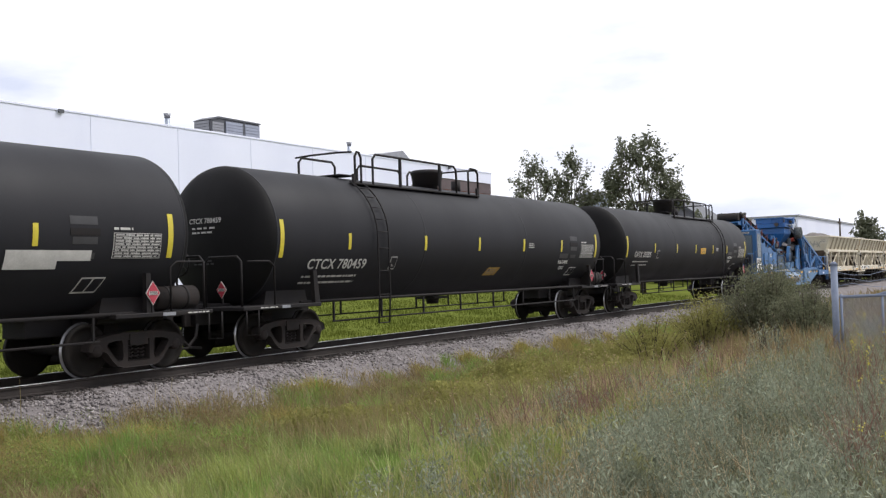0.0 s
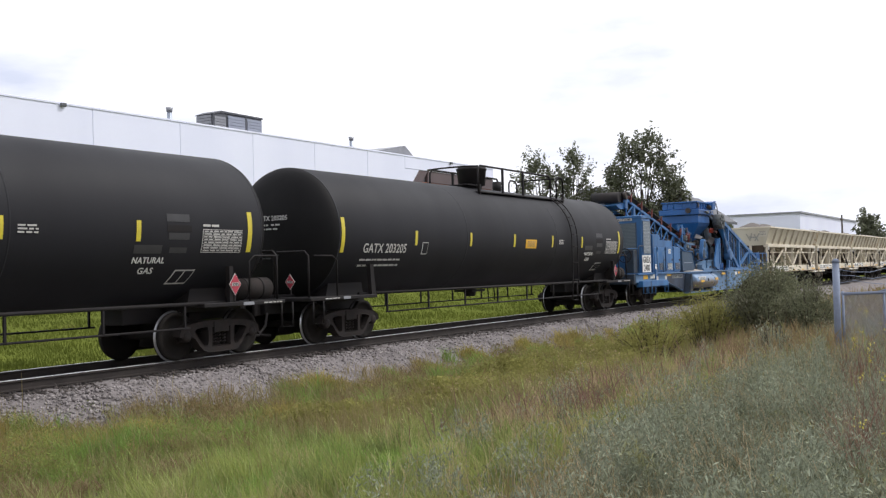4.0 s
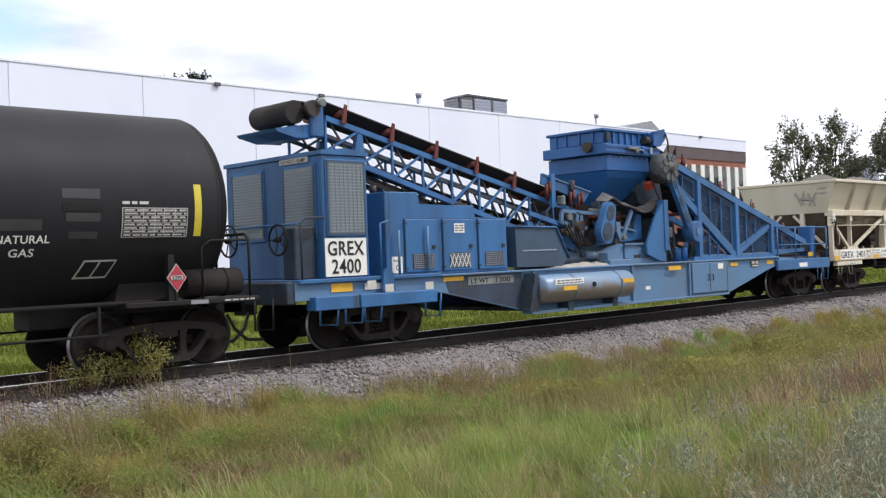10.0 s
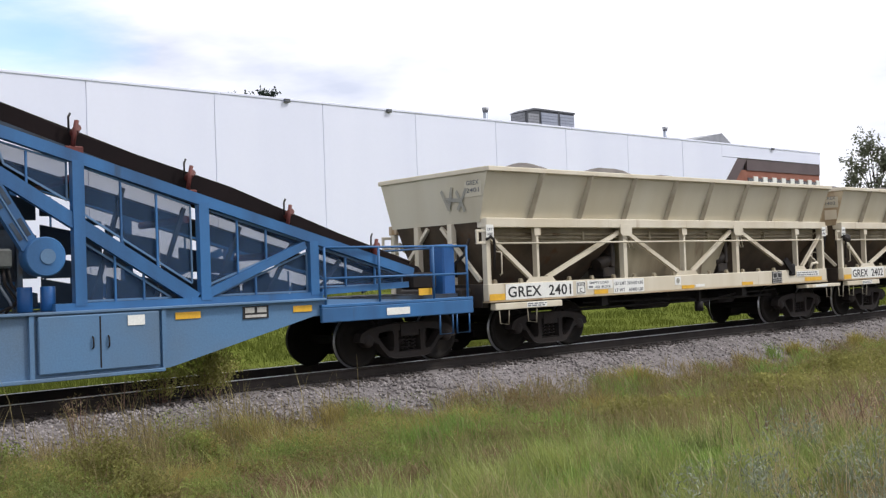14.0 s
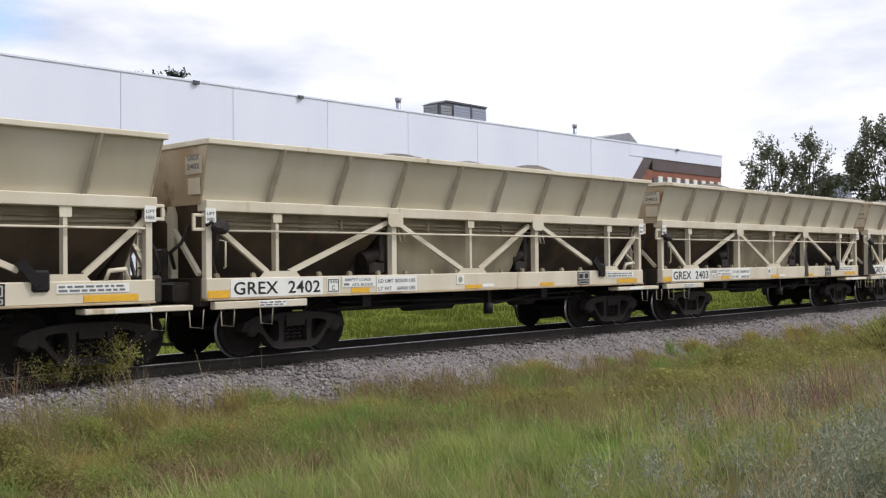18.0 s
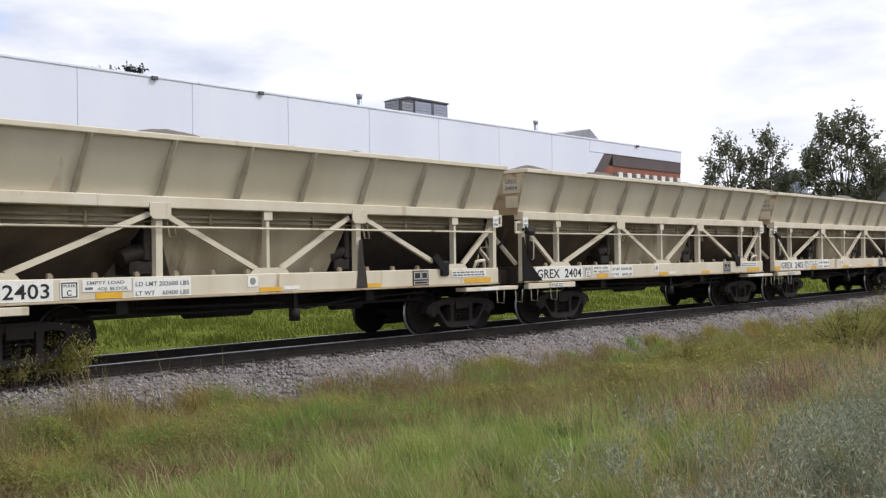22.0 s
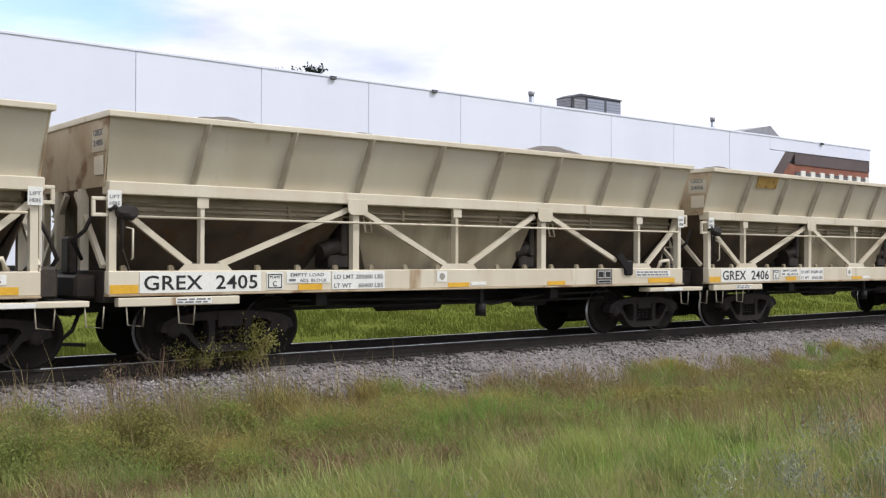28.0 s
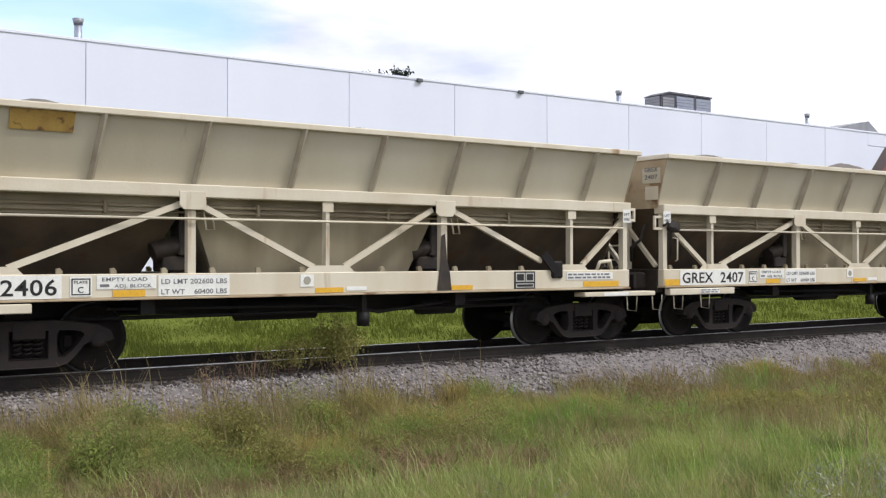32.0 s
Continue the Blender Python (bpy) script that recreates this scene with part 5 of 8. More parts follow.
def hopper():
    car = thing("hopper_wagon", "cream ballast hopper wagon with ribbed sides and trussed frame", "hopper wagon", "ballast hopper wagons")
    for s in (-1, 1):
        near = s < 0
        f = lambda a, b: (min(s * a, s * b), max(s * a, s * b))
        part("side_sill", bevelled(boxes((0, 12.38, *f(1.3, 1.45), 1.02, 1.34)), 0.012), CREAM, car)
        part("sill_flange", bevelled(boxes((0, 12.38, *f(1.28, 1.48), 0.99, 1.02)), 0.006), CREAM_RUSTY, car)
        part("side_beam", bevelled(boxes((0, 12.42, *f(1.2, 1.46), 2.39, 2.57)), 0.012), CREAM, car)
        for x, w in POSTS:
            part("post", boxes((x - w * 0.34, x + w * 0.34, *f(1.3, 1.42), 1.34, 2.39)), CREAM, car)
        for x0, z0, x1, z1 in BRACES:
            part("brace", one_beam((x0, s * 1.36, z0), (x1, s * 1.36, z1), 0.07, 0.085), CREAM, car)
        for x in (4.06, 8.28):
            part("gusset", bevelled(one_prism([(x - 0.19, 2.47), (x + 0.19, 2.47), (x + 0.19, 2.28), (x + 0.13, 2.22), (x - 0.13, 2.22), (x - 0.19, 2.28)], *f(1.462, 1.472)), 0.003), CREAM, car)
        for x in (1.39, 6.17, 11.0):
            part("bracket", boxes((x - 0.09, x + 0.09, *f(1.425, 1.436), 2.24, 2.39)), CREAM, car)
        for x in (1.44, 6.2, 10.95):
            part("gusset", one_prism([(x - 0.42, 1.34), (x + 0.42, 1.34), (x + 0.32, 1.44), (x - 0.32, 1.44)], *f(1.425, 1.435)), CREAM, car)
        part("side_sheet", one_sheet([(0.02, s * 1.3, 2.56), (12.4, s * 1.3, 2.56), (12.46, s * 1.6, 3.46), (-0.04, s * 1.6, 3.46)], 0.02 * -s), CREAM_SHEET, car, "flared cream steel side sheet")
        part("rim", bevelled(boxes((-0.08, 12.5, *f(1.56, 1.66), 3.42, 3.51)), 0.012), CREAM, car)
        # ribs carry the shade of their -x faces in a darker cream
        for x in RIBS:
            part("rib", one_beam((x - 0.06, s * 1.34, 2.5), (x + 0.06, s * 1.635, 3.44), 0.035, 0.1), RIB_SHADE, car)
        part("hand_rod", one_tube((0.2, s * 1.47, 2.09), (12.2, s * 1.47, 2.1), 0.018, 8), CREAM, car)
        part("air_pipe", one_tube((0.2, s * 1.22, 2.27), (12.2, s * 1.22, 2.27), 0.026, 8), BIN_CREAM, car)
        part("air_pipe", one_tube((0.3, s * 1.24, 2.19), (12.1, s * 1.24, 2.19), 0.016, 8), BIN_CREAM, car)
        for i in range(18):
            x = 0.23 + 0.69 * i
            if min(abs(x - g) for g in (1.44, 6.2, 10.95)) < 0.4:
                continue
            part("roller_bracket", one_prism([(x - 0.04, 1.34), (x + 0.04, 1.34), (x + 0.04, 1.38), (x + 0.01, 1.42), (x - 0.04, 1.41)], *f(1.36, 1.42)), BIN_CREAM, car)
        part("footboard", bevelled(boxes((0.12, 1.95, *f(1.36, 1.5), 0.85, 0.97)), 0.01), CREAM, car)
        part("footboard", bevelled(boxes((11.25, 13.0, *f(1.2, 1.5), 0.86, 0.94)), 0.01), CREAM, car)
        for x in (0.25, 1.0, 12.3, 12.95):
            part("stirrup", one_pipe([(x, s * 1.46, 0.86), (x + 0.02, s * 1.46, 0.6), (x + 0.24, s * 1.46, 0.57), (x + 0.26, s * 1.46, 0.86)], 0.01, 6), RIB_SHADE, car)
        part("grab_iron", one_pipe([(0.32, s * 1.45, 1.5), (0.32, s * 1.5, 1.52), (0.32, s * 1.5, 1.92), (0.24, s * 1.45, 1.94)], 0.012, 6), CREAM, car)
        part("end_loop", bevelled(boxes((-0.22, 0.0, *f(1.38, 1.43), 2.3, 2.35), (-0.22, 0.0, *f(1.38, 1.43), 2.08, 2.13), (-0.22, -0.17, *f(1.38, 1.43), 2.13, 2.3)), 0.008), CREAM, car)
        part("end_loop", bevelled(boxes((12.38, 12.56, *f(1.38, 1.43), 2.42, 2.47), (12.38, 12.56, *f(1.38, 1.43), 2.22, 2.27), (12.51, 12.56, *f(1.38, 1.43), 2.27, 2.42)), 0.008), CREAM, car)
        for a, b in ((0.2, 3.95), (8.4, 12.2)):
            part("bin_collar", boxes((a, b, *f(1.185, 1.195), 2.13, 2.39)), BIN_CREAM, car)
        for x in (2.9, 5.1, 7.3, 9.7):
            part("pipe_clip", bevelled(boxes((x, x + 0.05, *f(1.2, 1.27), 2.15, 2.32)), 0.008), BIN_CREAM, car)
    # bins; the outer pair is coloured dark for the shade on its inward slopes
    for a, b, top_y, low_y, mat in ((0.12, 4.0, 1.18, 0.42, BIN_SHADE_DIRT), (4.14, 8.22, 1.2, 0.98, BIN_CREAM), (8.34, 12.28, 1.18, 0.42, BIN_SHADE_DIRT)):
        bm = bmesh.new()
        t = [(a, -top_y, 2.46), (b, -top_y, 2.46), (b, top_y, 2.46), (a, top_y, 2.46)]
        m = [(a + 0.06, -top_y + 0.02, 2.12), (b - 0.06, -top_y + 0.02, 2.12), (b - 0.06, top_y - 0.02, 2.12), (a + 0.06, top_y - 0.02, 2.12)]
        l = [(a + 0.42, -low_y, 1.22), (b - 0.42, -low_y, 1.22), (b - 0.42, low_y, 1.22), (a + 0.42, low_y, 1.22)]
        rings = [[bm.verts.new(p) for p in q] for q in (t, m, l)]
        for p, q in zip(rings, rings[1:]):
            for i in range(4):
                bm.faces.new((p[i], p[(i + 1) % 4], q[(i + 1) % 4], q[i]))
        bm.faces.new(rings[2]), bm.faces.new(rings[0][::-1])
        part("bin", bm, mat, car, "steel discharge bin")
    for x in (4.06, 8.28):
        part("gate_lever", one_pipe([(x + 0.22, -1.3, 2.2), (x + 0.24, -1.34, 1.95), (x + 0.36, -1.34, 1.95), (x + 0.34, -1.3, 2.2)], 0.012, 6), CREAM, car)
    part("centre_sill", boxes((0.1, 12.7, -0.28, 0.28, 0.72, 1.06), (0.1, 12.4, -1.28, 1.28, 1.0, 1.06)), BLACK_STEEL, car)
    for x in (3.4, 8.6):
        part("cross_bearer", boxes((x, x + 0.2, -1.28, 1.28, 0.78, 1.0)), BLACK_STEEL, car)
    part("brake_cylinder", one_tube((8.2, -0.75, 0.76), (8.9, -0.75, 0.76), 0.15, 14), BLACK_STEEL, car)
    part("air_reservoir", one_tube((5.0, -0.7, 0.78), (6.3, -0.7, 0.78), 0.17, 14), BLACK_STEEL, car)
    part("brake_rod", one_tube((2.6, -0.9, 0.72), (10.5, -0.9, 0.74), 0.03, 8), BLACK_STEEL, car)
    part("brake_hanger", boxes((6.84, 6.92, -1.28, -1.2, 0.7, 1.0)), BLACK_STEEL, car)
    part("drain_valve", one_tube((6.88, -1.24, 0.5), (6.88, -1.24, 0.72), 0.1, 12), BLACK_STEEL, car)
    part("brake_pipe", one_pipe([(3.0, -1.1, 0.86), (6.6, -1.1, 0.82), (7.2, -1.15, 0.7), (8.6, -1.1, 0.84), (10.4, -1.1, 0.88)], 0.022, 6), BLACK_STEEL, car)
    part("brake_arm", one_beam((10.35, -1.44, 1.62), (10.6, -1.5, 1.3), 0.06, 0.14), BLACK_STEEL, car)
    part("brake_valve", bevelled(boxes((10.5, 10.75, -1.5, -1.4, 1.2, 1.5)), 0.03), BLACK_STEEL, car)
    part("air_valve", one_pipe([(11.6, -1.42, 1.34), (11.65, -1.44, 1.48), (11.9, -1.44, 1.5), (11.95, -1.42, 1.36)], 0.03, 8), CREAM, car)
    for x, xi in ((0.0, 0.5), (12.4, 11.9)):
        s = -1 if x < 1 else 1
        part("end_sheet", one_sheet([(x, -1.3, 2.5), (x, 1.3, 2.5), (x + s * 0.04, 1.6, 3.46), (x + s * 0.04, -1.6, 3.46)], 0.02), CREAM_RUSTY, car)
        # end slopes take the same painted shade colour as the outer bins
        part("end_slope", one_sheet([(x, -1.18, 2.5), (x, 1.18, 2.5), (xi, 1.1, 1.15), (xi, -1.1, 1.15)], 0.02), BIN_SHADE_DIRT, car)
        part("end_rim", bevelled(boxes((min(x, x + s * 0.09), max(x, x + s * 0.09), -1.6, 1.6, 3.42, 3.51)), 0.01), CREAM, car)
        part("end_sill", bevelled(boxes((min(x, x - s * 0.16), max(x, x - s * 0.16), -1.28, 1.28, 0.9, 1.34)), 0.012), OILY_DARK, car)
        for y in (-0.5, 0.5):
            part("end_post", boxes((min(x, x + s * 0.02) - 0.05, max(x, x + s * 0.02) + 0.05, y - 0.06, y + 0.06, 1.34, 2.5)), CREAM, car)
        for k in (-1, 1):
            part("end_brace", one_beam((x, k * 1.25, 1.4), (x, k * 0.2, 2.45), 0.07, 0.07), CREAM, car)
    part("end_platform", bevelled(boxes((12.4, 13.0, -1.2, 1.2, 0.9, 0.94)), 0.006), BLACK_STEEL, car)
    part("brake_stand", bevelled(boxes((-0.22, -0.08, -0.5, -0.2, 1.28, 1.82)), 0.03), OILY_DARK, car)
    part("brake_gear", bevelled(boxes((-0.3, 0.02, -1.0, 0.8, 0.95, 1.28)), 0.04), OILY_DARK, car)
    part("brake_gear", bevelled(boxes((12.42, 12.72, -1.1, 0.8, 0.96, 1.4)), 0.04), OILY_DARK, car)
    for y in (-1.18, -0.82):
        part("ladder_stile", boxes((12.43, 12.46, y - 0.02, y + 0.02, 1.34, 2.5)), CREAM, car)
    for k in range(4):
        part("ladder_rung", one_tube((12.45, -1.18, 1.52 + 0.26 * k), (12.45, -0.82, 1.52 + 0.26 * k), 0.014, 8), CREAM, car)
    part("brake_link", one_beam((12.5, -0.7, 1.3), (12.5, -0.2, 2.2), 0.04, 0.05), OILY_DARK, car)
    lump = bmesh.new()
    bmesh.ops.create_icosphere(lump, subdivisions=2, radius=0.13)
    for v in lump.verts:
        v.co = Vector((0.24 + v.co.x * 1.35, -1.47 + v.co.y * 0.6, 2.14 + v.co.z * 0.8)) * 1.0 + 0.03 * noise.noise_vector(v.co * 9)
    part("hose_coil", lump, RUBBER, car, "coiled dark air hose on the corner post")
    part("signal_hose", one_pipe([(0.0, -1.44, 2.16), (0.08, -1.47, 2.22), (0.17, -1.47, 2.16), (0.19, -1.46, 2.0), (0.17, -1.45, 1.6)], 0.026, 8), RUBBER, car)
    for x in (3.98, 8.22):
        part("gate_cylinder", one_tube((x - 0.32, -0.95, 1.62), (x + 0.1, -0.95, 1.75), 0.14, 12), OILY_DARK, car)
        part("gate_bracket", bevelled(boxes((x - 0.2, x + 0.18, -1.05, -0.6, 1.36, 1.58)), 0.02), OILY_DARK, car)
        part("gate_bracket", bevelled(boxes((x + 0.02, x + 0.14, -1.1, -0.7, 1.58, 2.2)), 0.02), OILY_DARK, car)
    part("brake_hose", one_pipe([(-0.02, -1.0, 2.2), (-0.16, -1.0, 1.9), (-0.3, -0.9, 1.75), (-0.1, -0.7, 1.5)], 0.03, 6), RUBBER, car)
    part("brake_hose", one_pipe([(12.42, -1.05, 2.1), (12.6, -1.05, 1.8), (12.75, -0.95, 1.5), (12.6, -0.8, 1.2)], 0.03, 6), RUBBER, car)
    coupler(car, 0.1, -1)
    coupler(car, 12.55, 1)
    # lettering on the near side
    board = patch(car, "number_board", 0.44, 2.32, 1.03, 1.325, WHITE_SIGN, label="white number board")
    plate = patch(car, "plate_mark", 2.42, 2.7, 1.05, 1.31, WHITE_SIGN)
    part("frame", boxes((2.44, 2.68, -1.464, -1.461, 1.27, 1.285), (2.44, 2.68, -1.464, -1.461, 1.07, 1.085), (2.44, 2.455, -1.464, -1.461, 1.085, 1.27), (2.665, 2.68, -1.464, -1.461, 1.085, 1.27)), BLACK_INK, plate)
    side_letters(plate, "letters", "C", 2.52, 1.1, 0.11, None)
    side_letters(plate, "letters", "PLATE", 2.475, 1.22, 0.05, 0.17)
    el = patch(car, "load_notice", 2.76, 3.55, 1.14, 1.32, WHITE_SIGN)
    side_letters(el, "letters", "EMPTY LOAD", 2.83, 1.245, 0.07, 0.6, mat=GREY_INK)
    bars(el, 2.8, 2.95, 1.155, 1.22, 1, GREY_INK, -1.461)
    side_letters(el, "letters", "ADJ. BLOCK", 2.99, 1.16, 0.065, 0.5, mat=GREY_INK)
    patch(car, "reflector", 2.97, 3.4, 1.035, 1.125, YELLOW)
    ld = patch(car, "weight_board", 3.58, 4.6, 1.035, 1.32, WHITE_SIGN)
    side_letters(ld, "letters", "LD LMT 202600 LBS", 3.62, 1.2, 0.095, 0.94, mat=GREY_INK)
    side_letters(ld, "letters", "LT WT    60400 LBS", 3.62, 1.06, 0.095, 0.94, mat=GREY_INK)
    badge = patch(car, "round_badge", 5.7, 5.92, 1.13, 1.31, WHITE_SIGN)
    part("disc", one_tube((5.81, -1.46, 1.22), (5.81, -1.464, 1.22), 0.06, 16), SMUDGE, badge)
    patch(car, "reflector", 5.95, 6.42, 1.035, 1.11, YELLOW)
    patch(car, "small_notice", 6.47, 6.82, 1.06, 1.12, WHITE_SIGN)
    patch(car, "reflector", 8.35, 8.82, 1.035, 1.11, YELLOW)
    blk = patch(car, "data_panel", 9.69, 10.14, 1.03, 1.325, BLACK_INK)
    part("frame", boxes((9.72, 9.91, -1.464, -1.461, 1.15, 1.3), (9.93, 10.11, -1.464, -1.461, 1.15, 1.3), (9.72, 10.11, -1.464, -1.461, 1.05, 1.12)), LABEL_GREY, blk)
    part("fill", boxes((9.74, 9.89, -1.467, -1.465, 1.17, 1.28), (9.95, 10.09, -1.467, -1.465, 1.17, 1.28), (9.74, 10.09, -1.467, -1.465, 1.065, 1.105)), BLACK_INK, blk)
    nt = patch(car, "small_notice", 10.85, 11.95, 1.17, 1.3, WHITE_SIGN)
    bars(nt, 10.88, 11.9, 1.18, 1.29, 2, GREY_INK, -1.461)
    patch(car, "reflector", 11.25, 12.1, 1.04, 1.14, YELLOW)
    patch(car, "reflector", 0.02, 0.42, 1.03, 1.15, YELLOW)
    nt = patch(car, "small_notice", 11.7, 12.3, 0.87, 0.93, WHITE_SIGN, y=-1.502)
    nt = patch(car, "small_notice", 0.95, 1.5, 0.87, 0.96, WHITE_SIGN, y=-1.502)
    bars(nt, 0.97, 1.48, 0.875, 0.955, 2, GREY_INK, -1.509)
    for x in (-0.02, 12.2):
        nt = patch(car, "lift_notice", x, x + 0.19, 2.2, 2.44, WHITE_SIGN, y=-1.464)
        side_letters(nt, "letters", "LIFT", x + 0.025, 2.33, 0.07, 0.14, y=-1.472, mat=GREY_INK)
        side_letters(nt, "letters", "HERE", x + 0.025, 2.24, 0.07, 0.14, y=-1.472, mat=GREY_INK)
    part("end_number_board", boxes((-0.052, -0.046, -1.42, -0.95, 2.98, 3.34)), CREAM_SHEET, car)
    part("end_notice", boxes((-0.05, -0.044, -1.36, -1.02, 2.66, 2.92)), CREAM, car)
    truck(car, 2.0)
    truck(car, 11.55)
    return car


def number_on(car, digits):
    board = [c for c in car.children if c.name.startswith("number_board")][0]
    side_letters(board, "number", "GREX  " + digits, 0.5, 1.075, 0.285, 1.76, label="black painted wagon lettering")
    tab = [c for c in car.children if c.name.startswith("end_number_board")][0]
    for k, (txt, z) in enumerate((("GREX", 3.2), (digits, 3.06))):
        ob = part("number", lettering(txt, 0.12, GREY_INK, 0.34), None, tab, at=(-0.056, -1.01, z))
        ob.rotation_euler = (0, 0, -math.pi / 2)


def gravel_load(seed):
    rng = random.Random(seed)
    heaps = [(c + rng.uniform(-0.35, 0.35), rng.uniform(0.52, 0.68), rng.uniform(1.9, 2.8)) for c in (2.5, 5.3, 7.6, 9.8)]

    def h(x, y):
        z = 3.3 + max(a * max(0.0, 1.0 - math.sqrt(0.02 + ((x - c) / w) ** 2 + (y / 1.4) ** 2)) for c, a, w in heaps)
        return z - 0.02 + 0.03 * noise.noise((x * 3, y * 3, seed)) + 0.015 * noise.noise((x * 9, y * 9, seed))

    me = grid_sheet("gravel_load", [0.05 + 0.1 * i for i in range(124)], [-1.44 + 0.12 * i for i in range(25)], h, GRAVEL)
    return tagged(new("gravel_load", me), "heaped grey gravel filling the hopper wagon", "gravel")


# ---- tank wagons ----
TANK_R, TANK_Z, TANK_L, TANK_PITCH = 1.5, 2.5, 17.0, 19.58


def on_shell(me, r=TANK_R + 0.004):
    """Bend a flat mesh in the xz plane round the near side of the shell."""
    for v in me.vertices:
        dz = v.co.z - TANK_Z
        v.co.y = -math.sqrt(max(0.0, r * r - dz * dz)) + v.co.y
    return me


def shell_patch(parent, name, x0, x1, z0, z1, mat, label="", lift=0.006, slant=0.0):
    co, faces, n = [], [], 6
    for i in range(n + 1):
        z = z0 + (z1 - z0) * i / n
        k = slant * (i / n - 0.5)
        for dy in (0.0, -lift):
            co += [(x0 + k, dy, z), (x1 + k, dy, z)]
    for i in range(n):
        b = 4 * i
        faces += [(b + 2, b + 3, b + 7, b + 6), (b, b + 4, b + 5, b + 1), (b, b + 2, b + 6, b + 4), (b + 1, b + 5, b + 7, b + 3)]
    faces += [(0, 1, 3, 2), (4 * n, 4 * n + 2, 4 * n + 3, 4 * n + 1)]
    return part(name, on_shell(flat_mesh(name, co, faces, mat), TANK_R + 0.001), None, parent, label)


def shell_letters(parent, name, text, x, z, size, width, mat=None, label=""):
    me = lettering(text, size, mat or LABEL_GREY, width)
    for v in me.vertices:
        v.co.x, v.co.z = v.co.x + x, v.co.z + z
    return part(name, on_shell(me, TANK_R + 0.01), None, parent, label)


def shell_bars(parent, x0, x1, z0, z1, rows, mat, seed, name="small_print", solid=0.6, lift=0.012):
    rng = random.Random(seed)
    bm, h = bmesh.new(), (z1 - z0) / rows
    for r in range(rows):
        x = x0
        while x < x1 - 0.02:
            w = min(rng.uniform(0.06, 0.22), x1 - x)
            box(bm, x, x + w, -0.002, 0.0, z1 - (r + 0.5 + solid / 2) * h, z1 - (r + 0.5 - solid / 2) * h)
            x += w + 0.035
    return part(name, on_shell(made(name, bm, mat), TANK_R + lift), None, parent)


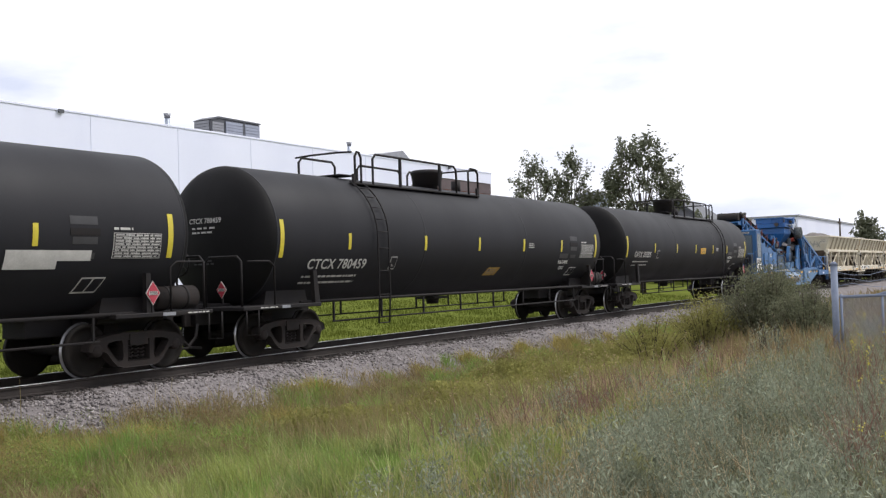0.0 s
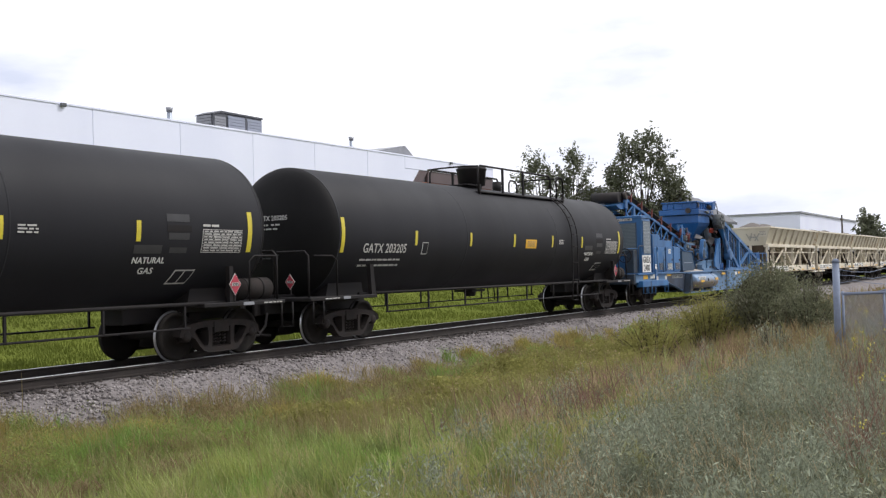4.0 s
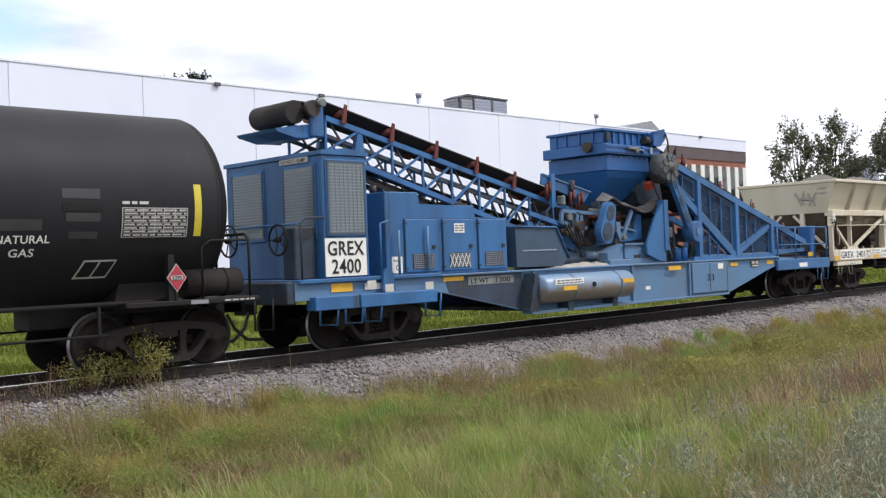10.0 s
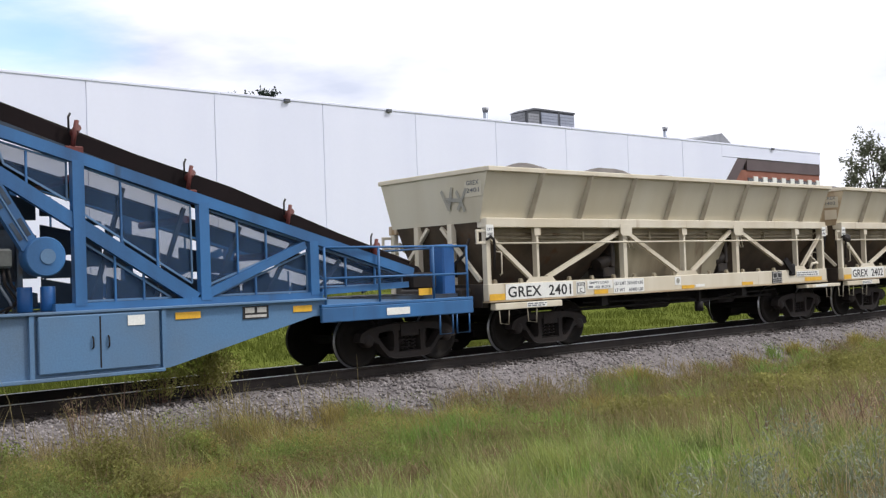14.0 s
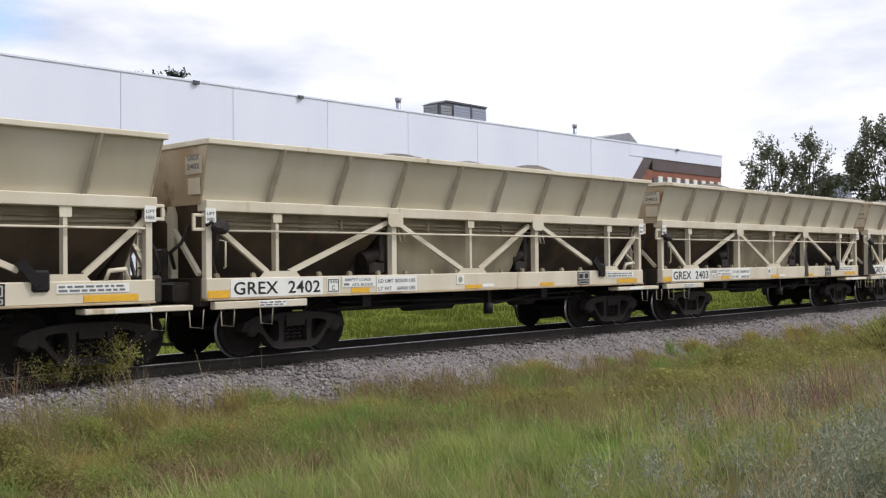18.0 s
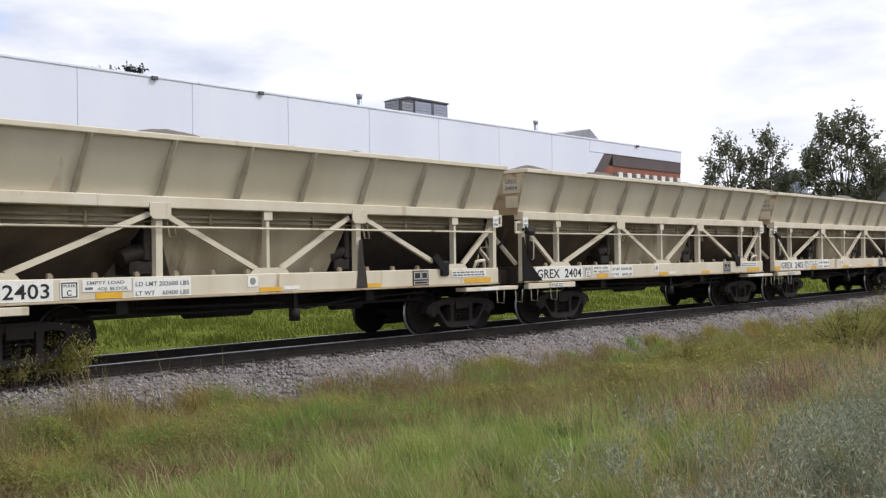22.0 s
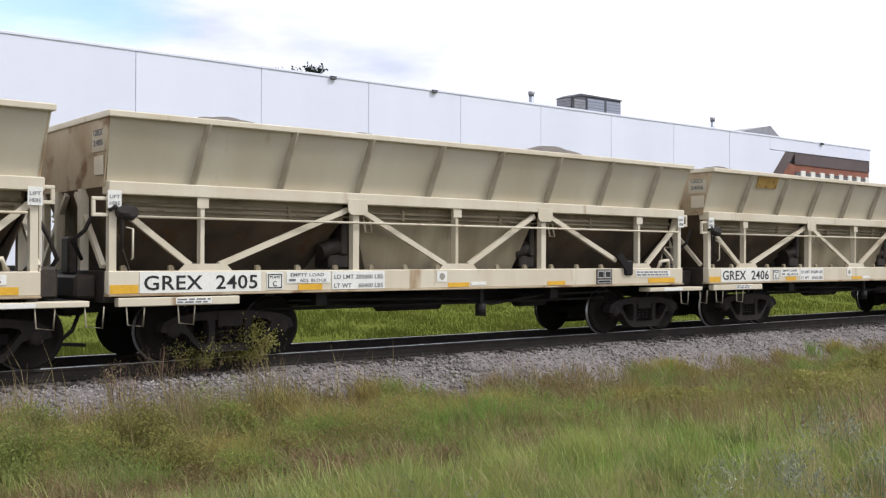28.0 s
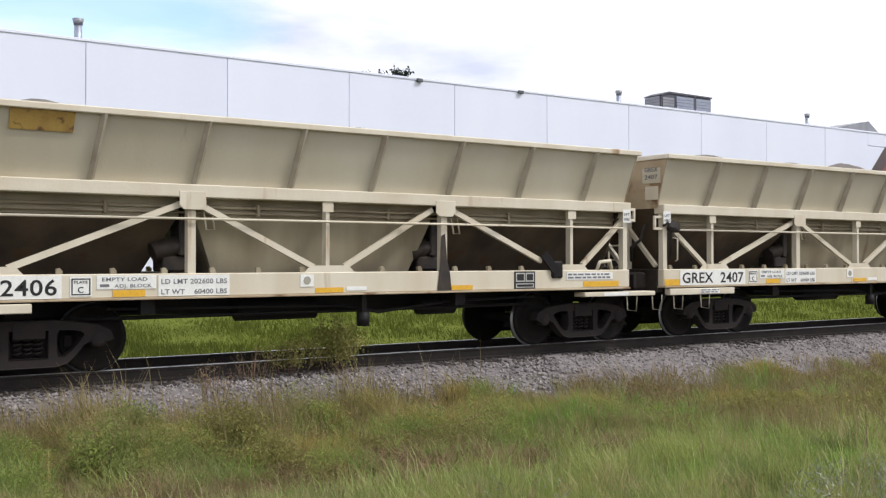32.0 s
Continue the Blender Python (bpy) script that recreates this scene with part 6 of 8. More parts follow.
def tank_wagon(label, plat0, plat1, ladder_x, dome_x, stripes, text, seed):
    car = thing("tank_wagon", label, "tank wagon", "black tank wagons")
    bm = bmesh.new()
    prof = [(-0.52 * math.cos(a), TANK_R * math.sin(a)) for a in [0.04 + (math.pi / 2 - 0.04) * i / 9 for i in range(10)]]
    prof += [(x, TANK_R) for x in (3.4, 6.8, 10.2, 13.6)]
    prof += [(TANK_L - p[0], p[1]) for p in reversed(prof[:10])]
    lathe(bm, prof, 72, "x")
    bmesh.ops.translate(bm, verts=bm.verts[:], vec=(0, 0, TANK_Z))
    # the ends get a darker black that stands in for their shade
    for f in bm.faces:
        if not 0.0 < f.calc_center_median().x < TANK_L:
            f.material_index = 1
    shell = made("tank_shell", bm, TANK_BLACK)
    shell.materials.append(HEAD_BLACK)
    part("tank_shell", shell, None, car, "smooth black painted tank with rounded ends darkened as shade")
    for x in (0.0, 5.66, 11.33, 17.0):
        bm = bmesh.new()
        lathe(bm, [(x - 0.02, TANK_R - 0.01), (x - 0.02, TANK_R + 0.0004), (x + 0.02, TANK_R + 0.0004), (x + 0.02, TANK_R - 0.01)], 72, "x")
        bmesh.ops.translate(bm, verts=bm.verts[:], vec=(0, 0, TANK_Z))
        part("weld_seam", bm, TANK_BLACK, car)
    # end decks, stub sills and saddles
    for e, (x0, x1, xt) in enumerate(((-1.15, 2.3, 0.86), (14.5, 17.8, 16.2))):
        part("stub_sill", bevelled(boxes((x0, x1, -0.3, 0.3, 0.7, 1.12)), 0.02), BLACK_STEEL, car)
        part("end_deck", bevelled(boxes((x0 + 0.1, x1 - 0.9 if e == 0 else x1 - 0.1, -1.48, 1.48, 0.98, 1.06) if e == 0 else (x0 + 0.9, x1 - 0.1, -1.48, 1.48, 0.98, 1.06)), 0.012), BLACK_STEEL, car)
        part("saddle", one_prism([(xt - 0.75, 0.9), (xt + 0.75, 0.9), (xt + 0.6, 1.5), (xt - 0.6, 1.5)], -0.95, 0.95), BLACK_STEEL, car)
        for s in (-1, 1):
            part("saddle_brace", one_prism([(xt + 0.35, 1.06), (xt + 0.52, 1.06), (xt + 0.42, 1.75), (xt + 0.3, 1.75)] if e == 0 else [(xt - 0.1, 1.06), (xt + 0.05, 1.06), (xt + 0.0, 1.75), (xt - 0.1, 1.75)], min(s * 1.36, s * 1.46), max(s * 1.36, s * 1.46)), BLACK_STEEL, car)
            xr = x0 + 0.2 if e == 0 else x1 - 0.2
            part("end_rail", one_pipe([(xr, s * 1.35, 1.06), (xr, s * 1.35, 1.95), (xr, s * 1.25, 2.05), (xr, s * 0.5, 2.05), (xr, s * 0.4, 1.95), (xr, s * 0.4, 1.06)], 0.022), BLACK_STEEL, car)
            part("grab_rail", one_pipe([(xr + (0.9 if e == 0 else -0.9), s * 1.42, 1.06), (xr + (0.9 if e == 0 else -0.9), s * 1.42, 1.85), (xr + (0.75 if e == 0 else -0.75), s * 1.42, 1.95), (xr + 0.1 * (1 if e == 0 else -1), s * 1.42, 1.95)], 0.018), BLACK_STEEL, car)
            part("stirrup", one_pipe([(xr, s * 1.46, 1.0), (xr, s * 1.46, 0.5), (xr + 0.35, s * 1.46, 0.5), (xr + 0.35, s * 1.46, 1.0)], 0.016, 6), BLACK_STEEL, car)
        bars(car, *((x1 - 0.75, x1 - 0.15) if e else (x0 + 0.6, x0 + 1.1)), 1.0, 1.04, 1, LABEL_GREY, -1.482)
        patch(car, "small_plate", x1 - 1.35 if e else x0 + 1.25, x1 - 1.05 if e else x0 + 1.5, 0.99, 1.05, GREY_METAL, y=-1.482)
        coupler(car, x0 + 0.1 if e == 0 else x1 - 0.1, -1 if e == 0 else 1)
    res = part("air_reservoir", one_tube((16.5, -1.12, 1.3), (17.5, -1.12, 1.3), 0.22, 18), TRUCK_STEEL, car, "grey brake air reservoir on the end deck")
    part("strap", one_tube((16.75, -1.12, 1.3), (16.81, -1.12, 1.3), 0.23, 18), BLACK_STEEL, res)
    part("strap", one_tube((17.2, -1.12, 1.3), (17.26, -1.12, 1.3), 0.23, 18), BLACK_STEEL, res)
    spoked_wheel(car, 17.72, -0.6, 1.95, 0.26)
    for s in (-1, 1):
        part("side_rail", one_tube((0.9, s * 1.3, 1.08), (16.4, s * 1.3, 1.06), 0.035, 10), BLACK_STEEL, car)
        part("side_rail", one_tube((2.0, s * 1.3, 0.62), (15.2, s * 1.3, 0.62), 0.02, 8), BLACK_STEEL, car)
        for i in range(8):
            x = 2.05 + 1.86 * i
            part("rail_post", boxes((x - 0.02, x + 0.02, s * 1.3 - 0.02, s * 1.3 + 0.02, 0.62, 1.1)), BLACK_STEEL, car)
    part("outlet_valve", one_tube((8.3, 0, 0.78), (8.3, 0, 1.05), 0.16, 14, 0.22), BLACK_STEEL, car)
    part("valve_skid", boxes((7.9, 8.7, -0.3, 0.3, 0.92, 0.98)), BLACK_STEEL, car)
    # top platform
    part("platform", bevelled(boxes((plat0, plat1, -0.9, -0.55, 3.78, 3.82), (plat0, plat1, 0.55, 0.9, 3.78, 3.82), (plat0, plat0 + 0.6, -0.5, 0.5, 4.02, 4.05)), 0.006), BLACK_STEEL, car, "black steel walkway over the tank top")
    span = plat1 - plat0
    near_hoops = [(0.0, 0.83)] if seed == 2 else [(0.02, 0.06), (0.14, 0.8)]
    far_hoops = [(0.02, 0.76), (0.89, 0.99)] if seed == 2 else [(0.02, 0.26), (0.42, 0.76), (0.82, 0.98)]
    for s, hoops in ((-1, near_hoops + [(0.91, 1.0)]), (1, far_hoops)):
        y = s * 0.85
        for a, b in hoops:
            xa, xb = plat0 + span * a, plat0 + span * b
            r = min(0.12, (xb - xa) / 3)
            part("top_rail", one_pipe([(xa, y, 3.8), (xa, y, 4.44), (xa + r, y, 4.56), (xb - r, y, 4.55), (xb, y, 4.43), (xb, y, 3.8)], 0.028), BLACK_STEEL, car)
            if xb - xa > 2.5:
                for f in (((0.31, 0.59) if seed == 2 else (0.3, 0.78)) if xb - xa > 4.0 else (0.32,)):
                    x = xa + (xb - xa) * f
                    part("rail_post", boxes((x - 0.03, x + 0.03, y - 0.03, y + 0.03, 3.8, 4.56)), BLACK_STEEL, car)
        for x in (plat0 + 0.06, plat1 - 0.06):
            part("platform_leg", boxes((x - 0.04, x + 0.04, y - 0.03, y + 0.03, 3.7, 4.02)), BLACK_STEEL, car)
    for x in (plat0, plat1):
        part("cross_rail", one_pipe([(x, -0.85, 4.54), (x, -0.4, 4.56), (x, 0.4, 4.56), (x, 0.85, 4.54)], 0.024), BLACK_STEEL, car)
    bm = bmesh.new()
    dz = 0.14 if seed == 2 else 0.0
    lathe(bm, [(3.9, 0.3), (4.06, 0.3), (4.08, 0.4), (4.38 + dz, 0.44), (4.4 + dz, 0.46), (4.46 + dz, 0.46), (4.5 + dz, 0.4), (4.52 + dz, 0.1)], 28)
    for v in bm.verts:
        v.co = (v.co.x + dome_x, v.co.z, v.co.y)
    part("valve_dome", bm, BLACK_STEEL, car, "round black valve housing")
    part("safety_valve", one_tube((dome_x + 1.6, 0, 3.95), (dome_x + 1.6, 0, 4.3), 0.14, 12), BLACK_STEEL, car)
    # ladder that follows the shell
    for s in (-1, 1):
        arc = [(s * 1.54, 0.5), (s * 1.58, 1.1), (s * 1.58, 1.6), (s * 1.58, 2.1)] + [(s * (TANK_R + 0.08) * math.cos(a), TANK_Z + (TANK_R + 0.08) * math.sin(a)) for a in [0.17 * k for k in range(7)]]
        for dx in (-0.22, 0.22):
            part("ladder_rail", one_pipe([(ladder_x + dx, y, z) for y, z in arc], 0.02, 6), BLACK_STEEL, car)
        for k in range(10):
            i = k * (len(arc) - 1) / 9.001
            a, b = arc[int(i)], arc[int(i) + 1]
            y, z = a[0] + (b[0] - a[0]) * (i % 1), a[1] + (b[1] - a[1]) * (i % 1)
            part("rung", one_tube((ladder_x - 0.22, y, z), (ladder_x + 0.22, y, z), 0.014, 6), BLACK_STEEL, car)
    # stripes and lettering
    for i, x in enumerate(stripes):
        end = i in (0, len(stripes) - 1)
        shell_patch(car, "stripe", x, x + (0.12 if end else 0.1), 2.02 if end else 2.2, 2.8 if end else 2.56, TANK_YELLOW, "yellow reflective stripe")
    if text:
        tx, tz, w = text[1], text[2], text[3]
        shell_letters(car, "number", text[0], tx, tz, 0.3, w, label="white stencilled wagon lettering")
        shell_bars(car, tx - 0.05, tx + w * 0.9, tz - 0.36, tz - 0.1, 2, LABEL_GREY, seed, solid=0.32)
        pl = shell_patch(car, "plate_mark", text[4], text[4] + 0.26, tz - 0.04, tz + 0.26, LABEL_GREY)
        shell_patch(pl, "plate_face", text[4] + 0.02, text[4] + 0.24, tz - 0.02, tz + 0.24, TANK_BLACK, lift=0.012)
        shell_letters(pl, "letters", "C", text[4] + 0.07, tz + 0.03, 0.15, None)
    chart = shell_patch(car, "test_chart", 15.38, 16.44, 2.01, 2.44, LABEL_GREY, "white printed test chart")
    shell_patch(chart, "chart_face", 15.393, 16.427, 2.022, 2.428, TANK_BLACK, lift=0.011)
    for i in range(1, 8):
        shell_patch(chart, "chart_line", 15.393, 16.427, 2.02 + i * 0.051, 2.026 + i * 0.051, LABEL_GREY, lift=0.014)
    for cx in (15.7, 15.89, 16.04, 16.22):
        shell_patch(chart, "chart_line", cx, cx + 0.007, 2.022, 2.428, LABEL_GREY, lift=0.0135)
    shell_bars(chart, 15.41, 16.41, 2.02, 2.43, 8, LABEL_GREY, seed + 3, solid=0.4, lift=0.018)
    shell_bars(car, 15.38, 15.79, 2.48, 2.54, 1, LABEL_GREY, seed + 5, name="chart_title", solid=0.7)
    if seed == 3:
        shell_patch(car, "white_block", 13.35, 14.3, 1.84, 2.14, LABEL_GREY, "white blanked-out lettering block")
        shell_patch(car, "white_block", 14.3, 14.95, 1.97, 2.14, LABEL_GREY)
    else:
        nx, nz = (13.6, 1.95) if seed == 2 else (13.8, 1.82)
        shell_letters(car, "cargo_name", "NATURAL", nx, nz, 0.15, 0.74, WHITE_SIGN, "white cargo lettering")
        shell_letters(car, "cargo_name", "GAS", nx + 0.2, nz - 0.18, 0.15, 0.34, WHITE_SIGN)
        shell_patch(car, "scuffed_paint", nx - 0.02, nx + 0.62, nz + 0.17, nz + 0.32, PATCH_GREY, "grey patch above the cargo lettering", lift=0.003)
    if text:
        me = lettering(text[0], 0.15, LABEL_GREY, 0.88)
        for v in me.vertices:
            y, z = -v.co.x + 0.46, v.co.z + 2.78
            q = min(0.999, (y * y + (z - TANK_Z) ** 2) / TANK_R ** 2)
            v.co = (-0.53 * math.sqrt(1 - q) + v.co.y - 0.004, y, z)
        part("end_number", me, None, car)
        erng = random.Random(seed + 20)
        for z in (2.66, 2.57, 1.98, 1.92):
            y = 0.36
            while y > -0.2:
                w = erng.uniform(0.06, 0.16)
                x = -0.53 * math.sqrt(1 - min(0.99, ((y - w / 2) ** 2 + (z - TANK_Z) ** 2) / TANK_R ** 2))
                part("small_print", boxes((x - 0.012, x - 0.002, y - w, y, z, z + 0.035)), LABEL_GREY if z > 2.5 else PATCH_GREY, car)
                y -= w + erng.uniform(0.03, 0.09)
    dp = shell_patch(car, "data_panel", 14.84, 15.34, 1.44, 1.7, LABEL_GREY, slant=0.1)
    shell_patch(dp, "face", 14.865, 15.075, 1.465, 1.675, TANK_BLACK, slant=0.085, lift=0.012)
    shell_patch(dp, "face", 15.105, 15.315, 1.465, 1.675, TANK_BLACK, slant=0.085, lift=0.012)
    ntc = shell_patch(car, "orange_notice", 9.14 if seed == 2 else 9.2, 9.86 if seed == 2 else 9.9, 1.52 if seed == 1 else 2.16, 1.74 if seed == 1 else 2.42, RUSTY_YELLOW if seed == 1 else YELLOW, "orange printed notice", slant=0.15 if seed == 1 else 0)
    shell_bars(ntc, 9.25, 9.76, 2.2 if seed != 1 else 1.56, 2.38 if seed != 1 else 1.7, 3, GREY_INK, seed + 7, solid=0.4)
    shell_bars(car, 11.46, 11.83, 2.29, 2.45, 3, LABEL_GREY, seed + 11, name="small_print", solid=0.5)
    # patches a little lighter than the shell
    for x, z, w, h in ((14.55, 2.24, 0.5, 0.12), (14.6, 2.0, 0.42, 0.1), (14.5, 2.56, 0.55, 0.14)):
        shell_patch(car, "scuffed_paint", x, x + w, z, z + h, PATCH_GREY, "lighter grey patch on the tank side", lift=0.003)
    shell_patch(car, "patched_paint", 14.5, 15.1, 2.38, 2.5, BLACK_STEEL, "darker square of touched-up paint")
    for x, y, turn in ((16.22, -1.48, 0.0), (-1.08, -0.95, -math.pi / 2)):
        pc = part("placard", one_prism([(-0.165, 0), (0, -0.213), (0.165, 0), (0, 0.213)], -0.01, 0.0), LABEL_GREY, car, "red and white diamond hazard placard", at=(x, y, 1.4))
        pc.rotation_euler = (0, 0, turn)
        pc.scale = (1, 1, 1) if turn == 0 else (0.8, 0.8, 0.8)
        part("face", one_prism([(-0.15, 0), (0, -0.195), (0.15, 0), (0, 0.195)], -0.016, -0.011), PLACARD_RED, pc)
        part("number_band", boxes((-0.1, 0.1, -0.02, -0.017, -0.035, 0.035)), LABEL_GREY, pc)
        part("letters", lettering("3295", 0.09, BLACK_INK, 0.17), None, pc, at=(-0.085, -0.024, -0.033))
        part("holder", boxes((-0.02, 0.02, 0.001, 0.03, -0.34, 0.0)), BLACK_STEEL, pc)
    truck(car, 0.86)
    truck(car, 16.22)
    return car


# ---- conveyor machine ----
def lattice(parent, name, p0, p1, d0, d1, y, cells, mat, w=0.07):
    """A flat truss below the line p0-p1 (x, z) at y: two chords and a zigzag, each bar a part."""
    (xa, za), (xb, zb) = p0, p1
    part(name + "_chord", one_beam((xa, y, za), (xb, y, zb), w, w * 1.4), mat, parent)
    part(name + "_chord", one_beam((xa, y, za - d0), (xb, y, zb - d1), w, w * 1.4), mat, parent)
    for i in range(cells):
        f, g = i / cells, (i + 1) / cells
        m = (f + g) / 2
        P = lambda t, d: (xa + (xb - xa) * t, y, za + (zb - za) * t - d * (d0 + (d1 - d0) * t))
        part(name + "_bar", one_beam(P(f, 1), P(g, 0), w * 0.6, w * 0.6), mat, parent)
        part(name + "_bar", one_beam(P(f, 1), P(f, 0), w * 0.6, w * 0.6), mat, parent)


def screen(parent, pts, y, mat):
    """A dark perforated guard plate."""
    return part("guard_screen", one_prism(pts, y, y + 0.012), mat, parent)


def machine():
    car = thing("conveyor_wagon", "blue conveyor wagon with a cab, a hopper and two belts", "conveyor wagon")
    # underframe
    GIRDER = [(0.5, 1.22), (17.2, 1.22), (20.3, 1.08), (20.3, 0.92), (17.0, 0.96), (14.5, 0.36), (6.5, 0.36), (3.9, 0.9), (0.5, 0.92)]
    for y0, y1 in ((-1.42, -1.3), (1.3, 1.42)):
        part("main_girder", one_prism(GIRDER, y0, y1), GIRDER_BLUE, car, "deep fish-bellied blue girder")
    for z0, z1, xa, xb in ((1.2, 1.24, 3.8, 17.2), (0.32, 0.37, 6.5, 14.4)):
        part("girder_flange", bevelled(boxes((xa, xb, -1.5, -1.28, z0, z1)), 0.008), GIRDER_BLUE, car)
    for x in (6.55, 10.1, 12.55, 14.4):
        part("girder_stiffener", boxes((x - 0.03, x + 0.03, -1.48, -1.42, 0.37, 1.2)), GIRDER_BLUE, car)
    part("girder_door", bevelled(boxes((12.63, 14.32, -1.5, -1.42, 0.42, 1.18)), 0.012), GIRDER_BLUE, car)
    part("girder_door_seam", boxes((13.45, 13.47, -1.505, -1.5, 0.45, 1.15)), BLACK_STEEL, car)
    for x in (13.35, 13.57):
        part("door_handle", one_pipe([(x, -1.5, 0.72), (x, -1.53, 0.74), (x, -1.53, 0.86), (x, -1.5, 0.88)], 0.01, 6), BLACK_STEEL, car)
    part("deck", boxes((0.5, 20.2, -1.3, 1.3, 1.12, 1.2), (6.5, 14.4, -1.3, 1.3, 0.38, 0.46)), BLUE_DIRTY, car)
    part("front_deck", bevelled(boxes((0.55, 3.85, -1.5, 1.5, 1.2, 1.27)), 0.01), BLUE, car)
    part("end_sill", bevelled(boxes((0.35, 0.55, -1.4, 1.4, 0.86, 1.24)), 0.02), BLUE_DIRTY, car)
    part("lift_bracket", one_prism([(2.32, 1.0), (2.62, 1.0), (2.58, 1.3), (2.5, 1.4), (2.42, 1.4), (2.34, 1.3)], -1.56, -1.5), BLUE, car)
    for x in (1.95, 2.36, 3.35):
        patch(car, "lift_notice", x, x + 0.2, 0.98 if x > 2 else 1.05, 1.12 if x > 2 else 1.2, LABEL_GREY, y=-1.562)
    for xa, xb in ((0.8, 1.75), (1.78, 3.64)):
        part("step_board", bevelled(boxes((xa, xb, -1.58, -1.32, 0.74, 0.97)), 0.012), BLUE, car)
        for x in (xa + 0.1, xb - 0.3):
            part("stirrup", one_pipe([(x, -1.55, 0.9), (x, -1.55, 0.5), (x + 0.36, -1.55, 0.48), (x + 0.42, -1.55, 0.9)], 0.017, 6), BLUE, car)
    patch(car, "reflector", 1.25, 1.72, 1.03, 1.18, YELLOW, y=-1.43)
    patch(car, "small_notice", 2.0, 2.45, 1.04, 1.15, WHITE_SIGN, y=-1.43)
    patch(car, "reflector", 3.95, 4.5, 1.1, 1.18, YELLOW, y=-1.43)
    # thin added panel that paints the flange's shadow on the girder web
    part("belly_panel", one_prism([(3.98, 1.19), (6.22, 1.19), (6.32, 0.42), (4.1, 0.88)], -1.427, -1.421), BELLY_SHADE, car, "added dark panel with painted shade and grime on the girder's belly")
    nt = patch(car, "stencil_notice", 4.62, 5.95, 1.0, 1.16, STENCIL, y=-1.432)
    side_letters(nt, "letters", "LT WT", 4.7, 1.03, 0.13, 0.5, y=-1.442)
    side_letters(nt, "letters", "1300", 5.42, 1.03, 0.13, 0.42, y=-1.442)
    for x, w in ((11.55, 0.55), (14.6, 0.4), (16.6, 0.35)):
        patch(car, "reflector", x, x + w, 1.04, 1.14, YELLOW, y=-1.505 if x < 14.4 else -1.43)
    patch(car, "small_notice", 13.85, 14.1, 1.0, 1.14, WHITE_SIGN, y=-1.505)
    blk = patch(car, "data_panel", 15.7, 16.15, 0.98, 1.17, BLACK_INK, y=-1.43)
    part("frame", boxes((15.74, 15.9, -1.44, -1.437, 1.07, 1.15), (15.95, 16.11, -1.44, -1.437, 1.07, 1.15), (15.74, 16.11, -1.44, -1.437, 1.0, 1.04)), LABEL_GREY, blk)
    patch(car, "small_notice", 10.65, 10.85, 0.62, 0.7, WHITE_SIGN, y=-1.43)
    # cab
    cab = part("cab", bevelled(boxes((1.12, 2.12, -1.45, 1.45, 1.27, 3.38)), 0.02), BLUE, car, "blue operator cab with large windows")
    part("cab_roof", one_prism([(1.09, 3.38), (2.15, 3.38), (2.15, 3.44), (1.65, 3.5), (1.09, 3.45)], -1.48, 1.48), BLUE, cab)
    w1 = part("side_window", bevelled(boxes((1.18, 2.07, -1.475, -1.452, 1.98, 3.3)), 0.01), BLUE, cab)
    part("pane", boxes((1.24, 2.01, -1.482, -1.477, 2.04, 3.24)), CAB_GLASS, w1)
    for d in ((1.205, 1.238, 2.0, 3.28), (2.012, 2.045, 2.0, 3.28), (1.24, 2.01, 2.0, 2.036), (1.24, 2.01, 3.244, 3.28)):
        part("gasket", boxes((d[0], d[1], -1.486, -1.476, d[2], d[3])), SLATE, w1)
    for i in range(22):
        part("blind_slat", boxes((1.25, 2.0, -1.487, -1.484, 2.06 + i * 0.054, 2.078 + i * 0.054)), CAB_BLIND, w1)
    for y0, y1 in ((-1.3, -0.35), (0.2, 1.25)):
        wf = part("front_window", bevelled(boxes((1.095, 1.118, y0, y1, 1.95, 3.26)), 0.01), BLUE, cab)
        part("pane", boxes((1.088, 1.093, y0 + 0.07, y1 - 0.07, 2.02, 3.19)), CAB_GLASS, wf)
        for ya, yb in ((y0 + 0.03, y0 + 0.068), (y1 - 0.068, y1 - 0.03)):
            part("gasket", boxes((1.085, 1.094, ya, yb, 2.0, 3.21)), SLATE, wf)
        for i in range(21):
            part("blind_slat", boxes((1.081, 1.084, y0 + 0.08, y1 - 0.08, 2.04 + i * 0.054, 2.056 + i * 0.054)), CAB_BLIND, wf)
    for i in range(8):
        part("blind_cord", boxes((1.28 + i * 0.096, 1.288 + i * 0.096, -1.491, -1.488, 2.05, 3.23)), CAB_BLIND, w1)
    nb = part("notice_board", boxes((1.09, 1.115, -1.1, -0.3, 3.28, 3.37)), LABEL_GREY, cab)
    nl = part("letters", lettering("DO NOT HUMP", 0.09, BLACK_INK, 0.7), None, nb, at=(1.087, -0.35, 3.293))
    nl.rotation_euler = (0, 0, -math.pi / 2)
    sg = part("number_board", boxes((1.13, 2.04, -1.465, -1.453, 1.3, 1.95)), WHITE_SIGN, cab, "white number board with black letters")
    for txt, z, w in (("GREX", 1.66, 0.8), ("2400", 1.35, 0.64)):
        part("letters", lettering(txt, 0.345, BLACK_INK, w), None, sg, at=(1.19 + (0.78 - w) / 2, -1.472, z))
    for y in (-1.5, 1.5):
        part("handrail", one_pipe([(0.6, y, 1.27), (0.6, y, 2.2), (0.7, y, 2.3), (1.1, y, 2.3)], 0.018, 8), BLUE_DIRTY, car)
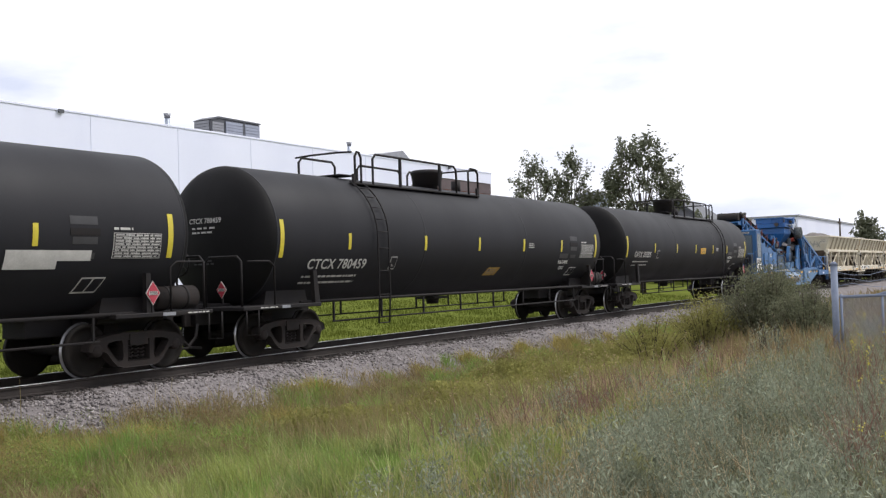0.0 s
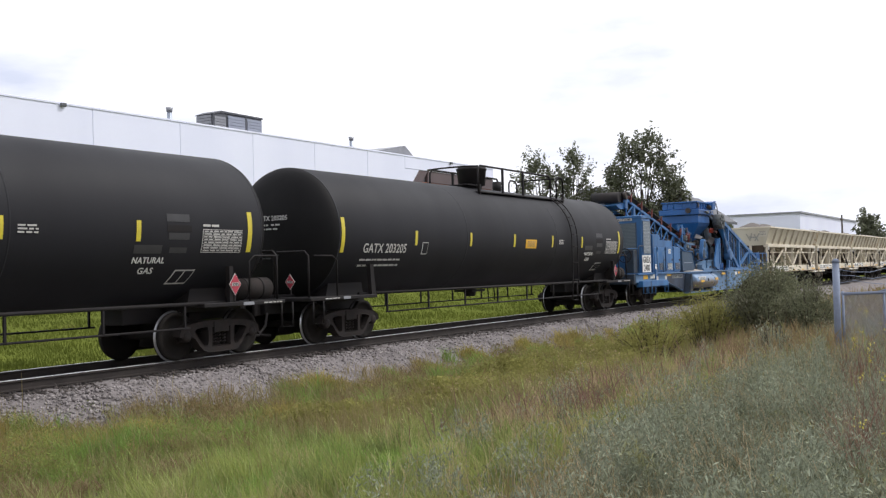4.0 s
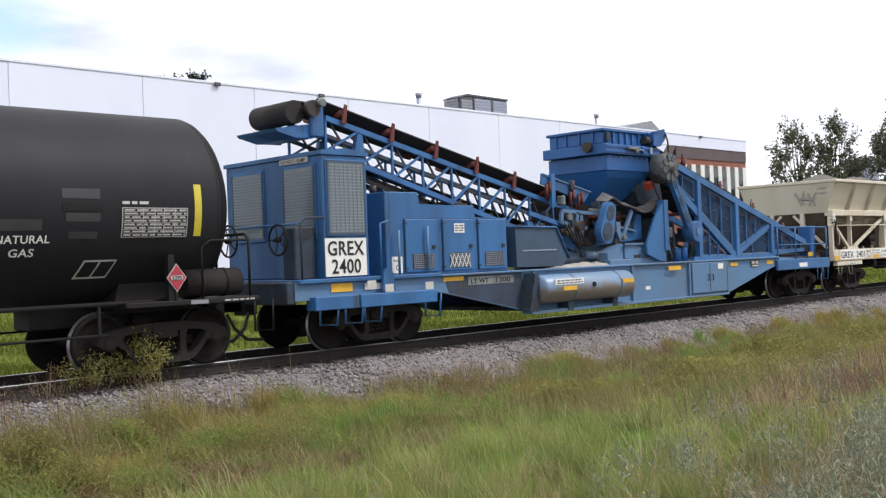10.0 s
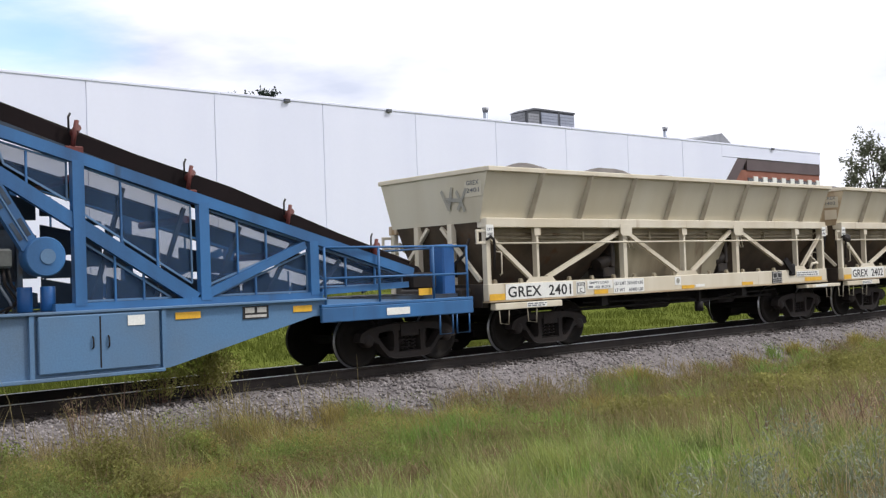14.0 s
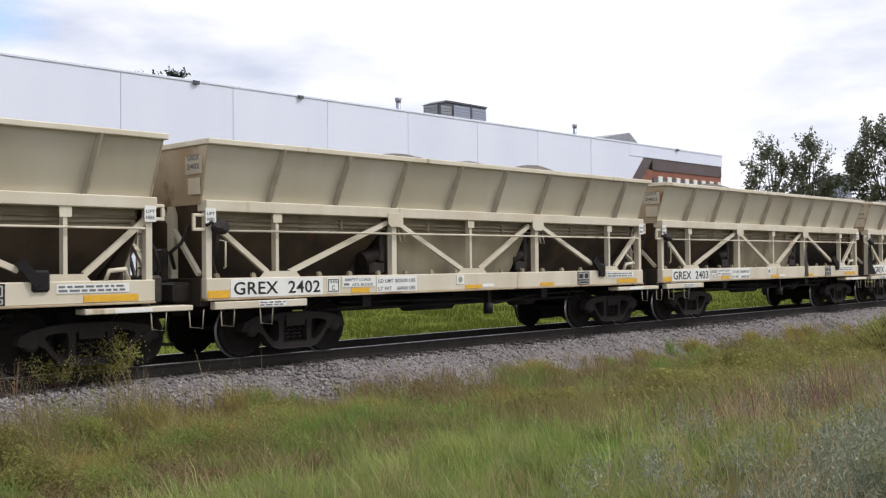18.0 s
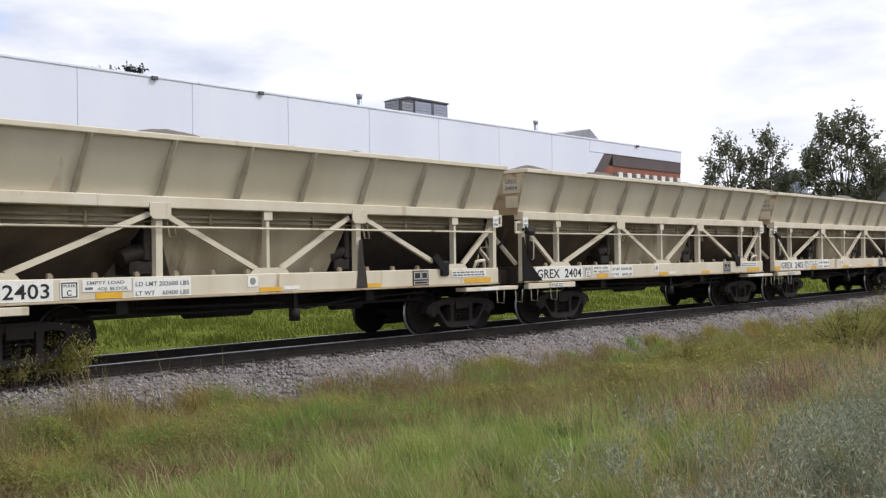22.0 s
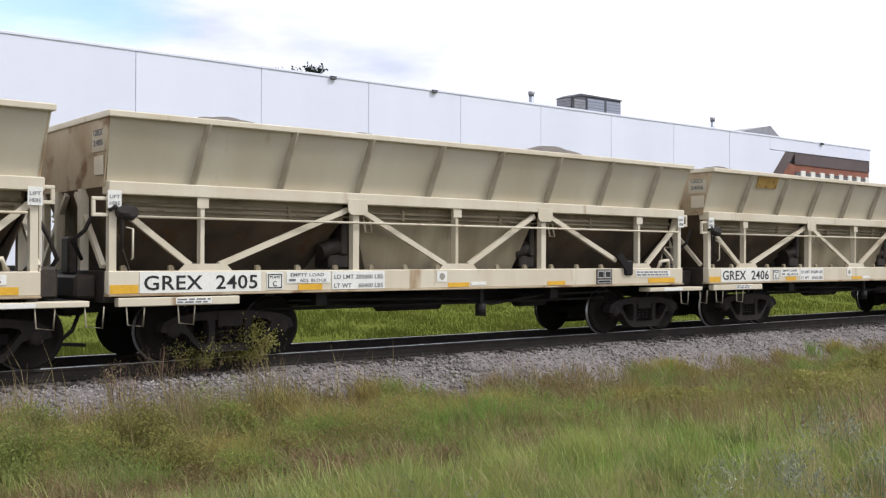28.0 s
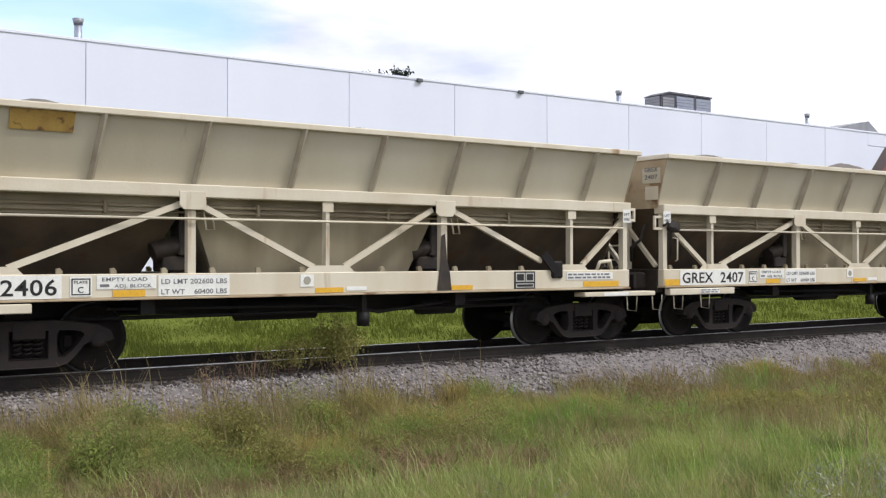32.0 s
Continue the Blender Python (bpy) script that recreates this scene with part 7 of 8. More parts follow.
    part("handrail", one_pipe([(0.58, -1.45, 2.2), (0.58, 1.45, 2.2)], 0.02, 8), BLUE, car)
    part("handrail", one_pipe([(2.35, -1.5, 1.27), (2.35, -1.5, 2.2), (2.55, -1.5, 2.25)], 0.018, 8), BLUE, car)
    part("brake_cabinet", bevelled(boxes((0.62, 1.05, -1.3, -0.95, 1.27, 2.15)), 0.02), BLUE_DIRTY, car, "dark blue cabinet in front of the cab")
    spoked_wheel(car, 0.5, -1.0, 1.95, 0.26)
    # engine housing
    hs = part("engine_housing", bevelled(one_prism([(2.6, 1.24), (5.88, 1.24), (5.88, 2.31), (4.94, 2.31), (4.94, 2.55), (3.44, 2.55), (3.44, 2.78), (2.6, 2.78)], -1.36, 1.3), 0.015), BLUE, car, "blue engine housing with louvred doors")
    part("exhaust_stack", one_tube((3.0, -0.6, 2.78), (3.0, -0.6, 2.95), 0.07, 12), OILY_DARK, hs)
    part("lifting_lug", one_prism([(4.5, 2.55), (4.85, 2.55), (4.8, 2.6), (4.55, 2.6)], -1.3, -1.2), OILY_DARK, hs)
    for xa, xb in ((3.05, 3.88), (4.03, 4.88), (5.01, 5.83)):
        d = part("door", bevelled(boxes((xa, xb, -1.4, -1.362, 1.3, 2.28)), 0.012), BLUE, hs)
        part("latch", one_tube((xb - 0.12, -1.4, 1.76), (xb - 0.12, -1.43, 1.76), 0.04, 10), OILY_DARK, d)
        part("vent", boxes((xa + 0.16, xa + 0.72, -1.408, -1.401, 1.36, 1.64)), OILY_DARK, d)
        for i in range(7):
            part("louvre", one_beam((xa + 0.17, -1.412, 1.38 + i * 0.04), (xa + 0.71, -1.412, 1.38 + i * 0.04), 0.008, 0.012), GALV, d)
        for i in range(12):
            part("vent_wire", one_beam((xa + 0.185 + i * 0.046, -1.418, 1.365), (xa + 0.185 + i * 0.046, -1.418, 1.635), 0.006, 0.008), GALV, d)
        for za, zb in ((1.36, 1.4), (2.18, 2.22)):
            part("door_hinge", boxes((xa - 0.03, xa + 0.04, -1.41, -1.39, za, zb)), BLUE_DIRTY, d)
        part("door_seam", boxes((xa - 0.012, xa - 0.002, -1.372, -1.363, 1.3, 2.29), (xb + 0.002, xb + 0.012, -1.372, -1.363, 1.3, 2.29), (xa - 0.012, xb + 0.012, -1.372, -1.363, 2.282, 2.292)), BLUE_DIRTY, d)
    for i in range(5):
        for k in (-1, 1):
            part("guard_wire", one_beam((4.22 + i * 0.11 - k * 0.06, -1.425, 1.36), (4.22 + i * 0.11 + k * 0.06, -1.425, 1.62), 0.008, 0.012), WHITE_SIGN, hs)
    nt = patch(hs, "small_notice", 4.32, 4.6, 2.02, 2.2, WHITE_SIGN, y=-1.402)
    bars(nt, 4.34, 4.58, 2.04, 2.18, 3, GREY_INK, -1.41)
    pl = patch(hs, "plate_mark", 2.72, 2.98, 1.3, 1.6, WHITE_SIGN, y=-1.362)
    side_letters(pl, "letters", "PLATE", 2.76, 1.51, 0.05, 0.18, y=-1.37)
    side_letters(pl, "letters", "C", 2.81, 1.36, 0.12, None, y=-1.37)
    for x, z1 in ((2.82, 2.08), (3.55, 2.15)):
        part("stanchion", one_tube((x, -1.46, 1.24), (x, -1.46, z1), 0.025, 8), GIRDER_BLUE, car)
    part("guard_bar", boxes((6.3, 7.4, -1.415, -1.402, 1.62, 1.645)), GALV, car)
    sc = part("belt_guard", one_prism([(6.1, 2.13), (7.42, 2.11), (7.82, 1.45), (7.6, 1.28), (6.12, 1.3)], -1.4, -1.1), SLATE, car, "dark slate-blue belt guard")
    part("guard_frame", one_pipe([(6.1, -1.42, 2.13), (7.42, -1.42, 2.11), (7.82, -1.42, 1.45)], 0.02, 6), BLUE, sc)
    # fuel tank on the side
    bm = bmesh.new()
    lathe(bm, [(6.42, 0.1), (6.44, 0.26), (6.5, 0.3), (9.52, 0.3), (9.58, 0.26), (9.6, 0.1)], 28, "x")
    bmesh.ops.translate(bm, verts=bm.verts[:], vec=(0, -1.62, 0.82))
    ft = part("fuel_tank", bm, DUSTY_TANK, car, "long dirty cylindrical fuel tank with labels")
    for x in (7.4, 9.0):
        part("tank_strap", one_tube((x, -1.62, 0.82), (x + 0.05, -1.62, 0.82), 0.306, 28), TANK_BLUE, ft)
        part("tank_foot", boxes((x - 0.05, x + 0.12, -1.72, -1.4, 0.34, 0.56)), BLUE_DIRTY, ft)
    part("label", boxes((6.7, 7.65, -1.92, -1.87, 0.9, 1.02)), WHITE_SIGN, ft)
    bars(ft, 6.75, 7.6, 0.91, 1.01, 2, GREY_INK, -1.922)
    part("reflector", boxes((6.95, 7.4, -1.93, -1.89, 0.78, 0.87)), YELLOW, ft)
    part("reflector", boxes((9.05, 9.45, -1.93, -1.89, 0.85, 0.94)), YELLOW, ft)
    part("filler", one_tube((8.0, -1.9, 0.87), (8.0, -1.95, 0.87), 0.05, 12), BLACK_STEEL, ft)
    part("end_plate", one_prism([(6.1, 0.4), (6.42, 0.4), (6.42, 1.16), (6.3, 1.16)], -1.72, -1.42), BLUE_DIRTY, ft)
    part("skid_plate", boxes((6.2, 9.8, -1.7, -1.43, 0.34, 0.4)), GIRDER_BLUE, ft)
    # discharge conveyor
    for y in (-0.55, 0.55):
        lattice(car, "boom", (1.95, 4.16), (9.2, 2.5), 0.6, 0.95, y, 9, BLUE)
    for i in range(6):
        f = i / 5
        x, z = 2.35 + 5.85 * f, 4.07 - 1.34 * f
        part("boom_cross_bar", one_beam((x, -0.55, z - 0.6 - 0.28 * f), (x, 0.55, z - 0.6 - 0.28 * f), 0.05, 0.05), BLUE, car)
        part("roller_frame", one_prism([(x - 0.08, z), (x + 0.03, z), (x + 0.07, z + 0.34), (x + 0.02, z + 0.36), (x - 0.03, z + 0.18)], -0.64, -0.6), RED_ROLLER, car)
        part("roller", one_tube((x, -0.55, z + 0.22), (x, -0.15, z + 0.1), 0.06, 10), RED_ROLLER, car)
        part("roller", one_tube((x, 0.55, z + 0.22), (x, 0.15, z + 0.1), 0.06, 10), RED_ROLLER, car)
    for i in range(8):
        f, g = i / 8, (i + 1) / 8
        k = 1 if i % 2 else -1
        q = lambda t, y: (1.95 + 7.25 * t, y, 4.16 - 1.66 * t - 0.6 - 0.35 * t)
        part("boom_lateral", one_beam(q(f, -0.55 * k), q(g, 0.55 * k), 0.05, 0.05), OILY_DARK, car)
        part("boom_lateral", one_beam(q(f, 0.0), q(g, 0.0), 0.06, 0.08), OILY_DARK, car)
    # inner rails, counter-braces, return rollers and the oily lower frame of the boom
    R = lambda t, y, d: (1.95 + 7.25 * t, y, 4.16 - 1.66 * t - d * (0.6 + 0.35 * t))
    for y in (-0.5, 0.5):
        part("boom_rail", one_beam(R(0.0, y, 0.5), R(1.0, y, 0.46), 0.05, 0.07), BLUE_DIRTY, car)
        for i in range(9):
            f, g = i / 9, (i + 1) / 9
            part("counter_brace", one_beam(R(f + 0.02, y, 0.06), R(g - 0.02, y, 0.94), 0.03, 0.035), BLUE_DIRTY if i % 3 else OILY_DARK, car)
        part("lower_rail", one_beam(R(0.12, y * 0.8, 1.32), R(0.86, y * 0.8, 1.28), 0.05, 0.07), OILY_DARK, car)
        for i in range(11):
            f = 0.13 + 0.066 * i
            part("rail_hanger", one_beam(R(f, y * 0.9, 0.98), R(f + 0.022, y * 0.8, 1.34), 0.03, 0.04), OILY_DARK, car)
    for i in range(7):
        f = 0.1 + 0.13 * i
        part("return_roller", one_tube(R(f, -0.46, 0.86), R(f, 0.46, 0.86), 0.045, 10), OILY_DARK, car)
        part("lower_cross_bar", one_beam(R(f + 0.04, -0.42, 1.31), R(f + 0.04, 0.42, 1.31), 0.04, 0.05), OILY_DARK, car)
    bm = bmesh.new()
    for (ya, za), (yb, zb) in (((-0.54, 0.3), (-0.34, 0.17)), ((-0.34, 0.17), (0.34, 0.17)), ((0.34, 0.17), (0.54, 0.3))):
        sheet(bm, [(1.8, ya, 4.21 + za), (9.2, ya, 2.52 + za), (9.2, yb, 2.52 + zb), (1.8, yb, 4.21 + zb)], 0.03)
    bmesh.ops.remove_doubles(bm, verts=bm.verts[:], dist=0.004)
    part("belt", bm, RUBBER, car, "black rubber conveyor belt")
    part("return_belt", one_sheet([(2.2, -0.3, 3.62), (8.9, -0.3, 1.98), (8.9, 0.3, 1.98), (2.2, 0.3, 3.62)], 0.02), RUBBER, car)
    part("head_belt", one_sheet([(1.28, -0.52, 4.435), (1.8, -0.52, 4.42), (1.8, 0.52, 4.42), (1.28, 0.52, 4.435)], 0.03), RUBBER, car)
    part("head_drum", one_tube((1.28, -0.56, 4.22), (1.28, 0.56, 4.22), 0.21, 28), RUBBER, car, "large head drum wrapped in the belt")
    part("head_plate", bevelled(boxes((1.55, 1.84, -0.68, -0.58, 3.78, 4.42)), 0.03), BLUE, car)
    part("head_plate", bevelled(boxes((1.55, 1.84, 0.58, 0.68, 3.78, 4.42)), 0.03), BLUE, car)
    part("head_bearing", one_tube((1.55, -0.76, 4.28), (1.55, -0.62, 4.28), 0.15, 16), OILY_DARK, car)
    part("head_motor", one_tube((1.7, -0.84, 4.38), (1.7, -0.7, 4.38), 0.07, 12), MACHINE_GREY, car)
    part("nose_chute", one_prism([(0.82, 3.9), (1.7, 4.04), (1.7, 3.78), (1.25, 3.76), (0.86, 3.85)], -0.6, 0.6), BLUE, car)
    for y in (-0.56, 0.56):
        part("boom_gusset", one_prism([(2.55, 3.42), (2.82, 3.36), (2.82, 3.6), (2.78, 3.9), (2.66, 3.9)], y - 0.05, y + 0.05), BLUE, car)
    # lower end of the boom and drives
    part("turntable", one_tube((9.0, 0, 1.2), (9.0, 0, 1.55), 0.9, 32), BLUE_DIRTY, car)
    for y in (-0.72, 0.62):
        part("boom_heel", one_prism([(7.3, 2.3), (8.46, 1.94), (8.87, 1.88), (9.1, 1.66), (9.12, 1.5), (9.0, 1.42), (8.9, 1.42), (8.26, 1.78), (7.3, 2.12)], y, y + 0.1), BLUE, car, "blue heel plate on which the boom pivots")
    part("pivot_pin", one_tube((9.0, -0.78, 1.53), (9.0, 0.76, 1.53), 0.07, 16), MACHINE_GREY, car)
    part("ram", one_tube((9.08, -0.85, 1.5), (9.6, -0.85, 1.46), 0.1, 16), GIRDER_BLUE, car)
    part("ram_head", one_tube((9.52, -0.97, 1.46), (9.52, -0.73, 1.46), 0.1, 16), MACHINE_GREY, car)
    for x, z in ((8.02, 2.78), (8.86, 2.62), (9.17, 2.56)):
        part("roller_frame", one_pipe([(x - 0.04, -0.72, z - 0.02), (x - 0.04, -0.74, z + 0.3), (x + 0.05, -0.74, z + 0.36), (x + 0.09, -0.72, z + 0.1)], 0.034, 6), RED_ROLLER, car)
    # box frame of the take-up drive under the belt
    for p, q in (((8.36, 2.5), (9.66, 2.44)), ((8.31, 2.24), (9.24, 2.1)), ((8.36, 2.5), (8.31, 2.22)), ((8.9, 2.48), (8.86, 2.16))):
        part("take_up_frame", one_beam((p[0], -0.84, p[1]), (q[0], -0.84, q[1]), 0.06, 0.08), GIRDER_BLUE, car)
    part("take_up_bearing", one_tube((8.62, -0.88, 2.36), (8.62, -0.74, 2.36), 0.085, 14), MACHINE_GREY, car)
    part("take_up_motor", bevelled(boxes((8.32, 8.46, -0.9, -0.72, 2.62, 2.84)), 0.03), MACHINE_GREY, car)
    part("frame_leg", boxes((9.0, 9.1, -0.86, -0.76, 1.75, 2.4)), GIRDER_BLUE, car)
    def pill(x0, z0, r0, x1, z1, r1, n=10):
        ang = math.atan2(z1 - z0, x1 - x0)
        low = [(x0 + r0 * math.cos(ang + math.pi / 2 + math.pi * k / n), z0 + r0 * math.sin(ang + math.pi / 2 + math.pi * k / n)) for k in range(n + 1)]
        high = [(x1 + r1 * math.cos(ang - math.pi / 2 + math.pi * k / n), z1 + r1 * math.sin(ang - math.pi / 2 + math.pi * k / n)) for k in range(n + 1)]
        return low + high

    pg = part("pulley_guard", one_prism(pill(9.33, 2.0, 0.25, 9.5, 2.49, 0.19), -1.36, -1.2), BLUE, car, "blue oval belt-drive guard")
    part("guard_mesh", one_prism(pill(9.33, 1.97, 0.18, 9.36, 2.05, 0.165), -1.372, -1.364), BLUE_DIRTY, pg)
    part("guard_mesh", one_prism(pill(9.45, 2.38, 0.13, 9.5, 2.48, 0.12), -1.372, -1.364), BLUE_DIRTY, pg)
    for y in (-0.68, 0.62):
        part("skirt_board", one_prism([(7.92, 3.32), (8.3, 3.25), (9.65, 2.95), (9.42, 2.72), (7.88, 3.1)], y, y + 0.06), BLUE, car)
        part("skirt_lip", one_beam((7.92, y + 0.02, 3.32), (9.65, y + 0.02, 2.95), 0.1, 0.03), GIRDER_BLUE, car)
    part("boom_post", boxes((8.13, 8.26, -0.76, -0.685, 2.58, 3.33)), BLUE, car)
    part("board_clamp", bevelled(boxes((8.84, 8.95, -0.76, -0.66, 2.98, 3.2)), 0.02), BLUE_DIRTY, car)
    part("warning_lamp", one_tube((8.96, -0.72, 3.0), (8.96, -0.72, 3.2), 0.035, 10), RED_ROLLER, car)
    for i, (x, y, z, r) in enumerate(((9.6, -0.9, 1.9, 0.16), (9.9, -1.0, 2.1, 0.1), (8.8, -0.9, 2.15, 0.12), (10.2, -0.9, 1.75, 0.14))):
        part("hydraulic_motor", one_tube((x, y - 0.15, z), (x, y + 0.2, z), r, 14), OILY_DARK, car)
    for i in range(5):
        part("hose", one_pipe([(8.4 + i * 0.12, -0.85, 2.25), (8.5 + i * 0.12, -1.0, 1.9 - 0.05 * i), (8.8 + i * 0.1, -0.95, 1.7), (9.2 + i * 0.1, -0.9, 1.85)], 0.022, 6), RUBBER, car)
    part("slew_frame", one_prism([(6.9, 2.3), (8.6, 1.95), (8.5, 1.75), (8.0, 1.8), (6.9, 2.05)], -0.4, 0.4), OILY_DARK, car, "dark oily frame under the boom")
    part("slew_beam", one_beam((7.3, -0.75, 2.45), (9.0, -0.75, 2.06), 0.08, 0.1), BLUE, car)
    dust = bmesh.new()
    bmesh.ops.create_grid(dust, x_segments=26, y_segments=8, size=0.5)
    for v in dust.verts:
        u, w = v.co.x * 2, v.co.y * 2
        v.co = (8.9 + u * 1.3, -1.05 + w * 0.24, 1.235 + 0.12 * max(0.0, 1 - u * u) * max(0.0, 1 - w * w) * (0.7 + 0.6 * noise.noise((u * 4, w * 3, 2.0))))
    part("dust_heap", dust, DUST, car, "pale spilled dust on the deck")
    mrng = random.Random(17)
    for i in range(22):
        x = mrng.uniform(7.2, 9.3)
        z = 2.62 - 0.24 * (x - 7.0) - mrng.uniform(0.05, 0.75)
        y = mrng.uniform(-0.95, -0.6)
        if i % 2:
            part("bracket", bevelled(boxes((x, x + mrng.uniform(0.06, 0.2), y, y + 0.15, z, z + mrng.uniform(0.06, 0.22))), 0.01), (OILY_DARK, BLUE_DIRTY, MACHINE_GREY)[i % 3], car)
        else:
            part("hose", one_pipe([(x, y, z), (x + mrng.uniform(-0.1, 0.3), y - 0.1, z - 0.15), (x + mrng.uniform(0.2, 0.6), y - 0.04, z - mrng.uniform(0.1, 0.3))], 0.018, 6), RUBBER, car)
    for i in range(26):
        x, z = mrng.uniform(9.65, 11.05), mrng.uniform(2.05, 2.5)
        y = mrng.uniform(-0.84, -0.45)
        if i % 3 == 0:
            part("bracket", bevelled(boxes((x, x + mrng.uniform(0.08, 0.22), y, y + 0.2, z, z + mrng.uniform(0.08, 0.3))), 0.012), OILY_DARK if i % 2 else BLUE_DIRTY, car)
        elif i % 3 == 1:
            part("hose", one_pipe([(x, y, z), (x + mrng.uniform(-0.2, 0.2), y - 0.12, z - 0.2), (x + mrng.uniform(-0.1, 0.4), y - 0.05, z - mrng.uniform(0.2, 0.45))], 0.02, 6), RUBBER, car)
        else:
            part("drive_shaft", one_tube((x, y, z), (x + mrng.uniform(-0.3, 0.3), y + 0.3, z + 0.05), mrng.uniform(0.04, 0.09), 10), MACHINE_GREY if i % 2 else OILY_DARK, car)
    part("inner_casing", bevelled(boxes((9.75, 11.0, 0.0, 0.9, 1.45, 2.6)), 0.03), OILY_DARK, car)
    # receiving hopper
    hp = part("hopper_box", bevelled(boxes((9.98, 11.72, -0.95, 0.8, 3.46, 3.82)), 0.012), BLUE_DEEP, car, "bright blue receiving hopper with a wide band")
    part("hopper_top", bevelled(boxes((9.95, 11.7, -0.88, 0.72, 4.1, 4.38)), 0.012), BLUE_DEEP, hp)
    part("hopper_band", bevelled(boxes((9.84, 11.84, -1.02, 0.86, 3.84, 4.08)), 0.015), BLUE_DEEP, hp)
    part("hopper_rim", bevelled(boxes((9.89, 11.76, -0.94, 0.78, 4.385, 4.45)), 0.01), BLUE_DEEP, hp)
    for i in range(7):
        part("hopper_rib", boxes((10.05 + i * 0.26, 10.09 + i * 0.26, -0.92, -0.885, 4.1, 4.38)), BLUE_DEEP, hp)
    for y in (-0.6, -0.2, 0.2, 0.5):
        part("hopper_rib", boxes((9.915, 9.945, y - 0.025, y + 0.025, 4.1, 4.38)), BLUE_DEEP, hp)
    bm = bmesh.new()
    up = [bm.verts.new(p) for p in ((9.98, -0.95, 3.45), (11.72, -0.95, 3.45), (11.72, 0.8, 3.45), (9.98, 0.8, 3.45))]
    md = [bm.verts.new(p) for p in ((10.06, -0.88, 3.3), (11.62, -0.88, 3.3), (11.62, 0.74, 3.3), (10.06, 0.74, 3.3))]
    dn = [bm.verts.new(p) for p in ((10.42, -0.4, 2.66), (11.1, -0.4, 2.66), (11.1, 0.4, 2.66), (10.42, 0.4, 2.66))]
    for p, q in ((up, md), (md, dn)):
        for i in range(4):
            bm.faces.new((p[i], p[(i + 1) % 4], q[(i + 1) % 4], q[i]))
    bm.faces.new(dn), bm.faces.new(up[::-1])
    part("hopper_cone", bm, BLUE_DEEP, hp)
    part("ram", one_tube((10.68, -1.08, 3.99), (11.0, -1.08, 3.985), 0.038, 12), MACHINE_GREY, hp)
    part("ram_rod", one_tube((11.0, -1.08, 3.985), (11.3, -1.08, 3.97), 0.02, 8), GALV, hp)
    part("ram_clevis", bevelled(boxes((10.98, 11.1, -1.12, -1.03, 3.9, 4.04)), 0.02), MACHINE_GREY, hp)
    part("motor", one_tube((9.86, -0.55, 4.02), (9.72, -0.55, 4.02), 0.12, 14), OILY_DARK, hp)
    part("red_bracket", one_prism([(11.38, 3.16), (11.6, 3.24), (11.68, 3.08), (11.45, 3.0)], -1.15, -1.0), BRIGHT_RED, hp)
    part("hopper_rail", bevelled(boxes((11.84, 12.12, -1.02, -0.8, 3.86, 4.06)), 0.015), BLUE_DEEP, hp)
    for z in (3.9, 4.02):
        part("rail_lip", boxes((9.86, 12.12, -1.045, -1.022, z - 0.018, z + 0.018)), BLUE_DEEP, hp)
    for i in range(9):
        part("rail_bolt", one_tube((10.0 + i * 0.22, -0.955, 3.78), (10.0 + i * 0.22, -0.975, 3.78), 0.022, 6), BLUE_DIRTY, hp)
    for x in (11.28, 11.62):
        part("rail_clamp", bevelled(boxes((x, x + 0.09, -1.09, -1.03, 3.88, 4.05)), 0.015), BLUE_DEEP if x < 11.5 else GALV, hp)
    part("side_latch", bevelled(boxes((10.0, 10.12, -0.97, -0.925, 4.14, 4.34)), 0.01), OILY_DARK, hp)
    bm = bmesh.new()
    skirt = [(9.6, 2.7), (9.74, 2.76), (9.88, 2.8), (10.0, 2.78), (10.12, 2.72), (10.26, 2.65), (10.5, 2.62), (10.74, 2.58), (10.98, 2.5), (11.2, 2.47), (11.4, 2.5), (11.56, 2.57), (11.72, 2.68), (11.88, 2.76)]
    for i, ((xa, za), (xb, zb)) in enumerate(zip(skirt, skirt[1:])):
        sag = lambda x: 0.1 + 0.05 * math.sin(x * 9.0)
        sheet(bm, [(xa, -1.16, za), (xb, -1.16, zb), (xb, -0.86, zb + sag(xb)), (xa, -0.86, za + sag(xa))], 0.025)
        sheet(bm, [(xa, -1.13, za - 0.035), (xb, -1.13, zb - 0.035), (xb, -1.16, zb), (xa, -1.16, za)], 0.02)
    bmesh.ops.remove_doubles(bm, verts=bm.verts[:], dist=0.002)
    part("rubber_skirt", bm, DUSTY_RUBBER, car, "sagging dusty rubber skirt")
    part("head_bin", one_prism([(11.72, 4.1), (12.02, 4.1), (12.24, 4.3), (12.26, 4.46), (12.18, 4.52), (11.72, 4.42)], -1.12, -0.5), BLUE_DEEP, car)
    part("head_bin_rim", one_beam((11.72, -1.1, 4.43), (12.2, -1.1, 4.52), 0.08, 0.04), BLUE_DEEP, car)
    part("head_bin_motor", one_tube((11.5, -0.98, 4.24), (11.72, -0.98, 4.22), 0.1, 14), OILY_DARK, car)
    part("hose", one_pipe([(12.22, -1.14, 4.42), (12.25, -1.18, 4.2), (12.22, -1.2, 3.9), (12.27, -1.2, 3.72)], 0.02, 6), RUBBER, car)
    part("chute_box", bevelled(boxes((9.9, 11.1, 0.3, 1.1, 1.8, 2.55)), 0.03), BLUE_DIRTY, car, "dark blue inner chute casing")
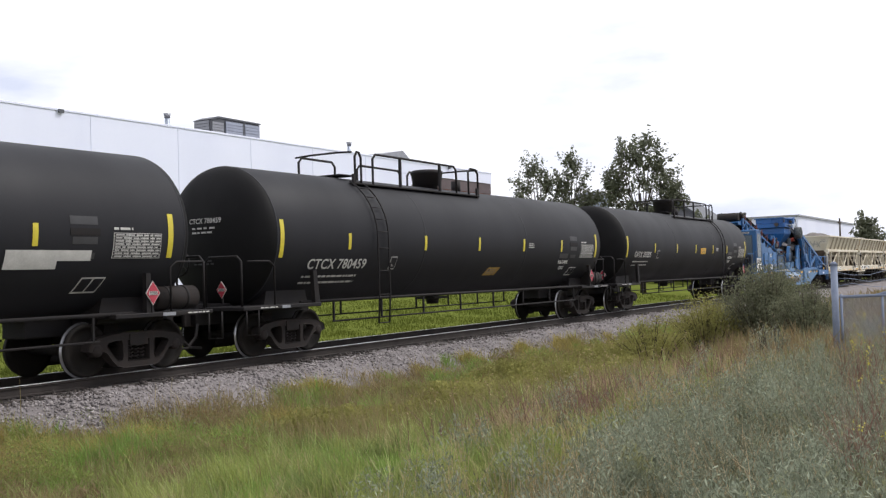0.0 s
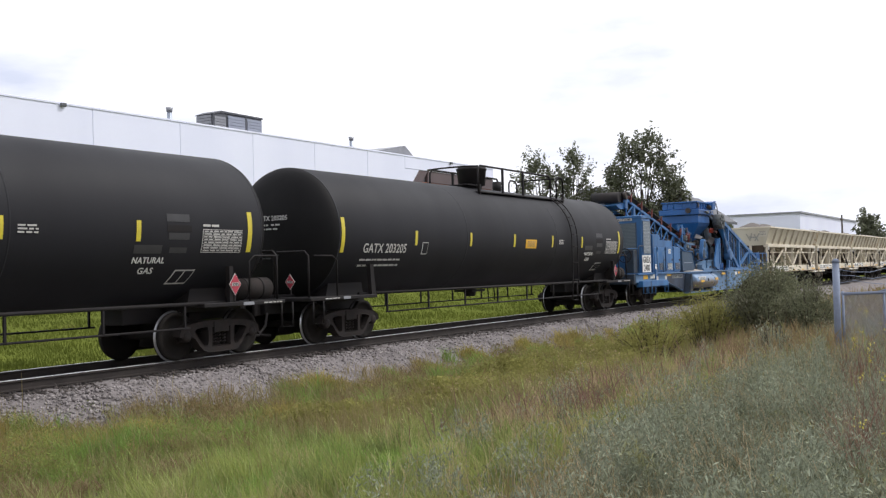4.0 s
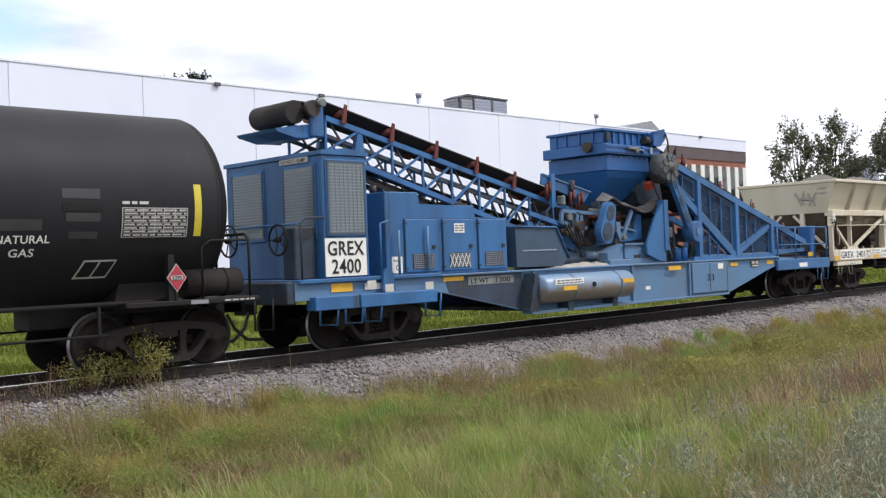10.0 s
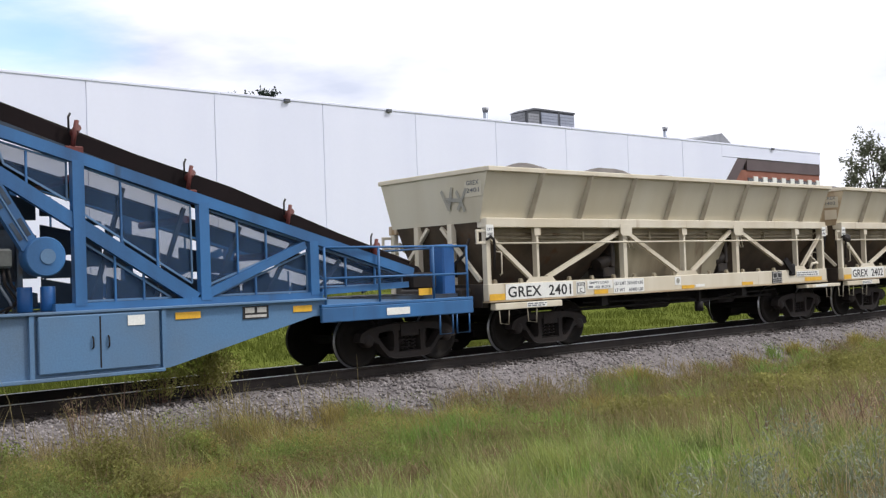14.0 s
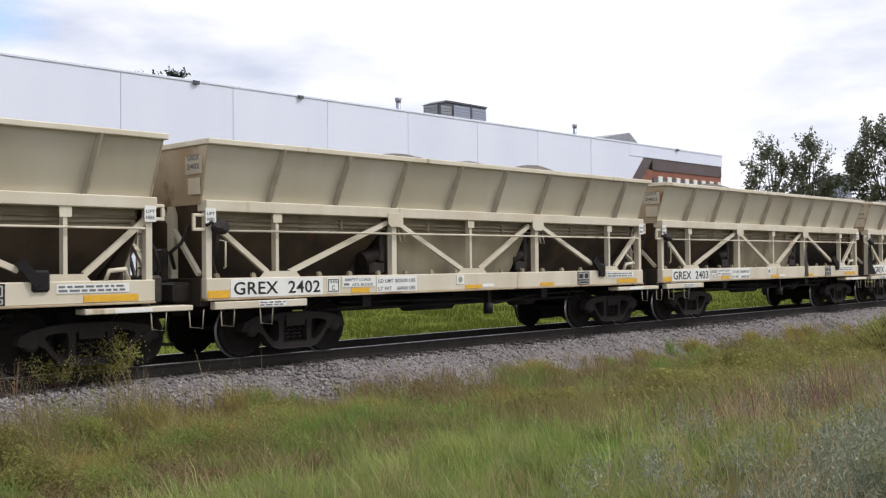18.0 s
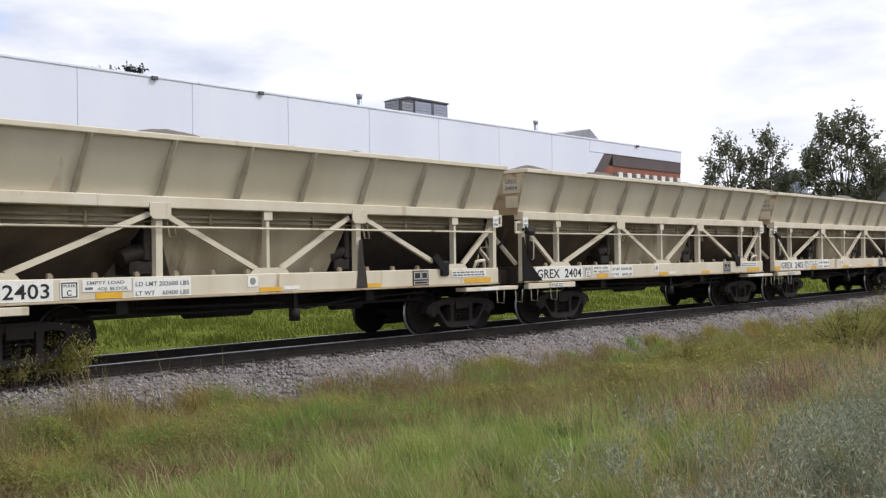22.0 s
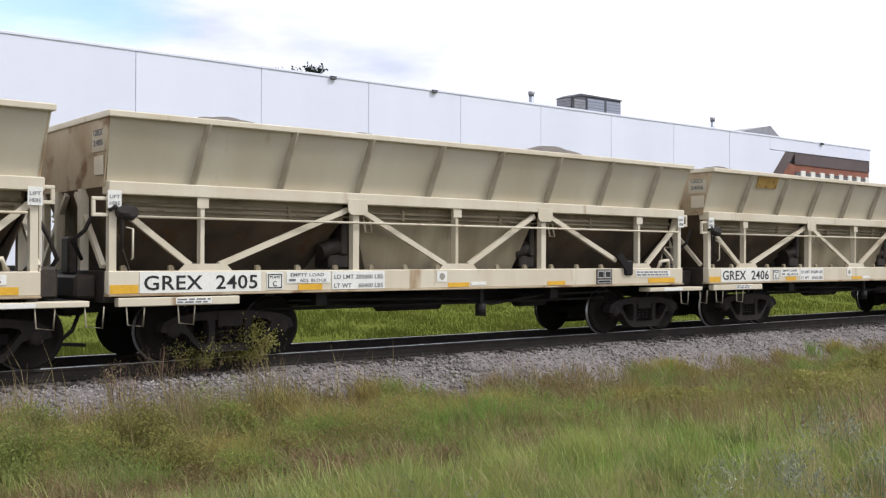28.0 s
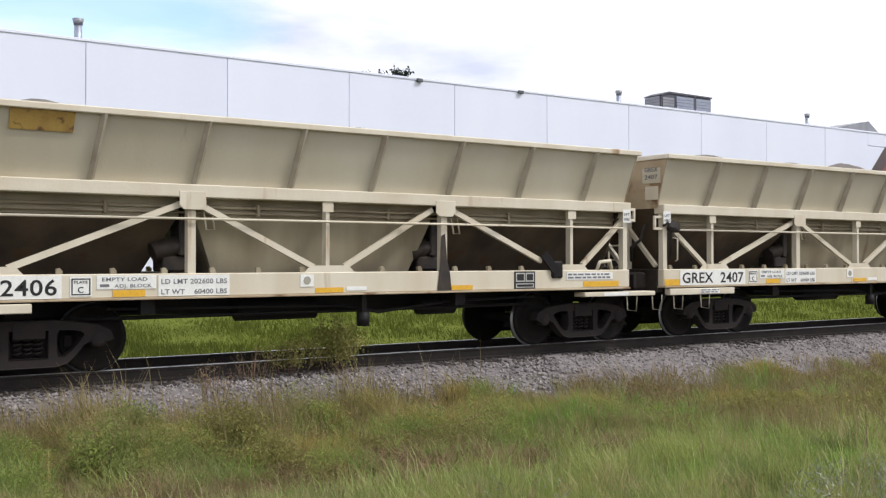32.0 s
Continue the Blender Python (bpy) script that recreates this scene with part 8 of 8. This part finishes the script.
    part("feeder_trough", one_prism([(9.45, 2.24), (10.9, 2.02), (11.06, 2.42), (11.25, 2.42), (11.25, 1.82), (10.3, 1.76), (9.45, 1.7)], -0.98, -0.9), BLUE, car)
    part("loading_skirt", one_prism([(9.5, 2.72), (11.4, 2.5), (11.3, 1.74), (9.5, 1.74)], -0.36, -0.3), OILY_DARK, car)
    part("drive_backing", one_prism([(7.9, 2.62), (8.3, 2.92), (9.6, 2.68), (9.4, 2.1), (9.0, 1.86), (8.5, 1.95), (7.9, 2.2)], -0.3, -0.24), OILY_DARK, car)
    part("trough_lip", one_beam((9.45, -1.0, 2.24), (10.9, -1.0, 2.02), 0.1, 0.04), GIRDER_BLUE, car)
    part("trough_clevis", one_prism([(10.05, 2.08), (10.08, 2.25), (10.14, 2.2), (10.24, 2.24), (10.24, 2.02), (10.38, 1.78), (10.2, 1.78)], -1.08, -1.0), GIRDER_BLUE, car)
    part("trough_link", one_beam((10.36, -1.06, 1.92), (10.74, -1.06, 2.5), 0.06, 0.09), GIRDER_BLUE, car)
    part("link_pin", one_tube((10.34, -1.14, 1.88), (10.34, -0.98, 1.88), 0.07, 12), MACHINE_GREY, car)
    for i in range(4):
        part("roller", one_tube((9.8 + 0.36 * i, -0.86, 2.36), (9.8 + 0.36 * i, -0.5, 2.36), 0.06, 12), OILY_DARK if i % 2 else RED_ROLLER, car)
    part("transfer_chute", one_prism([(11.3, 3.0), (11.5, 3.3), (12.4, 3.2), (12.55, 2.55), (12.3, 2.3), (11.9, 2.55), (11.45, 2.72)], -0.8, 0.5), BLUE_DIRTY, car, "dusty dark transfer chute under the belt head")
    part("drive_housing", one_prism([(11.93, 2.1), (12.1, 2.36), (12.5, 2.36), (12.62, 2.22), (12.62, 1.66), (11.93, 1.66)], -0.85, -0.3), BLUE_DIRTY, car)
    # drive disc and arm
    dc = bmesh.new()
    lathe(dc, [(-1.66, 0.03), (-1.66, 0.09), (-1.63, 0.1), (-1.63, 0.13), (-1.58, 0.15), (-1.56, 0.33), (-1.52, 0.36), (-1.2, 0.36), (-1.2, 0.03)], 28)
    bmesh.ops.translate(dc, verts=dc.verts[:], vec=(11.7, 0, 3.52))
    dd = part("drive_disc", dc, DRIVE_GREY, car, "round oily grey gear drive with cast pads")
    for k in range(8):
        a = 2 * math.pi * (k + 0.3) / 8
        part("cast_pad", one_prism(pill(11.7 + 0.22 * math.cos(a), 3.52 + 0.22 * math.sin(a), 0.07, 11.7 + 0.27 * math.cos(a), 3.52 + 0.27 * math.sin(a), 0.08, 5), -1.6, -1.55), DRIVE_GREY, dd)
    part("gear_lobe", one_prism(pill(11.78, 3.6, 0.24, 11.95, 3.7, 0.17, 8), -1.5, -1.2), DRIVE_GREY, dd)
    part("lobe_cap", one_tube((11.97, -1.54, 3.68), (11.97, -1.5, 3.68), 0.09, 14), DRIVE_GREY, dd)
    part("hub_bore", one_tube((11.7, -1.665, 3.52), (11.7, -1.655, 3.52), 0.05, 12), OILY_DARK, dd)
    arm = part("drive_arm", one_beam((11.8, -1.5, 3.36), (12.54, -1.5, 2.1), 0.12, 0.24), BLUE, car)
    part("arm_ridge", one_beam((11.86, -1.565, 3.28), (12.5, -1.565, 2.18), 0.02, 0.018), GIRDER_BLUE, arm)
    for f in (0.16, 0.5, 0.82):
        for k in (-1, 1):
            x, z = 11.8 + 0.74 * f + 0.052 * k, 3.36 - 1.26 * f + 0.03 * k
            part("arm_slot", one_beam((x - 0.065, -1.563, z + 0.11), (x + 0.065, -1.563, z - 0.11), 0.008, 0.055), BLUE_DIRTY, arm)
    part("lower_pulley", bevelled(one_tube((12.7, -1.66, 1.97), (12.7, -1.36, 1.97), 0.26, 24), 0.012), BLUE, car)
    part("pulley_hub", one_tube((12.72, -1.675, 1.97), (12.72, -1.658, 1.97), 0.1, 18), GIRDER_BLUE, car)
    part("hose", one_pipe([(11.45, -1.2, 3.3), (11.5, -1.25, 3.0), (11.7, -1.22, 2.8), (11.9, -1.1, 2.7)], 0.018, 6), RUBBER, car)
    part("side_panel", one_prism([(11.54, 2.68), (11.64, 2.74), (11.64, 1.26), (11.3, 1.3), (10.84, 1.46), (10.84, 1.72), (11.21, 2.3)], -1.4, -1.34), BLUE, car)
    part("side_panel", bevelled(boxes((11.58, 11.76, -1.43, -1.2, 1.52, 2.75)), 0.012), BLUE, car)
    part("base_plate", bevelled(boxes((9.5, 11.65, -1.28, 1.28, 1.22, 1.36)), 0.015), GIRDER_BLUE, car)
    part("pivot_base", one_prism([(9.52, 1.52), (10.12, 1.72), (10.12, 1.36), (9.52, 1.36)], -1.2, 1.2), GIRDER_BLUE, car)
    part("pivot_base", bevelled(boxes((10.15, 11.0, -1.24, 1.24, 1.36, 1.7)), 0.012), GIRDER_BLUE, car)
    part("base_lip", boxes((10.1, 10.86, -1.29, -1.24, 1.685, 1.73)), GIRDER_BLUE, car)
    part("base_slot", boxes((10.5, 10.76, -1.246, -1.242, 1.38, 1.45)), OILY_DARK, car)
    part("gearbox", bevelled(boxes((12.24, 12.46, -1.1, -0.86, 1.84, 2.1)), 0.03), MACHINE_GREY, car)
    part("gearbox_post", boxes((12.53, 12.6, -1.05, -0.95, 1.24, 2.24)), BLUE_DIRTY, car)
    for k in range(3):
        part("hose", one_pipe([(12.3 + 0.06 * k, -1.0, 1.86), (12.28 + 0.08 * k, -1.08, 1.62), (12.42 + 0.1 * k, -1.05, 1.4), (12.5 - 0.12 * k, -1.0, 1.24)], 0.02, 6), RUBBER if k else GALV, car)
    for x in (12.6, 12.91):
        part("strut", bevelled(one_tube((x, -1.1, 1.24), (x, -1.1, 1.58), 0.1, 16), 0.01), BLUE_DEEP, car)
    # feed conveyor with its trussed side
    for y in (-1.4, 1.28):
        yb = (y, y + 0.12)
        part("side_chord", one_beam((12.1, y + 0.06, 3.66), (19.1, y + 0.06, 1.6), 0.12, 0.16), BLUE, car)
        part("side_chord", boxes((12.9, 17.2, yb[0], yb[1], 1.24, 1.34)), BLUE, car)
        for x, zt in ((13.25, 3.28), (15.12, 2.74), (17.05, 2.16)):
            part("side_post", boxes((x - 0.08, x + 0.08, yb[0] - 0.01, yb[1], 1.3, zt)), BLUE, car)
        part("side_brace", one_beam((12.0, y + 0.06, 3.2), (14.98, y + 0.06, 1.32), 0.1, 0.19), BLUE, car)
        part("side_brace", one_beam((15.05, y + 0.06, 1.34), (16.9, y + 0.06, 2.1), 0.1, 0.13), BLUE, car)
        part("side_brace", one_beam((17.2, y + 0.06, 1.34), (19.0, y + 0.06, 1.4), 0.08, 0.1), BLUE, car)
        for x, z0, z1 in ((12.58, 2.95, 3.38), (13.87, 2.06, 3.02), (14.4, 1.72, 2.86), (13.76, 1.34, 1.98), (14.18, 1.34, 1.72), (15.7, 1.66, 2.5), (16.2, 1.86, 2.36), (16.0, 1.34, 1.62), (17.7, 1.42, 1.9), (18.3, 1.42, 1.72)):
            part("screen_bar", boxes((x - 0.013, x + 0.013, y + 0.05, y + 0.08, z0, z1)), BLUE, car)
    for pts in ([(13.33, 3.2), (14.94, 2.7), (14.94, 1.55), (13.33, 2.56)], [(13.33, 2.16), (14.6, 1.36), (13.33, 1.36)], [(15.2, 2.64), (16.95, 2.14), (15.2, 1.52)], [(15.3, 1.36), (16.95, 1.36), (16.95, 1.98)], [(17.14, 2.06), (18.9, 1.56), (18.9, 1.42), (17.14, 1.42)], [(12.2, 3.5), (13.12, 3.26), (13.12, 2.74), (12.3, 3.2)]):
        screen(car, pts, -1.3, SCREEN)
        for (xa, za), (xb, zb) in zip(pts, pts[1:] + pts[:1]):
            part("screen_edge", one_beam((xa, -1.32, za), (xb, -1.32, zb), 0.02, 0.028), GIRDER_BLUE, car)
    # dark casing sheets on the far side, with slits of daylight between them
    crng = random.Random(23)
    x = 12.5
    while x < 18.6:
        w = crng.uniform(0.3, 0.62)
        top = 3.3 - (x - 12.1) * 0.3
        z = 1.28
        while z < top - 0.1:
            h = crng.uniform(0.3, 0.6)
            zt = min(z + h, top)
            part("casing_sheet", one_prism([(x, z), (x + w, z), (x + w, zt - 0.1), (x, zt)], 0.9, 0.92), SLATE, car)
            z = zt + crng.choice((0.0, 0.07, 0.13))
        x += w + crng.choice((0.0, 0.0, 0.06))
    bm = bmesh.new()
    for (ya, za), (yb2, zb) in (((-0.7, 0.2), (-0.3, 0.0)), ((-0.3, 0.0), (0.3, 0.0)), ((0.3, 0.0), (0.7, 0.2))):
        sheet(bm, [(12.0, ya, 4.08 + za), (19.6, ya, 1.62 + za), (19.6, yb2, 1.62 + zb), (12.0, yb2, 4.08 + zb)], 0.04)
    bmesh.ops.remove_doubles(bm, verts=bm.verts[:], dist=0.004)
    part("belt", bm, BELT_BLACK, car, "black rubber feed belt")
    for (xa, za), (xb, zb) in zip(((12.1, 4.08), (13.4, 3.62), (15.9, 2.92)), ((13.4, 3.62), (15.9, 2.92), (19.7, 1.56))):
        part("belt_edge", one_beam((xa, -0.72, za), (xb, -0.72, zb), 0.1, 0.28), BELT_BLACK, car)
    part("belt_frame", one_beam((12.0, -0.8, 3.92), (19.4, -0.8, 1.5), 0.08, 0.12), BLUE_DIRTY, car)
    for i in range(4):
        x = 13.4 + i * 1.75
        z = 4.1 - (x - 12.0) * 0.324
        rf = part("roller_frame", one_pipe([(x, -0.85, z - 0.15), (x, -0.92, z + 0.06), (x + 0.05, -0.9, z + 0.26)], 0.035, 6), RED_ROLLER, car)
        part("roller", one_tube((x + 0.05, -0.93, z + 0.16), (x + 0.05, -0.6, z + 0.02), 0.055, 12), RED_ROLLER, rf)
        part("bracket_foot", bevelled(boxes((x - 0.12, x + 0.14, -0.9, -0.84, z - 0.22, z - 0.1)), 0.015), RED_ROLLER, rf)
        part("lamp_stalk", one_pipe([(x - 0.06, -0.88, z + 0.1), (x - 0.07, -0.9, z + 0.3), (x - 0.04, -0.9, z + 0.36)], 0.016, 6), RUBBER, rf)
        part("return_roller", one_tube((x, -0.8, z - 0.55), (x, 0.8, z - 0.55), 0.06, 10), RED_ROLLER, car)
    part("return_belt", one_sheet([(12.2, -0.6, 3.45), (19.3, -0.6, 1.42), (19.3, 0.6, 1.42), (12.2, 0.6, 3.45)], 0.03), RUBBER, car)
    for i in range(6):
        x = 13.6 + i * 0.95
        zt = 3.66 - (x - 12.1) * 0.294
        part("inner_strut", one_beam((x, -0.9, 1.3), (x + 0.5, -0.9, zt - 0.25), 0.06, 0.06), BLUE_DIRTY, car)
    # rear platform
    part("rear_deck", bevelled(boxes((17.1, 20.4, -1.5, 1.5, 1.08, 1.13)), 0.008), BLUE, car)
    part("rear_sill", bevelled(boxes((17.1, 20.4, -1.5, -1.42, 0.84, 1.08)), 0.012), BLUE, car)
    for x in (17.2, 18.3, 19.5, 20.3):
        part("rail_post", one_tube((x, -1.46, 1.1), (x, -1.46, 2.05), 0.022, 8), BLUE, car)
    for z in (1.55, 2.05):
        part("handrail", one_tube((17.2, -1.46, z), (20.3, -1.46, z), 0.02, 8), BLUE, car)
    part("handrail", one_pipe([(20.3, -1.46, 2.05), (20.3, 1.46, 2.05)], 0.02, 8), BLUE, car)
    part("control_box", bevelled(boxes((20.05, 20.35, -1.1, -0.7, 1.13, 2.1)), 0.03), BLUE_DEEP, car)
    part("tail_drum", one_tube((19.7, -0.7, 1.55), (19.7, 0.7, 1.55), 0.18, 18), TRUCK_STEEL, car)
    part("tail_motor", bevelled(boxes((19.3, 19.9, -1.1, -0.75, 1.3, 1.6)), 0.04), TRUCK_STEEL, car)
    patch(car, "small_notice", 18.4, 18.9, 0.9, 1.02, WHITE_SIGN, y=-1.504)
    patch(car, "reflector", 19.2, 19.5, 1.2, 1.32, YELLOW, y=-1.4)
    for x in (19.9, 20.3):
        part("stirrup", one_pipe([(x - 0.3, -1.48, 0.86), (x - 0.3, -1.48, 0.5), (x, -1.48, 0.5), (x, -1.48, 0.86)], 0.014, 6), BLUE, car)
    coupler(car, 0.4, -1)
    coupler(car, 20.2, 1)
    truck(car, 2.6)
    truck(car, 19.2)
    return car


# ---- the train ----
B_STRIPES = [0.08, 2.42, 5.62, 8.4, 11.12, 13.8, 16.6]
C_STRIPES = [0.06, 3.07, 5.8, 8.36, 10.95, 13.25, 16.56]
TRAIN = []
tank_a = tank_wagon("black tank wagon with a white patch and yellow stripes", 3.5, 9.6, 3.66, 8.2, B_STRIPES, None, 3)
TRAIN.append((tank_a, 16.2 - TANK_PITCH))
TRAIN.append((tank_wagon("black tank wagon with white lettering and a tilted orange notice", 3.5, 9.6, 3.66, 8.2, B_STRIPES, ("CTCX 780459", 1.09, 1.78, 2.12, 4.2), 1), 16.2))
TRAIN.append((tank_wagon("black tank wagon with white lettering and an orange notice", 7.48, 13.3, 12.5, 8.6, C_STRIPES, ("GATX 203205", 0.92, 2.02, 1.78, 3.42), 2), 16.2 + TANK_PITCH))
TRAIN.append((machine(), 53.71))
first = hopper()
hoppers = [first] + [copy_thing(first, Matrix.Identity(4)) for i in range(11)]
for i, car in enumerate(hoppers):
    number_on(car, str(2401 + i))
    x = 74.54 + HOPPER_PITCH * i
    TRAIN.append((car, x))
    TRAIN.append((gravel_load(40 + i), x))
part("yellow_paint_patch", one_sheet([(1.66, -1.513, 3.17), (2.44, -1.513, 3.17), (2.45, -1.597, 3.42), (1.66, -1.597, 3.42)], -0.012), RUSTY_YELLOW, hoppers[5], "rusty yellow painted patch below the rim")


for spare in [c for c in hoppers[0].children if c.name.startswith(("end_notice", "hose_coil"))]:
    bpy.data.objects.remove(spare)
sooty_bin = max((c for c in hoppers[2].children if c.name.split(".")[0] == "bin"), key=lambda c: c.data.vertices[0].co.x)
sooty_bin.data = sooty_bin.data.copy()
sooty_bin.data.materials[0] = OILY_DARK
clean_end = [c for c in hoppers[0].children if c.name.startswith("end_sheet")][0]
clean_end.data = clean_end.data.copy()
clean_end.data.materials[0] = CREAM_SHEET
smudge = bmesh.new()
for a, b, c, d in ((-1.0, 3.15, -0.75, 2.75), (-0.72, 3.12, -0.95, 2.72), (-0.6, 3.2, -0.5, 2.75), (-0.5, 2.8, -0.3, 3.15), (-0.9, 2.92, -0.45, 2.98)):
    k = len(smudge.verts) * 0.0005
    beam(smudge, (-0.055 - k, a, b), (-0.055 - k, c, d), 0.004, 0.07)
part("grey_smudge", smudge, SMUDGE, hoppers[0], "grey sprayed smudge on the end sheet")
for k, x in ((5, 8.24), (2, 8.3)):
    part("oil_smear", one_prism([(x - 0.05, 1.9), (x + 0.03, 1.95), (x + 0.07, 1.5), (x + 0.12, 1.34), (x + 0.16, 1.03), (x - 0.12, 1.03), (x - 0.08, 1.34)], -1.4645, -1.4625), OILY_DARK, hoppers[k], "dark oil smear running down a post")
part("soot_smear", one_prism([(-0.06, 1.0), (0.72, 1.0), (0.42, 1.26), (0.1, 1.55), (0.03, 2.0), (-0.06, 2.0)], -1.4665, -1.4635), HEAD_BLACK, hoppers[3], "black soot smear over the front corner")
# ---- track pieces ----
tie = made("tie", bevelled(boxes((-0.115, 0.115, -1.3, 1.3, -0.36, -0.19)), 0.012), TIE_WOOD)
for i in range(230):
    x = -16 + 0.52 * i
    ob = part("tie", tie, None, track, at=(x, TRACK_Y + random.uniform(-0.03, 0.03), random.uniform(-0.01, 0.0)))
    ob.rotation_euler = (0, 0, random.uniform(-0.02, 0.02))
far_ties = bmesh.new()
for i in [k for k in range(-300, 530) if not 0 <= k < 230]:
    x = -16 + 0.52 * i
    box(far_ties, x - 0.115, x + 0.115, TRACK_Y - 1.3, TRACK_Y + 1.3, -0.36, -0.19)
tagged(part("tie_rows", far_ties, TIE_WOOD, track), kind="stuff")


def stones(name, label, n, y0, y1, size, seed, mat):
    """Broken stones lying on the track bed between two distances across it."""
    rng = np.random.default_rng(seed)
    r = 12.0 * (48 / 12.0) ** rng.uniform(0, 1, n * 4)
    a = np.radians(rng.uniform(9, 88, n * 4))
    x, y = r * np.cos(a), r * np.sin(a)
    ok = (y > y0) & (y < y1)
    x, y = x[ok][:n], y[ok][:n]
    n = len(x)
    z = np.interp(y, [p[0] for p in BED], [p[1] for p in BED]) + rng.uniform(-0.008, 0.02, n)
    octa = np.array([(1, 0, 0), (-1, 0, 0), (0, 1, 0), (0, -1, 0), (0, 0, 1), (0, 0, -1)], float)
    tri = np.array([(0, 2, 4), (2, 1, 4), (1, 3, 4), (3, 0, 4), (2, 0, 5), (1, 2, 5), (3, 1, 5), (0, 3, 5)])
    sz = size * rng.uniform(0.5, 1.35, (n, 1, 1)) ** 1.5 * (np.hypot(x, y) / 15)[:, None, None] ** 0.35
    shape = octa[None] * rng.uniform(0.6, 1.25, (n, 6, 1)) + rng.normal(size=(n, 6, 3)) * 0.22
    turn = rng.uniform(0, 2 * np.pi, n)
    c, s = np.cos(turn)[:, None], np.sin(turn)[:, None]
    shape = np.stack([shape[..., 0] * c - shape[..., 1] * s, shape[..., 0] * s + shape[..., 1] * c, shape[..., 2] * 0.8], -1) * sz
    co = (shape + np.stack([x, y, z], 1)[:, None]).reshape(-1, 3)
    faces = (tri[None] + 6 * np.arange(n)[:, None, None]).reshape(-1, 3)
    return tagged(new(name, fast_mesh(name, co, faces, mat)), label, "gravel", kind="stuff")


stones("ballast_stones", "loose grey crushed stones on the ballast shoulder", 74000, 11.8, 13.7, 0.027, 9, STONE)
# darker stones across the middle of the bed
stones("oily_stones", "dark stones between and beside the ties", 15000, 13.55, 17.1, 0.03, 10, DARK_STONE)
stones("large_stones", "larger pale stones scattered on the ballast", 420, 11.9, 13.5, 0.06, 12, STONE)


# ---- what moves ----
def shift_at(t):
    return float(np.interp(t, [r[0] for r in SHIFT], [r[1] for r in SHIFT]))


def motions():
    for car, x in TRAIN:
        walk(car, [(t, pose(x - s, TRACK_Y, 0)) for t, s in SHIFT])
    steps = 240
    turns = [(32.0 * i / steps, -math.degrees(shift_at(32.0 * i / steps) / WHEEL_R)) for i in range(steps + 1)]
    for car, x in TRAIN:
        for t in car.children:
            if t.name.startswith("truck"):
                for w in t.children:
                    if w.name.startswith("wheelset"):
                        at = w.location.copy()
                        walk(w, [(s, pose(*at, 0, a, 0)) for s, a in turns])


motions()
